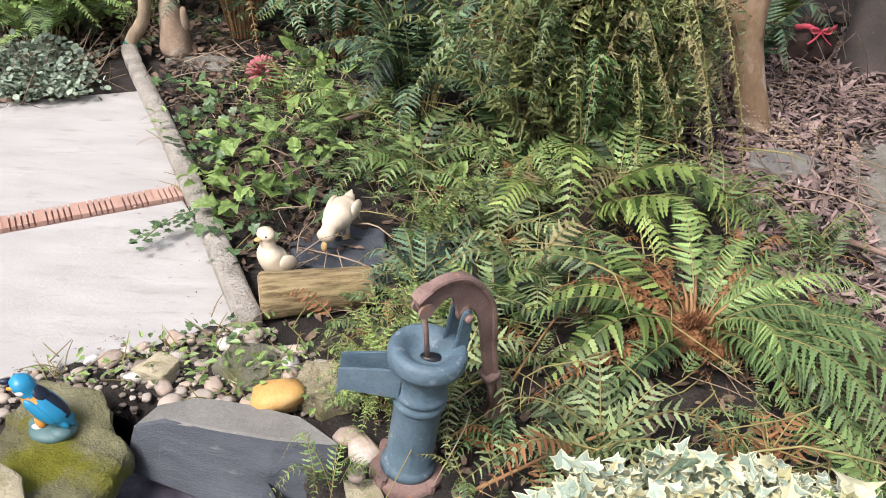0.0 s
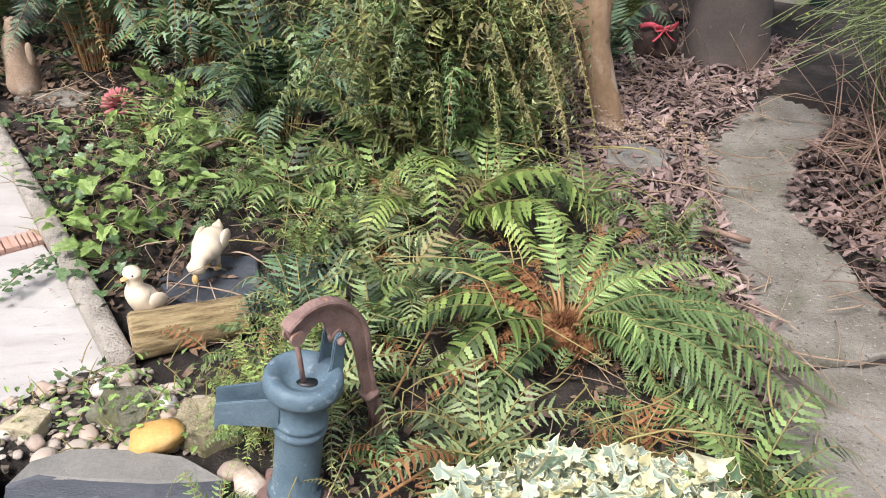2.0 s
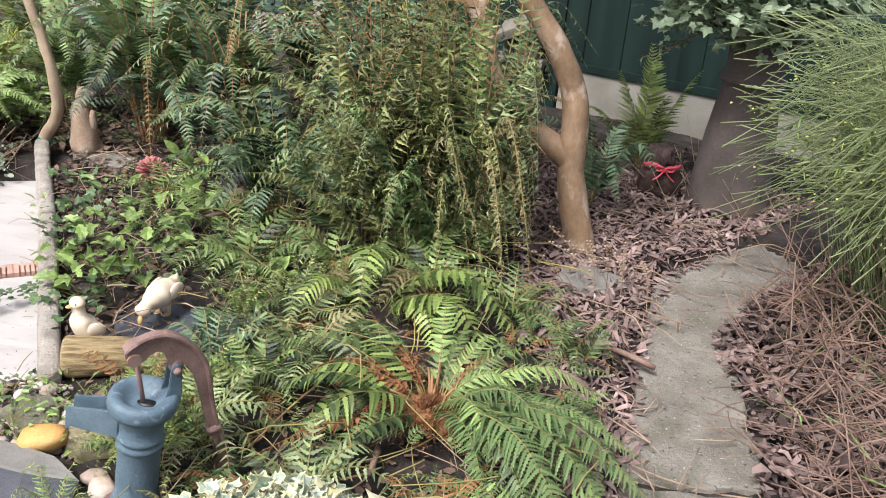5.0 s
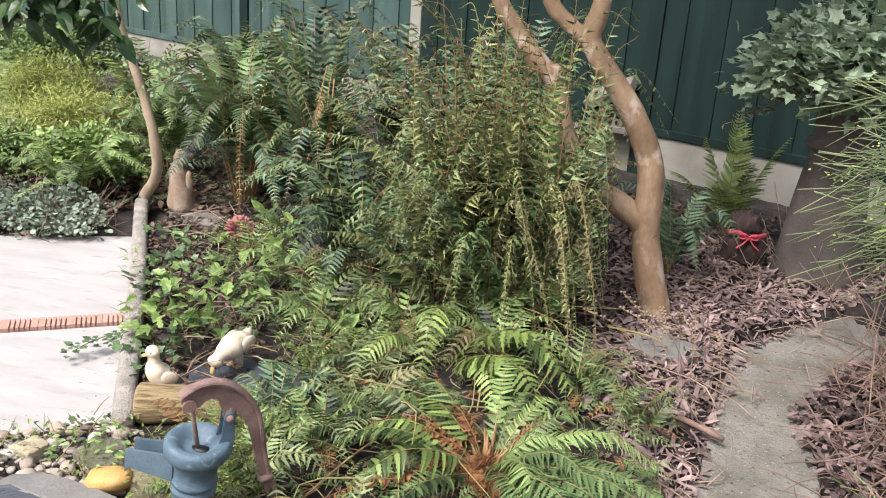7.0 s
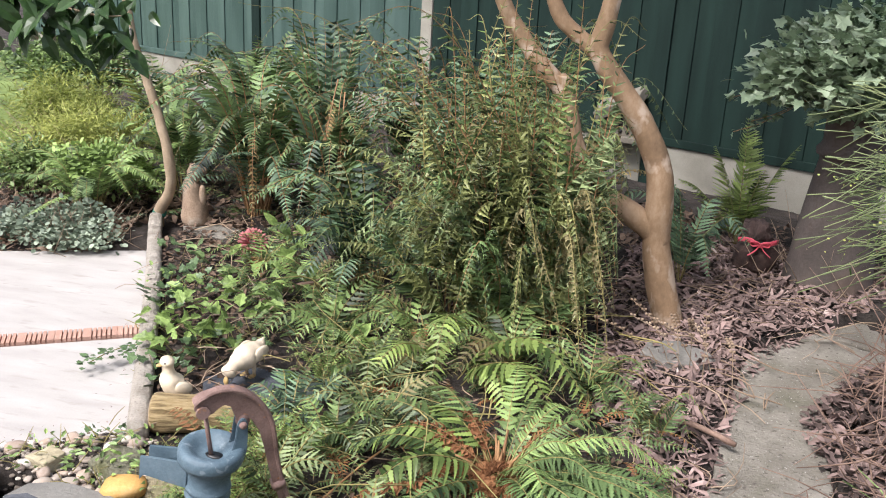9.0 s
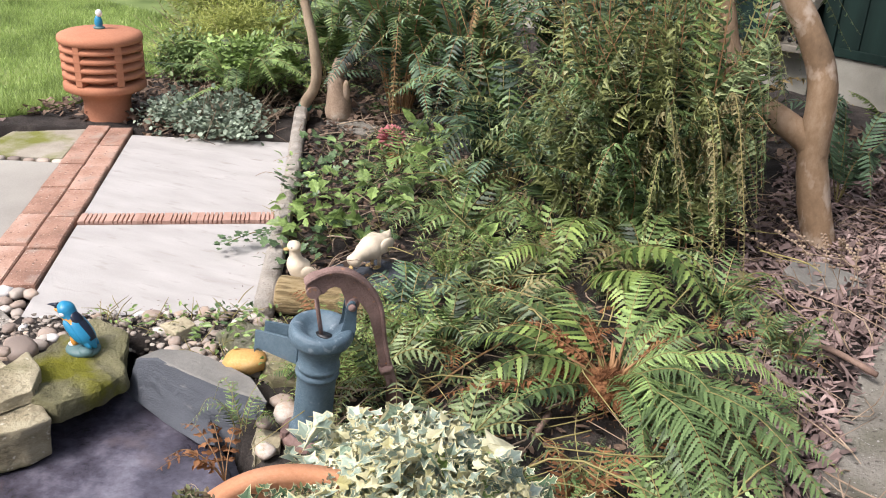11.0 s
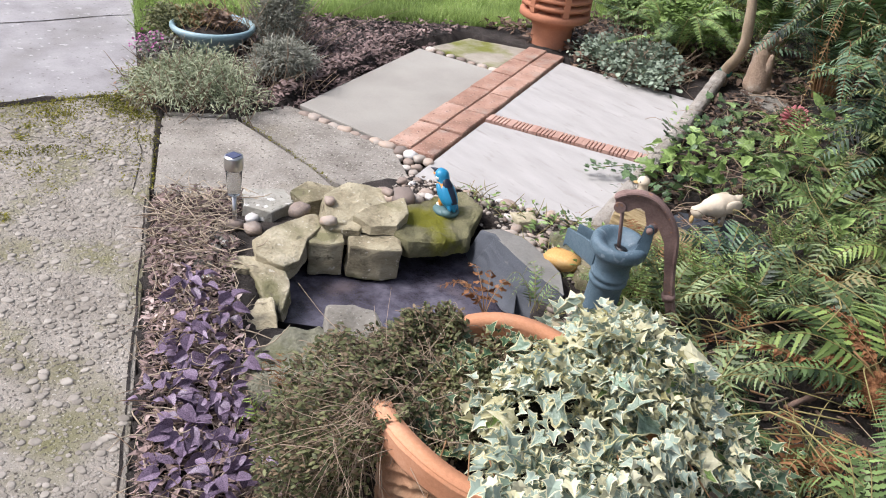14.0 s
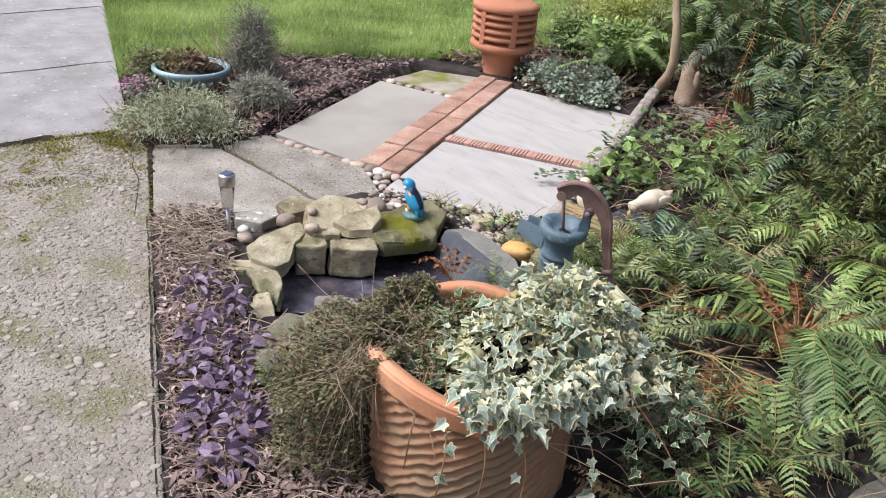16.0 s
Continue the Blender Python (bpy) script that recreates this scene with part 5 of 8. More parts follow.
def louvred_chimney_pot(x, y):
    p = empty("chimney_pot", pose(x, y, 0.0, 0, 0, 20), "terracotta louvred chimney pot standing at the lawn edge", "chimney pot")
    part("base", lathe([(0.0, -0.02), (0.115, -0.02), (0.115, 0.0), (0.112, 0.10), (0.122, 0.125), (0.160, 0.150), (0.185, 0.158), (0.195, 0.165), (0.195, 0.192), (0.185, 0.20), (0.16, 0.205), (0.10, 0.205)], 48), M_TERRA_PLAIN, p)
    part("core", lathe([(0.135, 0.20), (0.135, 0.40), (0.0, 0.40)], 40), M_TERRA_PLAIN, p)
    for k in range(4):
        z = 0.225 + 0.042 * k
        part("louvre", lathe([(0.130, z + 0.026), (0.178, z + 0.006), (0.190, z), (0.194, z + 0.008), (0.190, z + 0.020), (0.130, z + 0.040)], 48), M_TERRA_PLAIN, p)
    for k in range(6):
        bm = box(0.13, 0.192, -0.018, 0.018, 0.20, 0.40, 0.004)
        bmesh.ops.rotate(bm, matrix=Matrix.Rotation(radians(60 * k + 15), 3, "Z"), verts=bm.verts)
        part("rib", bm, M_TERRA_PLAIN, p, "", False)
    part("top", lathe([(0.130, 0.385), (0.185, 0.388), (0.197, 0.394), (0.200, 0.408), (0.194, 0.424), (0.17, 0.434), (0.10, 0.444), (0.0, 0.448)], 48), M_TERRA_PLAIN, p)


CHX, CHY = -2.255, 3.335
louvred_chimney_pot(CHX, CHY)
bm = bmesh.new()
blob(bm, (0, 0, 0.03), (0.020, 0.018, 0.034), 0)
blob(bm, (0.008, 0, 0.075), (0.016, 0.015, 0.018), 1)
blob(bm, (0.0, 0.0, 0.005), (0.028, 0.026, 0.010), 2)
link("small_ornament", from_bm("small_ornament", bm, [M_KF_BLUE, M_KF_WHITE, M_KF_BASE]), None, "small blue and white ornament on the chimney pot", "ornament", "", "", pose(CHX, CHY, 0.446, 0, 0, 0))

# carved terracotta planter
PX, PY, PR = 0.415, 0.79, 0.258


def planter():
    p = empty("planter", pose(PX, PY, 0.0), "large carved terracotta planter with a wavy rim", "planter")
    n, hs = 300, 140
    verts, faces = [], []
    for j in range(hs + 1):
        s = j / hs
        for i in range(n):
            a = 2 * math.pi * i / n
            rim = 0.347 + 0.018 * math.cos(3 * (a + radians(92)))
            z = -0.03 + s * (rim + 0.03)
            r = 0.238 + 0.020 * s - 0.008 * math.sin(math.pi * s)
            dz = rim - z
            if dz > 0.062:
                q = z * 34 - a * (30 / math.tau) * 1.0 + 0.55 * noise.noise((math.cos(a) * 4, math.sin(a) * 4, z * 7)) + 0.22 * noise.noise((math.cos(a) * 11, math.sin(a) * 11, z * 22))
                w = (q % 1.0)
                r += 0.0075 * abs(2 * w - 1) ** 1.7 - 0.004 + 0.0015 * noise.noise((math.cos(a) * 16, math.sin(a) * 16, z * 30))
            elif dz > 0.054:
                r += 0.004
            elif dz > 0.006:
                r += 0.009 + 0.002 * noise.noise((math.cos(a) * 6, math.sin(a) * 6, z * 9))
            else:
                r += 0.005
            verts.append((r * math.cos(a), r * math.sin(a), z))
    for j in range(hs):
        for i in range(n):
            k = (i + 1) % n
            faces.append((j * n + i, j * n + k, (j + 1) * n + k, (j + 1) * n + i))
    base = hs * n
    for j in range(1, 8):
        for i in range(n):
            a = 2 * math.pi * i / n
            x, y, z = verts[base + i]
            r = PR - 0.026 - 0.001 * j
            verts.append((r * math.cos(a), r * math.sin(a), z - 0.016 * (j - 1) + 0.0))
    for j in range(7):
        for i in range(n):
            k = (i + 1) % n
            q = base + j * n
            faces.append((q + i, q + k, q + n + k, q + n + i))
    idx = []
    for f in faces:
        x, y, z = verts[f[0]]
        rim = 0.347 + 0.018 * math.cos(3 * (math.atan2(y, x) + radians(92)))
        idx.append(1 if rim - z < 0.060 or math.hypot(x, y) < 0.236 and z > 0.26 else 0)
    link("body", mesh_from("body", verts, faces, [M_TERRA, M_TERRA_RIM], idx), p)
    bm = lathe([(0.0, 0.275), (0.12, 0.27), (0.234, 0.262), (0.234, 0.24), (0.0, 0.24)], 40)
    for v in bm.verts:
        v.co.z += 0.012 * noise.noise(v.co * 14)
    part("compost", bm, M_SOIL, p, "dark compost")


planter()

# blue bowl with stand
bx, by = -2.62, 1.50
p = p_bowl = empty("bowl_planter", pose(bx, by, -0.005) @ Matrix.Scale(0.88, 4), "shallow pale blue glazed bowl planter with dry stems", "planter")
part("bowl", lathe([(0.0, 0.02), (0.10, 0.02), (0.13, 0.05), (0.19, 0.11), (0.215, 0.135), (0.225, 0.15), (0.222, 0.165), (0.21, 0.17), (0.195, 0.16), (0.19, 0.14), (0.0, 0.13)], 48), M_GLAZE, p)
part("foot", lathe([(0.0, -0.01), (0.11, -0.01), (0.10, 0.025), (0.0, 0.025)], 32), M_GLAZE, p)
part("compost", lathe([(0.0, 0.155), (0.1, 0.152), (0.196, 0.146), (0.19, 0.13), (0.0, 0.13)], 32), M_SOIL, p)

# tall chimney pot with ivy
TX, TY = 1.822, 4.02
p = empty("tall_chimney_pot", pose(TX, TY, 0.0), "tall tapered weathered clay chimney pot used as a planter", "chimney pot")
part("body", lathe([(0.0, -0.02), (0.20, -0.02), (0.20, 0.0), (0.195, 0.04), (0.158, 0.40), (0.128, 0.62), (0.134, 0.635), (0.146, 0.64), (0.149, 0.665), (0.134, 0.68), (0.127, 0.70), (0.129, 0.80), (0.148, 0.84), (0.148, 0.88), (0.12, 0.88), (0.11, 0.80), (0.0, 0.78)], 48), M_CLAY_DARK, p)
part("compost", lathe([(0.0, 0.84), (0.117, 0.835), (0.114, 0.80), (0.0, 0.80)], 24), M_SOIL, p)

# insect house on the gravel board
nb = empty("insect_house", pose(0.80, 5.72, 0.295, 0, 0, ang + 180 + 8) @ Matrix.Scale(1.22, 4), "weathered grey timber insect house with a sloping roof", "insect house")
house = part("body", box(-0.09, 0.09, -0.06, 0.06, 0.03, 0.18, 0.004), M_HOUSE, nb, "", False)
part("base_board", box(-0.14, 0.14, -0.09, 0.09, 0.0, 0.03, 0.004), M_HOUSE, nb, "", False)
bm = box(-0.13, 0.13, -0.125, 0.125, -0.024, 0.024, 0.005)
bmesh.ops.transform(bm, matrix=pose(0.0, -0.01, 0.205, 14, -26, 0), verts=bm.verts)
part("roof", bm, M_HOUSE, nb, "sloping grey board roof", False)
# holes are black discs, their inner shade given as colour
for i in range(4):
    for j in range(4):
        bm = lathe([(0.0, 0.0), (0.011, 0.0), (0.011, 0.005), (0.0, 0.005)], 10)
        bmesh.ops.transform(bm, matrix=pose(-0.06 + 0.04 * i, -0.06, 0.052 + 0.030 * j, 90, 0, 0), verts=bm.verts)
        part("hole", bm, M_BLACK, house)

# bundle with a red bow by the chimney pot
bm = boulder(0.10, 0.095, 0.085, 5, 0.2, 0.9, 3)
for v in bm.verts:
    v.co += v.normal * 0.016 * noise.noise(v.co * 45)
bd = empty("wicker_bundle", pose(1.50, 4.06, 0.05), "dark wicker bundle tied with a red bow", "basket")
o = part("basket_body", bm, M_SPAGHNUM, bd)
o.location = (0, 0, 0.075)
bm = boulder(0.062, 0.055, 0.062, 9, 0.35, 0.85, 3)
for v in bm.verts:
    v.co += v.normal * 0.024 * noise.noise(Vector((v.co.x * 60, v.co.y * 60, v.co.z * 18)))
o = part("sacking_top", bm, M_SACKING, bd, "gathered brown sacking top")
o.location = (-0.01, 0.02, 0.185)
bm = tube(bez([(-0.09, -0.04, 0.155), (-0.05, -0.075, 0.17), (0.0, -0.085, 0.15), (0.05, -0.075, 0.16), (0.085, -0.03, 0.16)], 16), 0.012, 8, 0.4)
band = part("band", bm, M_RIBBON, bd, "red ribbon")
for s in (-1, 1):
    part("bow_loop", tube(bez([(0.0, -0.095, 0.158), (s * 0.020, -0.108, 0.174), (s * 0.042, -0.10, 0.170), (s * 0.040, -0.098, 0.153), (s * 0.025, -0.104, 0.150), (0.0, -0.095, 0.158)], 22), 0.0095, 8, 0.25, (0, 1, 0)), M_RIBBON, band, "red ribbon loop")
    part("bow_tail", tube(bez([(0.0, -0.098, 0.156), (s * 0.02, -0.108, 0.130), (s * 0.05, -0.112, 0.105)], 10), 0.0085, 8, 0.25, (0, 1, 0)), M_RIBBON, band, "red ribbon tail")

# pink dried flower head
bm = bmesh.new()
rq = random.Random(3)
for i in range(90):
    d = Vector((rq.gauss(0, 1), rq.gauss(0, 1), rq.gauss(0.3, 1))).normalized()
    blob(bm, d * 0.030, (0.013, 0.005, 0.004), 0, d.to_track_quat("X", "Z").to_matrix().to_4x4(), 8)
link("flower_head", from_bm("flower_head", bm, M_PINK), None, "faded pink hydrangea-like flower head in the bed", "flower head", "", "", pose(-0.745, 3.46, 0.095) @ Matrix.Scale(1.75, 4))


# ---- tree ----
def tree():
    p = empty("tree", Matrix.Identity(4), "small twisted multi-stemmed tree with flaking tan bark", "tree")
    def limb(name, pts, r0, r1, label=""):
        k = 5 * (len(pts) - 1)
        path = bez(pts, k)
        bm = tube(path, [r0 + (r1 - r0) * i / k for i in range(k + 1)], 18, 1.0, (0, 1, 0))
        for v in bm.verts:
            v.co += v.normal * (0.006 * noise.noise(v.co * 9) + 0.0015 * noise.noise(v.co * 40))
        part(name, bm, M_TRUNK, p, label)
    limb("trunk", [(1.115, 3.27, -0.03), (1.09, 3.29, 0.07), (1.04, 3.30, 0.24), (1.008, 3.30, 0.40), (1.006, 3.30, 0.56), (0.963, 3.30, 0.71), (0.875, 3.30, 0.862), (0.763, 3.30, 1.005), (0.712, 3.30, 1.085), (0.723, 3.30, 1.16), (0.742, 3.30, 1.25), (0.78, 3.32, 1.5), (0.84, 3.33, 1.9), (0.88, 3.34, 2.3)], 0.064, 0.024, "main trunk bending over at mid height")
    limb("limb", [(1.03, 3.30, 0.36), (0.97, 3.30, 0.425), (0.87, 3.30, 0.487), (0.755, 3.30, 0.552), (0.675, 3.30, 0.677), (0.626, 3.30, 0.825), (0.596, 3.30, 0.925), (0.50, 3.30, 1.015), (0.415, 3.30, 1.122), (0.362, 3.30, 1.20), (0.24, 3.28, 1.45), (0.1, 3.25, 1.85), (0.0, 3.2, 2.2)], 0.050, 0.022)
    limb("stub", [(0.606, 3.295, 0.90), (0.602, 3.29, 0.94), (0.600, 3.285, 0.985)], 0.034, 0.029, "sawn-off branch stub")
    limb("limb", [(0.79, 3.305, 0.975), (0.70, 3.305, 1.078), (0.62, 3.31, 1.139), (0.549, 3.31, 1.214), (0.46, 3.33, 1.45), (0.42, 3.35, 1.8), (0.40, 3.35, 2.2)], 0.036, 0.02)
    # leafy crown high over the bed, unseen, inferred from the limbs, added for shade
    rnd = random.Random(8)
    oval = [(0, 0), (0.16, 0.16), (0.24, 0.42), (0.17, 0.72), (0, 1.0), (-0.17, 0.72), (-0.24, 0.42), (-0.16, 0.16)]
    lumps = [(Vector((rnd.uniform(-0.2, 1.3), rnd.uniform(2.5, 3.6), rnd.uniform(2.45, 3.05))), rnd.uniform(0.26, 0.42)) for _ in range(20)]
    verts, faces = [], []
    for c, r in lumps:
        for _ in range(190):
            d = Vector((rnd.gauss(0, 1), rnd.gauss(0, 1), rnd.gauss(0, 0.8))).normalized() * r * rnd.uniform(0.4, 1.0)
            m = Matrix.Translation(c + d) @ Euler((rnd.gauss(0, 0.6), rnd.gauss(0, 0.6), rnd.uniform(0, 6.28))).to_matrix().to_4x4()
            L = rnd.uniform(0.06, 0.11)
            o = len(verts)
            verts += [m @ Vector((x * L, y * L, -0.2 * L * y * y)) for x, y in oval]
            faces.append(tuple(range(o, o + 8)))
    link("crown", mesh_from("crown", verts, faces, [M_LEAF_DARK], None, False), p, kind="stuff")
    for c, r in lumps:
        t0 = min(((0.0, 3.2, 2.2), (0.9, 3.34, 2.3), (0.40, 3.35, 2.2)), key=lambda q: (Vector(q) - c).length)
        part("branch", tube(bez([t0, Vector(t0).lerp(c, 0.5) + Vector((0, 0, 0.05)), c], 8), [0.016 - 0.0016 * i for i in range(9)], 7, 1.0, (0, 1, 0)), M_TRUNK, p)


tree()

# tied stick at the corner of the slabs
bm = tube(bez([(-1.385, 3.76, 0.02), (-1.37, 3.75, 0.10), (-1.29, 3.72, 0.22), (-1.275, 3.70, 0.38), (-1.31, 3.70, 0.55), (-1.37, 3.70, 0.75), (-1.42, 3.68, 0.95), (-1.45, 3.66, 1.3)], 40), [0.030 - 0.012 * i / 40 for i in range(41)], 14, 1.0, (0, 1, 0))
for v in bm.verts:
    v.co += v.normal * 0.004 * noise.noise(v.co * 22)
st = empty("support_branch", Matrix.Identity(4), "pale crooked branch tied upright with green twine", "branch")
part("branch", bm, M_STICK, st)
part("twine", tube([(-1.372, 3.752, 0.085), (-1.365, 3.75, 0.10)], 0.034, 14), plain("green_twine", (0.03, 0.16, 0.12), 0.7), st, "green twine binding")


# ---- ferns ----
FR = random.Random(21)


def frond_mesh(pts, width, leaf, stem, pairs=18, lobes=4, crisp=0.0, droop=0.25, seed=0, bare=0.2, thick=0.0022, slim=0.165, lean=0.42, wild=0.12, rings=24, cut=0.55):
    """A frond along a line: stem, leaflets both sides, each cut into lobes."""
    rnd = random.Random(seed)
    line = bez(pts, rings)
    verts, faces = tube_data(line, [thick * (1.15 - i / (rings + 2)) for i in range(rings + 1)], 4)
    idx = [1] * len(faces)
    ts = [0.0]
    for a, b in zip(line, line[1:]):
        ts.append(ts[-1] + (b - a).length)
    total = ts[-1]
    step = (1 - bare) * total / pairs

    def at(s):
        d = s * total
        k = 0
        while k < rings - 1 and ts[k + 1] < d:
            k += 1
        f = (d - ts[k]) / max(1e-6, ts[k + 1] - ts[k])
        return line[k].lerp(line[k + 1], f), (line[k + 1] - line[k]).normalized()

    twist = rnd.uniform(-0.4, 0.4)
    for i in range(pairs):
        s = bare + (1 - bare) * (i + 0.4) / pairs
        p, d = at(s)
        side0 = d.cross(Vector((0, 0, 1)))
        if side0.length < 0.15:
            side0 = d.cross(Vector((math.cos(seed), math.sin(seed), 0.2)))
        side0.normalize()
        up0 = side0.cross(d).normalized()
        side0 = (side0 * math.cos(twist) + up0 * math.sin(twist)).normalized()
        up0 = side0.cross(d).normalized()
        x = (s - bare) / (1 - bare)
        prof = min(1.0, 0.55 + 2.6 * x) * (1 - x) ** 0.6 + 0.04
        for sg in (-1, 1):
            if rnd.random() < 0.03:
                continue
            L = width * prof * rnd.uniform(0.85, 1.1)
            w = min(step * 0.56, L * slim) * rnd.uniform(0.8, 1.1) if not crisp else L * slim
            dirn = (side0 * sg + d * (lean + rnd.uniform(-wild, wild)) - up0 * rnd.uniform(0.0, 0.3)).normalized()
            norm = dirn.cross(d)
            if norm.dot(up0) < 0:
                norm = -norm
            norm.normalize()
            if crisp:
                a = rnd.uniform(-crisp, crisp) * 1.6
                norm = (norm * math.cos(a) + d * math.sin(a)).normalized()
            wide = norm.cross(dirn).normalized()
            if wide.dot(d) < 0:
                wide = -wide
            base = len(verts)
            cur = rnd.uniform(0.3, 1.0) * (droop + crisp * 0.8)
            n = 2 * lobes
            for j in range(n + 1):
                u = j / n
                c = p + dirn * (L * (u - crisp * 0.3 * u * u)) - norm * (L * cur * u * u) + wide * (L * 0.10 * u * u)
                verts.append(c)
                if j < n:
                    q = w * (1 - u) ** 0.6 * (1.0 if j % 2 else cut) * (0.6 if j == 0 else 1)
                    e = norm * (w * rnd.uniform(-0.5, 0.6) * (0.07 + crisp))
                    f = dirn * (L * 0.5 / n)
                    verts.append(c + wide * q + e + f)
                    verts.append(c - wide * q + e + f)
            for j in range(n):
                o = base + 3 * j
                x2 = o + 3
                if j < n - 1:
                    faces.append((o, o + 1, x2 + 1, x2))
                    faces.append((o, x2, x2 + 2, o + 2))
                else:
                    faces.append((o, o + 1, x2))
                    faces.append((o, x2, o + 2))
                idx += [0, 0]
    return mesh_from("frond", verts, faces, [leaf, stem], idx, False)


NF = [0]


def frond(parent, pts, width, leaf, stem=None, **kw):
    NF[0] += 1
    o = parent.matrix_basis.translation
    me = frond_mesh([Vector(p) - o for p in pts], width, leaf, stem or M_STEM, seed=NF[0], **kw)
    return link("frond", me, parent)


def arch(b, t, rise, lift=0.45):
    """Base, crest and tip of an arching frond."""
    b, t = Vector(b), Vector(t)
    m1 = b.lerp(t, 0.22) + Vector((0, 0, rise * 0.75))
    m2 = b.lerp(t, 0.6) + Vector((0, 0, rise))
    return [b, m1, m2, t]


def crown(parent, x, y, z, r, n, mat=None):
    """Rusty scaly knobs and bases of old fronds."""
    rn = random.Random(int(x * 100))
    o = parent.matrix_basis.translation
    for k in range(n):
        a = rn.uniform(0, 6.28)
        q = rn.uniform(0.2, 1.0) * r
        b = Vector((x + q * math.cos(a) * 0.4, y + q * math.sin(a) * 0.4, z - 0.02)) - o
        t = Vector((x + q * math.cos(a) * 1.5, y + q * math.sin(a) * 1.5, z + rn.uniform(0.04, 0.11))) - o
        part("stalk_base", tube([b, b.lerp(t, 0.5) + Vector((0, 0, 0.03)), t], [0.006, 0.0045, 0.0025], 6), mat or M_STEM_BROWN, parent)
    for k in range(7):
        a, q = k * 0.9, r * (0.15 + 0.6 * rn.random())
        bm = boulder(0.028, 0.026, 0.030, k, 0.3, 0.9, 3)
        for v in bm.verts:
            v.co += v.normal * 0.006 * noise.noise(v.co * 160)
        kn = part("knob", bm, M_FERN_RUST, parent, "rust-brown furry knob", False)
        kn.location = Vector((x + q * math.cos(a), y + q * math.sin(a), z + 0.012)) - o
    bm = bmesh.new()
    for k in range(2200):
        a, q = rn.uniform(0, 6.28), abs(rn.gauss(0, 0.75)) * r
        c = Vector((x + q * math.cos(a), y + q * math.sin(a), z + 0.03 * rn.random() + 0.02 * max(0, 1 - q / r))) - o
        d = Vector((rn.gauss(0, 1), rn.gauss(0, 1), rn.uniform(0, 1))).normalized()
        s = d.cross(Vector((0.3, 0.2, 1))).normalized() * 0.0016
        bm.faces.new([bm.verts.new(c - s), bm.verts.new(c + s), bm.verts.new(c + d * rn.uniform(0.012, 0.035))])
    tagged(part("fibre_mass", bm, M_FERN_RUST, parent, "rust-brown fibrous crown", False), kind="stuff")


# fern with a rusty crown by the pump
f1 = empty("fern", pose(0.64, 1.93, 0.0), "large green fern with a rusty brown crown, fronds spread flat", "fern", "ferns")
B = (0.63, 1.92, 0.05)
for tip, rise, w, mat in (
        ((0.16, 1.85, 0.12), 0.10, 0.085, M_FERN), ((0.13, 2.08, 0.14), 0.11, 0.075, M_FERN), ((0.22, 2.02, 0.10), 0.08, 0.07, M_FERN_CRISP),
        ((0.30, 2.26, 0.12), 0.13, 0.08, M_FERN), ((0.62, 2.40, 0.20), 0.12, 0.06, M_FERN), ((0.72, 2.26, 0.14), 0.12, 0.06, M_FERN),
        ((0.84, 2.20, 0.14), 0.13, 0.07, M_FERN), ((0.96, 2.12, 0.12), 0.14, 0.08, M_FERN), ((1.12, 2.00, 0.10), 0.15, 0.09, M_FERN),
        ((1.22, 1.64, 0.04), 0.16, 0.13, M_FERN_LUSH), ((1.12, 1.56, 0.04), 0.15, 0.14, M_FERN_LUSH), ((1.00, 1.48, 0.06), 0.15, 0.15, M_FERN_LUSH), ((0.92, 1.50, 0.05), 0.13, 0.13, M_FERN_LUSH), ((1.20, 1.86, 0.04), 0.12, 0.09, M_FERN_DARK), ((0.80, 1.56, 0.05), 0.12, 0.10, M_FERN_DARK),
        ((0.95, 1.78, 0.14), 0.12, 0.11, M_FERN_LUSH), ((1.16, 1.73, 0.05), 0.12, 0.11, M_FERN_DARK), ((0.88, 1.95, 0.12), 0.12, 0.08, M_FERN), ((0.80, 1.68, 0.12), 0.12, 0.12, M_FERN), ((0.34, 1.62, 0.05), 0.07, 0.07, M_FERN_DARK), ((0.44, 2.20, 0.08), 0.09, 0.06, M_FERN)):
    frond(f1, arch(B, tip, rise), w * (0.74 if tip[0] > 0.7 else 0.92), mat, pairs=40 if tip[0] > 0.7 else 30, lobes=8, bare=0.20, slim=0.20, cut=0.42, wild=0.3, droop=0.40, lean=0.5)
for tip, rise in (((0.34, 1.92, 0.12), 0.09), ((0.26, 1.99, 0.12), 0.10), ((0.44, 2.10, 0.14), 0.10), ((0.84, 2.08, 0.15), 0.10), ((0.74, 2.17, 0.13), 0.10), ((0.42, 1.84, 0.09), 0.06), ((0.20, 1.60, 0.09), 0.06)):
    frond(f1, arch(B, tip, rise), 0.046, M_FERN_RUST, M_STEM_BROWN, pairs=22, lobes=3, crisp=0.8, bare=0.3, slim=0.24)
for tip, rise, w, mat in (((0.27, 1.73, 0.06), 0.12, 0.105, M_FERN_BRIGHT), ((0.20, 1.95, 0.08), 0.12, 0.10, M_FERN_BRIGHT), ((0.32, 2.14, 0.10), 0.12, 0.09, M_FERN_BRIGHT), ((0.38, 1.62, 0.05), 0.08, 0.07, M_FERN_DARK)):
    frond(f1, arch(B, tip, rise), w, mat, M_STEM, pairs=20, lobes=7, bare=0.26, slim=0.26, cut=0.6, droop=0.35, lean=0.25)
crown(f1, 0.625, 1.915, 0.075, 0.120, 16)

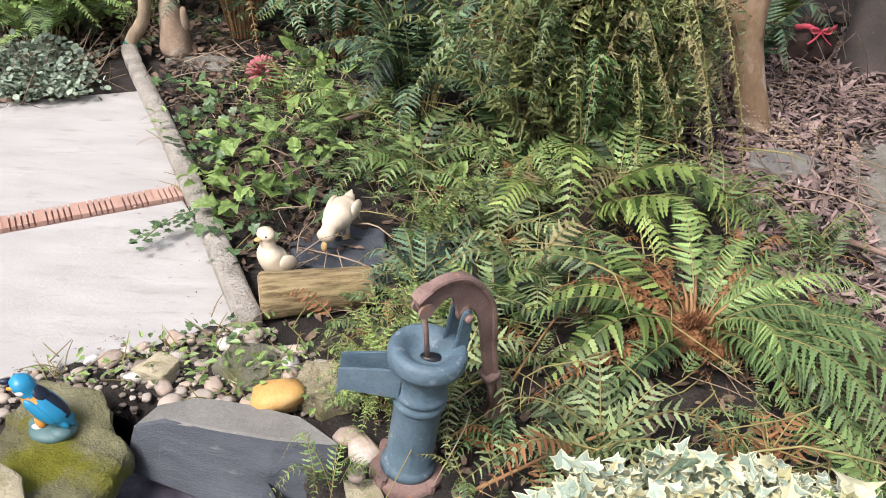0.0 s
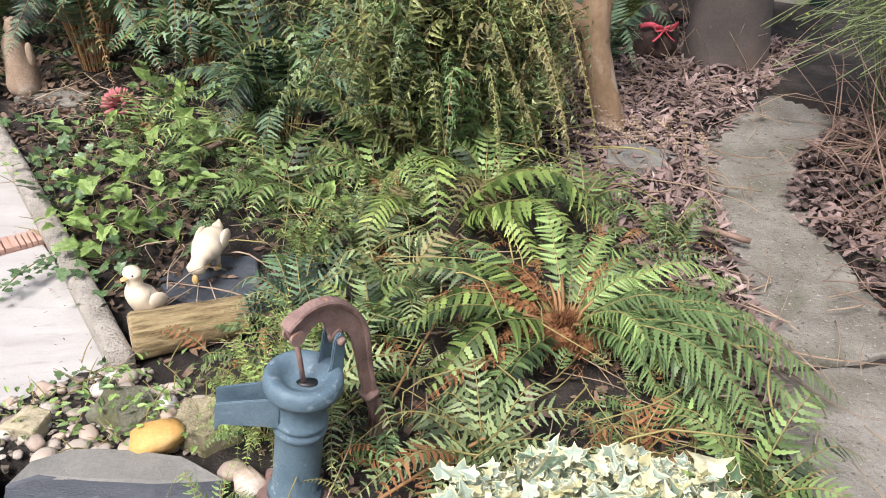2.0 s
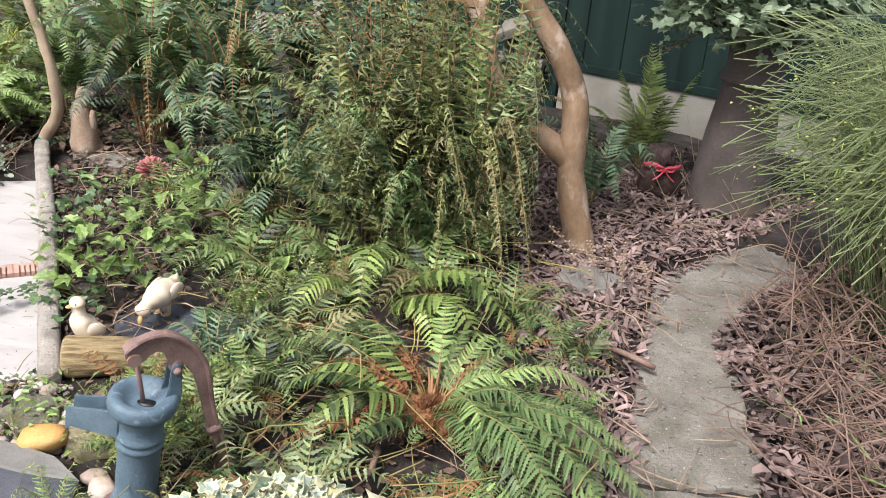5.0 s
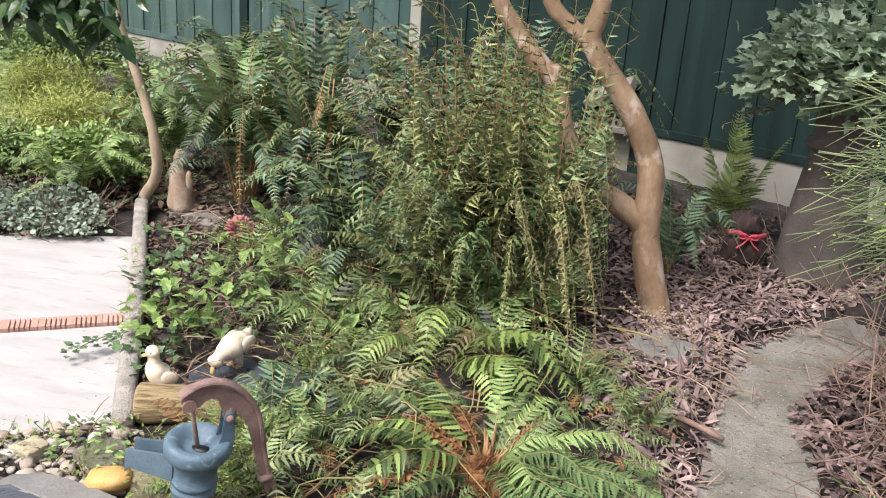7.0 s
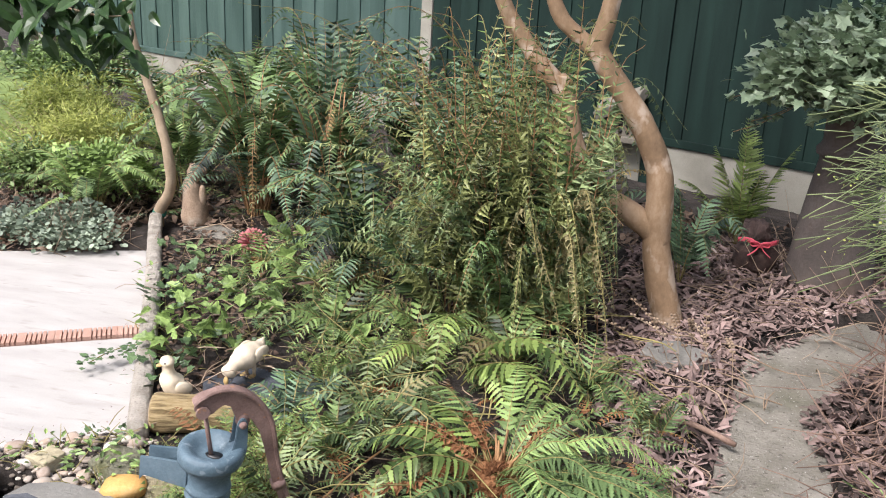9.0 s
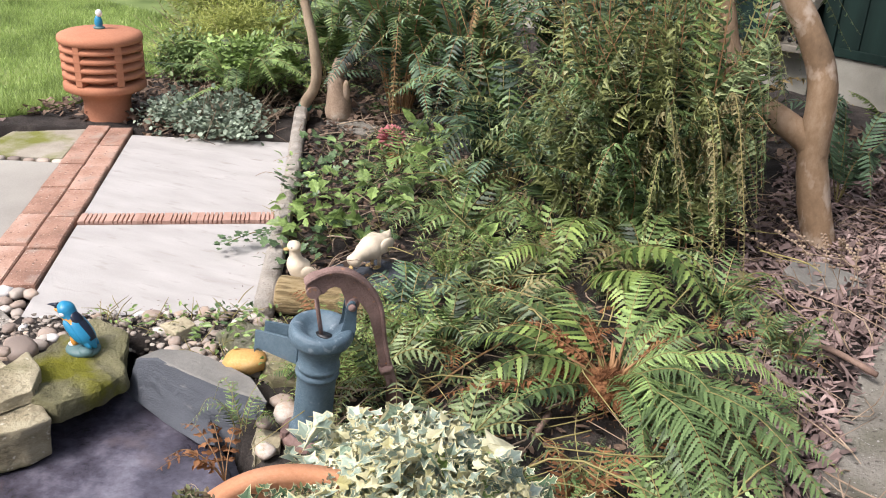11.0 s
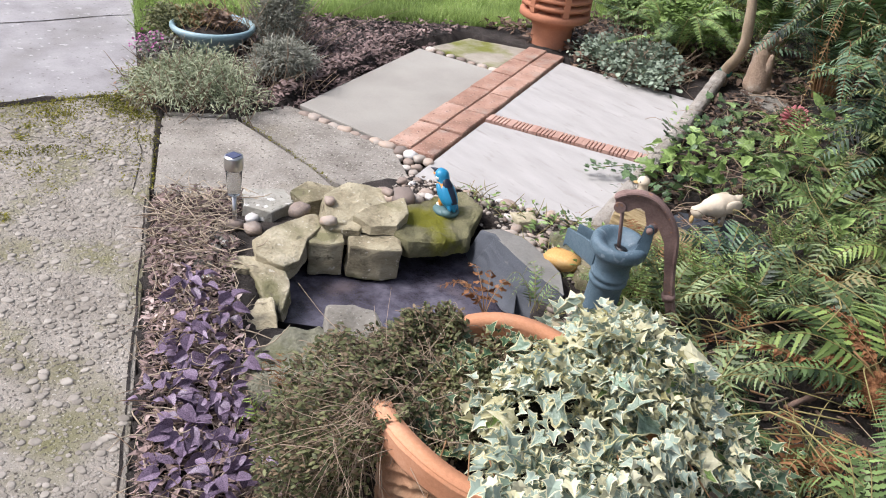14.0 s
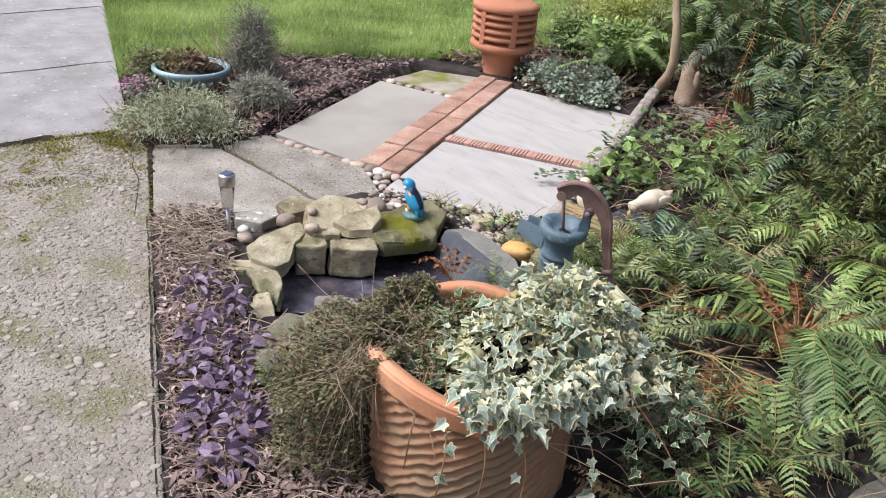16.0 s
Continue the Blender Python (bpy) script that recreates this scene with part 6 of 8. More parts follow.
# bright fern behind it
f2 = empty("fern", pose(0.52, 2.42, 0.0), "bright green fern with arching fronds", "fern", "ferns")
for b, t, r, w in (((0.40, 2.50, 0.06), (0.86, 2.30, 0.12), 0.19, 0.11), ((0.42, 2.46, 0.06), (0.78, 2.20, 0.10), 0.14, 0.10), ((0.36, 2.70, 0.10), (0.35, 2.26, 0.08), 0.19, 0.085), ((0.44, 2.5, 0.06), (0.62, 2.2, 0.08), 0.12, 0.08), ((0.3, 2.6, 0.06), (0.12, 2.28, 0.06), 0.12, 0.07), ((0.42, 2.55, 0.06), (0.90, 2.48, 0.08), 0.16, 0.08)):
    frond(f2, arch(b, t, r), w * 1.15, M_FERN_BRIGHT, pairs=24, lobes=5, droop=0.4, bare=0.1)


def low_fern(x, y, n, length, mat, width, label, rise=0.10, dry=0.09, z=0.03, **kw):
    p = empty("fern", pose(x, y, 0.0), label, "fern", "ferns")
    for k in range(n):
        a = 2 * math.pi * (k + FR.uniform(-0.4, 0.4)) / n
        b = (x + FR.gauss(0, 0.02), y + FR.gauss(0, 0.02), z)
        L = length * FR.uniform(0.7, 1.15)
        t = (x + L * math.cos(a), y + L * math.sin(a), z + FR.uniform(0.0, rise))
        m = mat
        if FR.random() < dry:
            m = FR.choice((M_FERN_STRAW, M_FERN_RUST, M_FERN_CRISP))
        frond(p, arch(b, t, rise * FR.uniform(0.6, 1.5)), width * FR.uniform(0.8, 1.15), m, **kw)
    return p


for args in ((0.24, 2.12, 12, 0.27, M_FERN_CRISP, 0.060, "low yellowish fern lying over its neighbours"), (0.06, 1.72, 12, 0.24, M_FERN_CRISP, 0.055, "low olive fern beside the pump"),
             (-0.02, 2.08, 11, 0.22, M_FERN_BLUE, 0.055, "small bluish fern near the log"), (0.16, 2.40, 12, 0.28, M_FERN_CRISP, 0.06, "low tangled fern in the middle of the bed"),
             (-0.10, 2.72, 12, 0.32, M_FERN, 0.07, "low green fern in the bed"), (0.20, 2.78, 12, 0.32, M_FERN, 0.07, "green low fern under the crisped one"),
             (0.82, 2.58, 11, 0.26, M_FERN_DARK, 0.06, "dark low fern by the bark mulch"), (0.36, 1.50, 13, 0.26, M_FERN_CRISP, 0.055, "low olive fern behind the planter"),
             (0.68, 1.46, 7, 0.17, M_FERN_RUST, 0.04, "low brownish fern near the planter"), (1.02, 2.34, 9, 0.20, M_FERN_DARK, 0.045, "little dark fern at the path edge"),
             (-0.32, 3.12, 11, 0.28, M_FERN, 0.06, "fresh low fern in the bed"), (-0.62, 3.28, 9, 0.26, M_FERN, 0.055, "pale low fern near the flower head"),
             (0.55, 2.70, 12, 0.30, M_FERN, 0.07, "green low fern among the drooping fronds"), (0.90, 1.36, 9, 0.26, M_FERN, 0.06, "green low fern by the flagstones"),
             (0.14, 1.96, 10, 0.22, M_FERN, 0.055, "small green fern by the pump"), (0.92, 1.12, 6, 0.16, M_FERN_DARK, 0.045, "dark sparse fern beside the planter")):
    low_fern(*args, pairs=18, lobes=4, bare=0.12)
# fine feathery plants beside the pump
for x, y in ((-0.07, 1.78), (-0.02, 1.90), (-0.10, 1.68), (-0.04, 1.64), (0.10, 2.52), (-0.02, 2.36), (0.28, 2.58)):
    low_fern(x, y, 18, 0.16, M_LEAF, 0.020, "fine feathery green plant in the bed", 0.10, 0.04, pairs=24, lobes=2, bare=0.05, thick=0.0010, slim=0.22)

# mixed undergrowth of small fronds
def undergrowth(n, poly, length, mats, seed, label, z=(0.02, 0.08), width=(0.02, 0.04)):
    rnd = random.Random(seed)
    x0, x1 = min(p[0] for p in poly), max(p[0] for p in poly)
    y0, y1 = min(p[1] for p in poly), max(p[1] for p in poly)
    verts, faces, idx = [], [], []
    k = 0
    while k < n:
        x, y = rnd.uniform(x0, x1), rnd.uniform(y0, y1)
        if not inside(x, y, poly):
            continue
        if math.hypot(x - 0.50, y - 1.66) < 0.10:
            continue
        k += 1
        a, L = rnd.uniform(0, 6.28), rnd.uniform(*length)
        b = Vector((x, y, rnd.uniform(*z)))
        t = b + Vector((math.cos(a) * L, math.sin(a) * L, rnd.uniform(-0.02, 0.05)))
        me = frond_mesh(arch(b, t, rnd.uniform(0.0, 0.05)), rnd.uniform(*width), mats[0], M_STEM, pairs=12, lobes=2, crisp=0.25, seed=seed * 1000 + k, bare=0.1, thick=0.001, slim=0.2, rings=6)
        o = len(verts)
        verts += [v.co.copy() for v in me.vertices]
        faces += [tuple(o + q for q in f.vertices) for f in me.polygons]
        idx += [len(mats) if f.material_index else k % len(mats) for f in me.polygons]
        bpy.data.meshes.remove(me)
    link("undergrowth", mesh_from("undergrowth", verts, faces, [*mats, M_STEM], idx, False), None, label, "undergrowth", "", "stuff")


undergrowth(340, [(-0.14, 1.62), (-0.32, 1.98), (-0.1, 2.15), (0.1, 2.75), (0.95, 2.6), (1.12, 2.1), (0.98, 1.5), (0.7, 1.25), (0.2, 1.35), (0.06, 1.55)], (0.08, 0.20), [M_FERN_DARK, M_FERN_LUSH, M_LEAF_DARK, M_FERN_RUST, M_FERN_CRISP, M_FERN_DARK], 3, "tangled undergrowth of small green and tan fronds")
undergrowth(170, [(-0.3, 2.5), (-0.75, 3.1), (-0.8, 3.6), (0.0, 3.2), (0.1, 2.6)], (0.08, 0.18), [M_FERN_LUSH, M_FERN_DARK, M_LEAF_DARK], 4, "low green undergrowth in the back of the bed")
undergrowth(60, [(0.66, 1.0), (0.6, 1.3), (0.98, 1.6), (1.0, 1.0), (0.85, 0.8)], (0.06, 0.15), [M_FERN_CRISP, M_FERN_DARK, M_FERN_DRY], 5, "sparse tan and green undergrowth beside the planter")
undergrowth(110, [(-0.18, 1.70), (-0.14, 1.90), (0.04, 1.95), (0.06, 1.62), (-0.10, 1.6)], (0.06, 0.14), [M_LEAF, M_FERN, M_LEAF], 6, "fine feathery undergrowth between log and pump", width=(0.01, 0.02))

undergrowth(300, [(-1.25, 3.80), (-2.0, 3.9), (-2.4, 4.6), (-1.5, 5.3), (0.2, 4.9), (0.4, 4.2), (-0.3, 3.6)], (0.16, 0.38), [M_FERN_DARK, M_FERN_BLUE, M_FERN, M_FERN_DARK], 9, "low dark fronds under the tall ferns", (0.03, 0.28), (0.03, 0.06))
undergrowth(130, [(0.08, 1.22), (0.10, 1.55), (0.40, 1.62), (0.85, 1.52), (0.86, 1.14), (0.6, 1.12), (0.35, 1.12)], (0.07, 0.17), [M_FERN_DARK, M_LEAF_MID, M_FERN_LUSH, M_FERN_SAGE, M_LEAF_DARK], 7, "tangled small fronds between planter and fern", width=(0.015, 0.032))

# tall crisped fern in the middle
f3 = empty("fern", pose(0.45, 2.98, 0.0), "tall dull green crisped fern with drooping tan-stemmed fronds", "fern", "ferns")
for k in range(165):
    ladder = k % 5 < 2
    x0 = 0.46 + FR.gauss(0, 0.13)
    b = Vector((x0, 3.06 + FR.gauss(0, 0.07), 0.03))
    a = FR.uniform(-3.1, 3.1) if ladder else FR.uniform(-3.5, 0.4)
    reach = FR.uniform(0.10, 0.38) if ladder else FR.uniform(0.18, 0.52)
    h = FR.uniform(0.75, 1.32) if ladder else FR.uniform(0.35, 0.95)
    ca, sa = math.cos(a) * 1.1, math.sin(a) * 0.9
    tipz = h * (FR.uniform(0.85, 1.05) if ladder else FR.uniform(0.35, 1.0))
    t = Vector((b.x + reach * ca, b.y + reach * sa, max(0.08, tipz)))
    m = Vector((b.x + reach * 0.30 * ca, b.y + reach * 0.30 * sa, h * 0.55))
    m2 = Vector((b.x + reach * 0.66 * ca, b.y + reach * 0.66 * sa, max(tipz * 0.9, h * 0.92)))
    sway = Vector((1, 0.3, 0)) * max(-0.36, min(0.24, FR.gauss(0.0, 0.18)))
    m2, t = m2 + sway * 0.7, t + sway * 1.3
    m2.x, t.x = min(m2.x, 0.80), min(t.x, 0.88)
    u = FR.random()
    if ladder:
        leaf = M_FERN_DARK if u < 0.4 else M_FERN_SAGE if u < 0.8 else M_FERN
        frond(f3, [b, m, m2, t], FR.uniform(0.065, 0.095), leaf, M_STEM_BROWN if u < 0.5 else M_STEM, pairs=28, lobes=4, crisp=0.12, bare=0.16, thick=0.0030, droop=0.5, slim=0.15, wild=0.2)
    else:
        leaf = M_FERN_STRAW if u < 0.06 else M_FERN_SAGE if u < 0.55 else M_FERN_CRISP if u < 0.85 else M_FERN_DARK
        frond(f3, [b, m, m2, t], FR.uniform(0.055, 0.085), leaf, M_STEM_BROWN if FR.random() < 0.22 else M_STEM if FR.random() < 0.2 else leaf, pairs=40, lobes=4, crisp=0.45, bare=0.10, thick=0.0024, droop=0.8, slim=0.20, wild=0.6)
# fronds hanging to the ground in front, some of them straw-coloured
for k in range(7):
    x = FR.uniform(0.40, 0.66)
    b = Vector((x, 2.98, 0.1))
    t = Vector((x + FR.uniform(0.02, 0.42), FR.uniform(2.46, 2.78) + 0.25 * max(0.0, x - 0.6), FR.uniform(0.03, 0.14)))
    h = FR.uniform(0.22, 0.62)
    m, m2 = b.lerp(t, 0.30) + Vector((0, -0.05, h)), b.lerp(t, 0.72) + Vector((0, -0.06, h * 0.60))
    frond(f3, [b, m, m2, t], FR.uniform(0.028, 0.040), M_FERN_STRAW if k % 2 else M_FERN_SAGE, M_STEM, pairs=60, lobes=3, crisp=0.75, bare=0.2, thick=0.0026, droop=1.2, slim=0.30, wild=0.8)
low_fern(-0.16, 1.41, 9, 0.11, M_FERN, 0.022, "small feathery weed growing over the slate", 0.07, 0.0, pairs=14, lobes=2, bare=0.1, thick=0.001)


def tall_fern(x, y, n, reach, height, mat, width, label, stem=None, mix=None, **kw):
    p = empty("fern", pose(x, y, 0.0), label, "fern", "ferns")
    for k in range(n):
        a = 2 * math.pi * (k + FR.uniform(-0.5, 0.5)) / n
        b = Vector((x + 0.05 * math.cos(a), y + 0.05 * math.sin(a), 0.05))
        r = FR.uniform(*reach)
        h = FR.uniform(*height)
        t = Vector((b.x + r * math.cos(a), b.y + r * math.sin(a), h * FR.uniform(0.45, 1.0)))
        m = b.lerp(t, 0.5)
        m.z = h * 0.92
        frond(p, [b, b.lerp(t, 0.18) + Vector((0, 0, h * 0.5)), m, t], width * FR.uniform(0.8, 1.15), FR.choice(mix) if mix and FR.random() < 0.3 else mat, stem, **kw)


tall_fern(-0.13, 3.22, 34, (0.28, 0.50), (0.25, 0.60), M_FERN_BLUE, 0.095, "blue-green fern with broad overlapping fronds", None, [M_FERN_DARK], pairs=22, lobes=4, droop=0.35)
tall_fern(-0.98, 4.05, 40, (0.35, 0.75), (0.45, 0.95), M_FERN_DARK, 0.10, "large dark fern with brown stalks behind the statue", M_STEM_BROWN, [M_FERN_BLUE], pairs=34, lobes=4, slim=0.2, bare=0.28, thick=0.004)
tall_fern(-0.50, 3.85, 34, (0.25, 0.55), (0.40, 0.85), M_FERN_DARK, 0.09, "dark fern in the back of the bed", M_STEM_BROWN, [M_FERN_BLUE], pairs=34, lobes=4, slim=0.2, thick=0.0035)
tall_fern(0.12, 3.85, 40, (0.25, 0.60), (0.65, 1.15), M_FERN_BLUE, 0.085, "tall dull fern by the fence", M_STEM_BROWN, [M_FERN_CRISP], pairs=26, lobes=3, crisp=0.35, thick=0.003, slim=0.2)
tall_fern(-0.35, 4.75, 26, (0.3, 0.6), (0.6, 1.0), M_FERN_DARK, 0.09, "fern against the fence foot", M_STEM_BROWN, [M_FERN_BLUE], pairs=22, lobes=4)
tall_fern(0.62, 3.75, 30, (0.2, 0.5), (0.5, 1.05), M_FERN_CRISP, 0.07, "crisped fern behind the tree limbs", None, [M_FERN_DRY, M_FERN_BLUE], pairs=26, lobes=4, crisp=0.6, slim=0.24)
tall_fern(-1.55, 4.35, 26, (0.3, 0.65), (0.35, 0.75), M_FERN, 0.09, "arching green fern beside the yellow shrub", None, [M_FERN_DARK], pairs=34, lobes=4, slim=0.2)
tall_fern(-1.75, 3.75, 20, (0.25, 0.5), (0.2, 0.4), M_FERN, 0.07, "low arching fern over the silver shrub", None, [M_FERN_DARK], pairs=34, lobes=4, slim=0.2)

tall_fern(-1.25, 4.75, 30, (0.3, 0.65), (0.55, 1.0), M_FERN_DARK, 0.10, "tall dark fern near the fence", M_STEM_BROWN, [M_FERN_BLUE, M_FERN], pairs=34, lobes=4, slim=0.2)
tall_fern(0.35, 4.55, 26, (0.3, 0.6), (0.7, 1.2), M_FERN_DARK, 0.10, "tall fern against the dark fence", M_STEM_BROWN, [M_FERN_BLUE], pairs=34, lobes=4, slim=0.2)
tall_fern(-0.75, 4.45, 24, (0.3, 0.55), (0.7, 1.15), M_FERN_BLUE, 0.10, "tall bluish fern at the back", M_STEM_BROWN, [M_FERN_DARK], pairs=34, lobes=4, slim=0.2)
tall_fern(-2.0, 4.95, 24, (0.3, 0.6), (0.4, 0.75), M_FERN, 0.09, "green fern behind the yellow shrub", None, [M_LEAF_YELLOW], pairs=22, lobes=4)

# dead hanging fronds
f9 = empty("fern", pose(-0.7, 3.6, 0.0), "withered brown fronds leaning down to the flower head", "fern", "ferns")
for b, t, r in (((-0.98, 4.02, 0.62), (-0.76, 3.48, 0.12), 0.03), ((-0.45, 3.85, 0.75), (-0.40, 3.62, 0.25), 0.05), ((-0.50, 3.9, 0.8), (-0.52, 3.66, 0.3), 0.03)):
    frond(f9, arch(b, t, r), 0.045, M_FERN_DRY, M_STEM_BROWN, pairs=26, lobes=4, crisp=0.7, slim=0.2, thick=0.004)

# fern below the fence
f6 = empty("fern", pose(1.45, 4.45, 0.0), "upright green fern beside the wicker basket", "fern", "ferns")
for tip in ((1.42, 4.45, 0.70), (1.68, 4.42, 0.60), (1.28, 4.4, 0.56), (1.12, 4.3, 0.40), (1.52, 4.30, 0.48), (1.5, 4.7, 0.6), (1.35, 4.25, 0.36)):
    b = Vector((1.45, 4.42, 0.05))
    t = Vector(tip)
    frond(f6, [b, b.lerp(t, 0.35) + Vector((0, 0, 0.06)), b.lerp(t, 0.7) + Vector((0, 0, 0.06)), t], 0.125, M_FERN_BRIGHT, pairs=30, lobes=5, droop=0.4)
f7 = empty("fern", pose(1.15, 3.75, 0.0), "bluish fern behind the tree trunk", "fern", "ferns")
for tip, r in (((0.82, 3.62, 0.42), 0.2), ((1.40, 3.55, 0.32), 0.2), ((1.05, 3.55, 0.48), 0.2), ((1.32, 3.72, 0.26), 0.15), ((1.25, 3.50, 0.18), 0.2), ((1.0, 3.9, 0.5), 0.15), ((1.3, 3.95, 0.4), 0.15)):
    frond(f7, arch((1.15, 3.72, 0.05), tip, r), 0.105, M_FERN_BLUE, pairs=24, lobes=5, droop=0.4)


# ---- leafy plants ----
def leaf_outline(kind):
    if kind == "ivy":
        half = [(0.09, -0.02), (0.24, -0.08), (0.34, 0.06), (0.31, 0.20), (0.52, 0.42), (0.36, 0.46), (0.22, 0.54), (0.15, 0.72)]
        return [(0, 0.06), *half, (0, 1.0), *[(-x, y) for x, y in reversed(half)]]
    if kind == "ivy_round":
        half = [(0.10, 0.02), (0.30, -0.03), (0.48, 0.12), (0.36, 0.30), (0.44, 0.46), (0.36, 0.60), (0.20, 0.64), (0.07, 0.88)]
        return [(0, 0.06), *half, (0, 1.0), *[(-x, y) for x, y in reversed(half)]]
    if kind == "holly":
        return [(0, 0), (0.14, 0.12), (0.30, 0.2), (0.22, 0.36), (0.34, 0.52), (0.2, 0.66), (0.2, 0.8), (0, 1.0), (-0.2, 0.8), (-0.2, 0.66), (-0.34, 0.52), (-0.22, 0.36), (-0.30, 0.2), (-0.14, 0.12)]
    if kind == "ovate":
        return [(0, 0), (0.18, 0.08), (0.34, 0.28), (0.36, 0.5), (0.26, 0.78), (0, 1.0), (-0.26, 0.78), (-0.36, 0.5), (-0.34, 0.28), (-0.18, 0.08)]
    if kind == "round":
        return [(0, 0), (0.3, 0.1), (0.48, 0.4), (0.42, 0.75), (0.2, 0.96), (0, 1.0), (-0.2, 0.96), (-0.42, 0.75), (-0.48, 0.4), (-0.3, 0.1)]
    if kind == "needle":
        return [(0, 0), (0.07, 0.3), (0.06, 0.7), (0, 1.0), (-0.06, 0.7), (-0.07, 0.3)]
    return [(0, 0), (0.16, 0.16), (0.24, 0.42), (0.17, 0.72), (0, 1.0), (-0.17, 0.72), (-0.24, 0.42), (-0.16, 0.16)]


def leaf_data(kind, cup=0.12, bend=0.25, border=0.0, seed=0):
    """A leaf of unit length along y, with a folded midrib; with a border of its own material where border is set."""
    o = leaf_outline(kind)
    rnd = random.Random(seed)
    def up(x, y):
        return cup * abs(x) * 1.2 - bend * y * y * 0.6 + 0.03 * math.sin(9 * x + seed) + 0.02 * math.sin(7 * y + 2 * seed)
    verts, faces, idx = [], [], []
    n = len(o)
    cx, cy = 0.0, 0.42
    if border:
        ring0 = [(x, y) for x, y in o]
        ring1 = []
        for i in range(n):
            a, b, c = Vector(o[i - 1]), Vector(o[i]), Vector(o[(i + 1) % n])
            e, f = (b - a).normalized(), (c - b).normalized()
            inward = Vector((-e.y - f.y, e.x + f.x))
            inward = inward / max(0.5, inward.length_squared / 2)
            q = b + inward * border * rnd.uniform(0.3, 1.5) * 0.42
            ring1.append((q.x, q.y))
        verts = [(x, y, up(x, y)) for x, y in ring0] + [(x, y, up(x, y)) for x, y in ring1] + [(cx, cy, up(cx, cy))]
        for i in range(n):
            j = (i + 1) % n
            faces.append((i, j, n + j, n + i))
            idx.append(1)
            faces.append((n + i, n + j, 2 * n))
            idx.append(0)
    else:
        verts = [(x, y, up(x, y)) for x, y in o] + [(cx, cy, up(cx, cy))]
        for i in range(n):
            faces.append((i, (i + 1) % n, n))
            idx.append(0)
    return verts, faces, idx


def leaf_mesh(kind, mats, **kw):
    v, f, i = leaf_data(kind, **kw)
    return mesh_from("leaf", v, f, mats, i, False)


def leaf_pose(p, d, n, size):
    """A leaf at p that points along d, its face towards n."""
    d = Vector(d).normalized()
    n = Vector(n)
    n = (n - d * n.dot(d))
    n = n.normalized() if n.length > 1e-4 else d.orthogonal().normalized()
    x = d.cross(n).normalized()
    m = Matrix((x, d, n)).transposed().to_4x4()
    return Matrix.Translation(p) @ m @ Matrix.Diagonal((size, size, size, 1))


def leaf_cloud(name, parent, n, where, kind, mats, size, rnd, label="", **kw):
    """Many small leaves in one mesh; where(rnd) gives a place and a way out."""
    shapes = [leaf_data(kind, seed=s, **kw) for s in range(4)]
    verts, faces, idx = [], [], []
    for _ in range(n):
        p, out = where(rnd)
        d = (Vector(out) + Vector((rnd.gauss(0, 0.7), rnd.gauss(0, 0.7), rnd.gauss(0, 0.5))))
        m = leaf_pose(p, d, Vector((rnd.gauss(0, 0.5), rnd.gauss(0, 0.5), 1)), rnd.uniform(*size))
        v, f, i = shapes[rnd.randrange(4)]
        b = len(verts)
        verts += [m @ Vector(q) for q in v]
        faces += [tuple(b + k for k in q) for q in f]
        idx += i
    return link(name, mesh_from(name, verts, faces, mats, idx, False), parent, label, kind="stuff")


def shell(c, r, low=-0.2, inner=0.55):
    """Places in the outer part of an egg-shaped mound."""
    c = Vector(c)
    def where(rnd):
        while True:
            d = Vector((rnd.gauss(0, 1), rnd.gauss(0, 1), rnd.gauss(0, 1))).normalized()
            if d.z > low:
                break
        q = rnd.uniform(inner, 1.0) * (0.85 + 0.3 * noise.noise(d * 2.2 + c * 3))
        return c + Vector((d.x * r[0], d.y * r[1], d.z * r[2])) * q, Vector((d.x, d.y, d.z * 0.6))
    return where


def twigs(name, parent, n, root, spread, length, mat, rnd, radius=0.0016, bend=0.3, up=1.0, label="", start=0.02):
    """Thin bent stems in one mesh."""
    verts, faces = [], []
    for _ in range(n):
        a = rnd.uniform(0, 6.28)
        b = Vector(root) + Vector((rnd.gauss(0, 1) * spread[0], rnd.gauss(0, 1) * spread[1], start * rnd.random()))
        d = Vector((math.cos(a), math.sin(a), up * rnd.uniform(0.3, 1.3))).normalized()
        L = rnd.uniform(*length)
        e = Vector((rnd.gauss(0, bend), rnd.gauss(0, bend), rnd.gauss(-bend * 0.6, bend))) * L
        path = [b, b + d * L * 0.5 + e * 0.15, b + d * L + e * 0.6]
        v, f = tube_data(bez(path, 5), [radius, radius * 0.95, radius * 0.9, radius * 0.8, radius * 0.7, radius * 0.4], 4)
        o = len(verts)
        verts += v
        faces += [tuple(o + k for k in q) for q in f]
    return link(name, mesh_from(name, verts, faces, [mat]), parent, label, kind="stuff")


PR_ = random.Random(77)

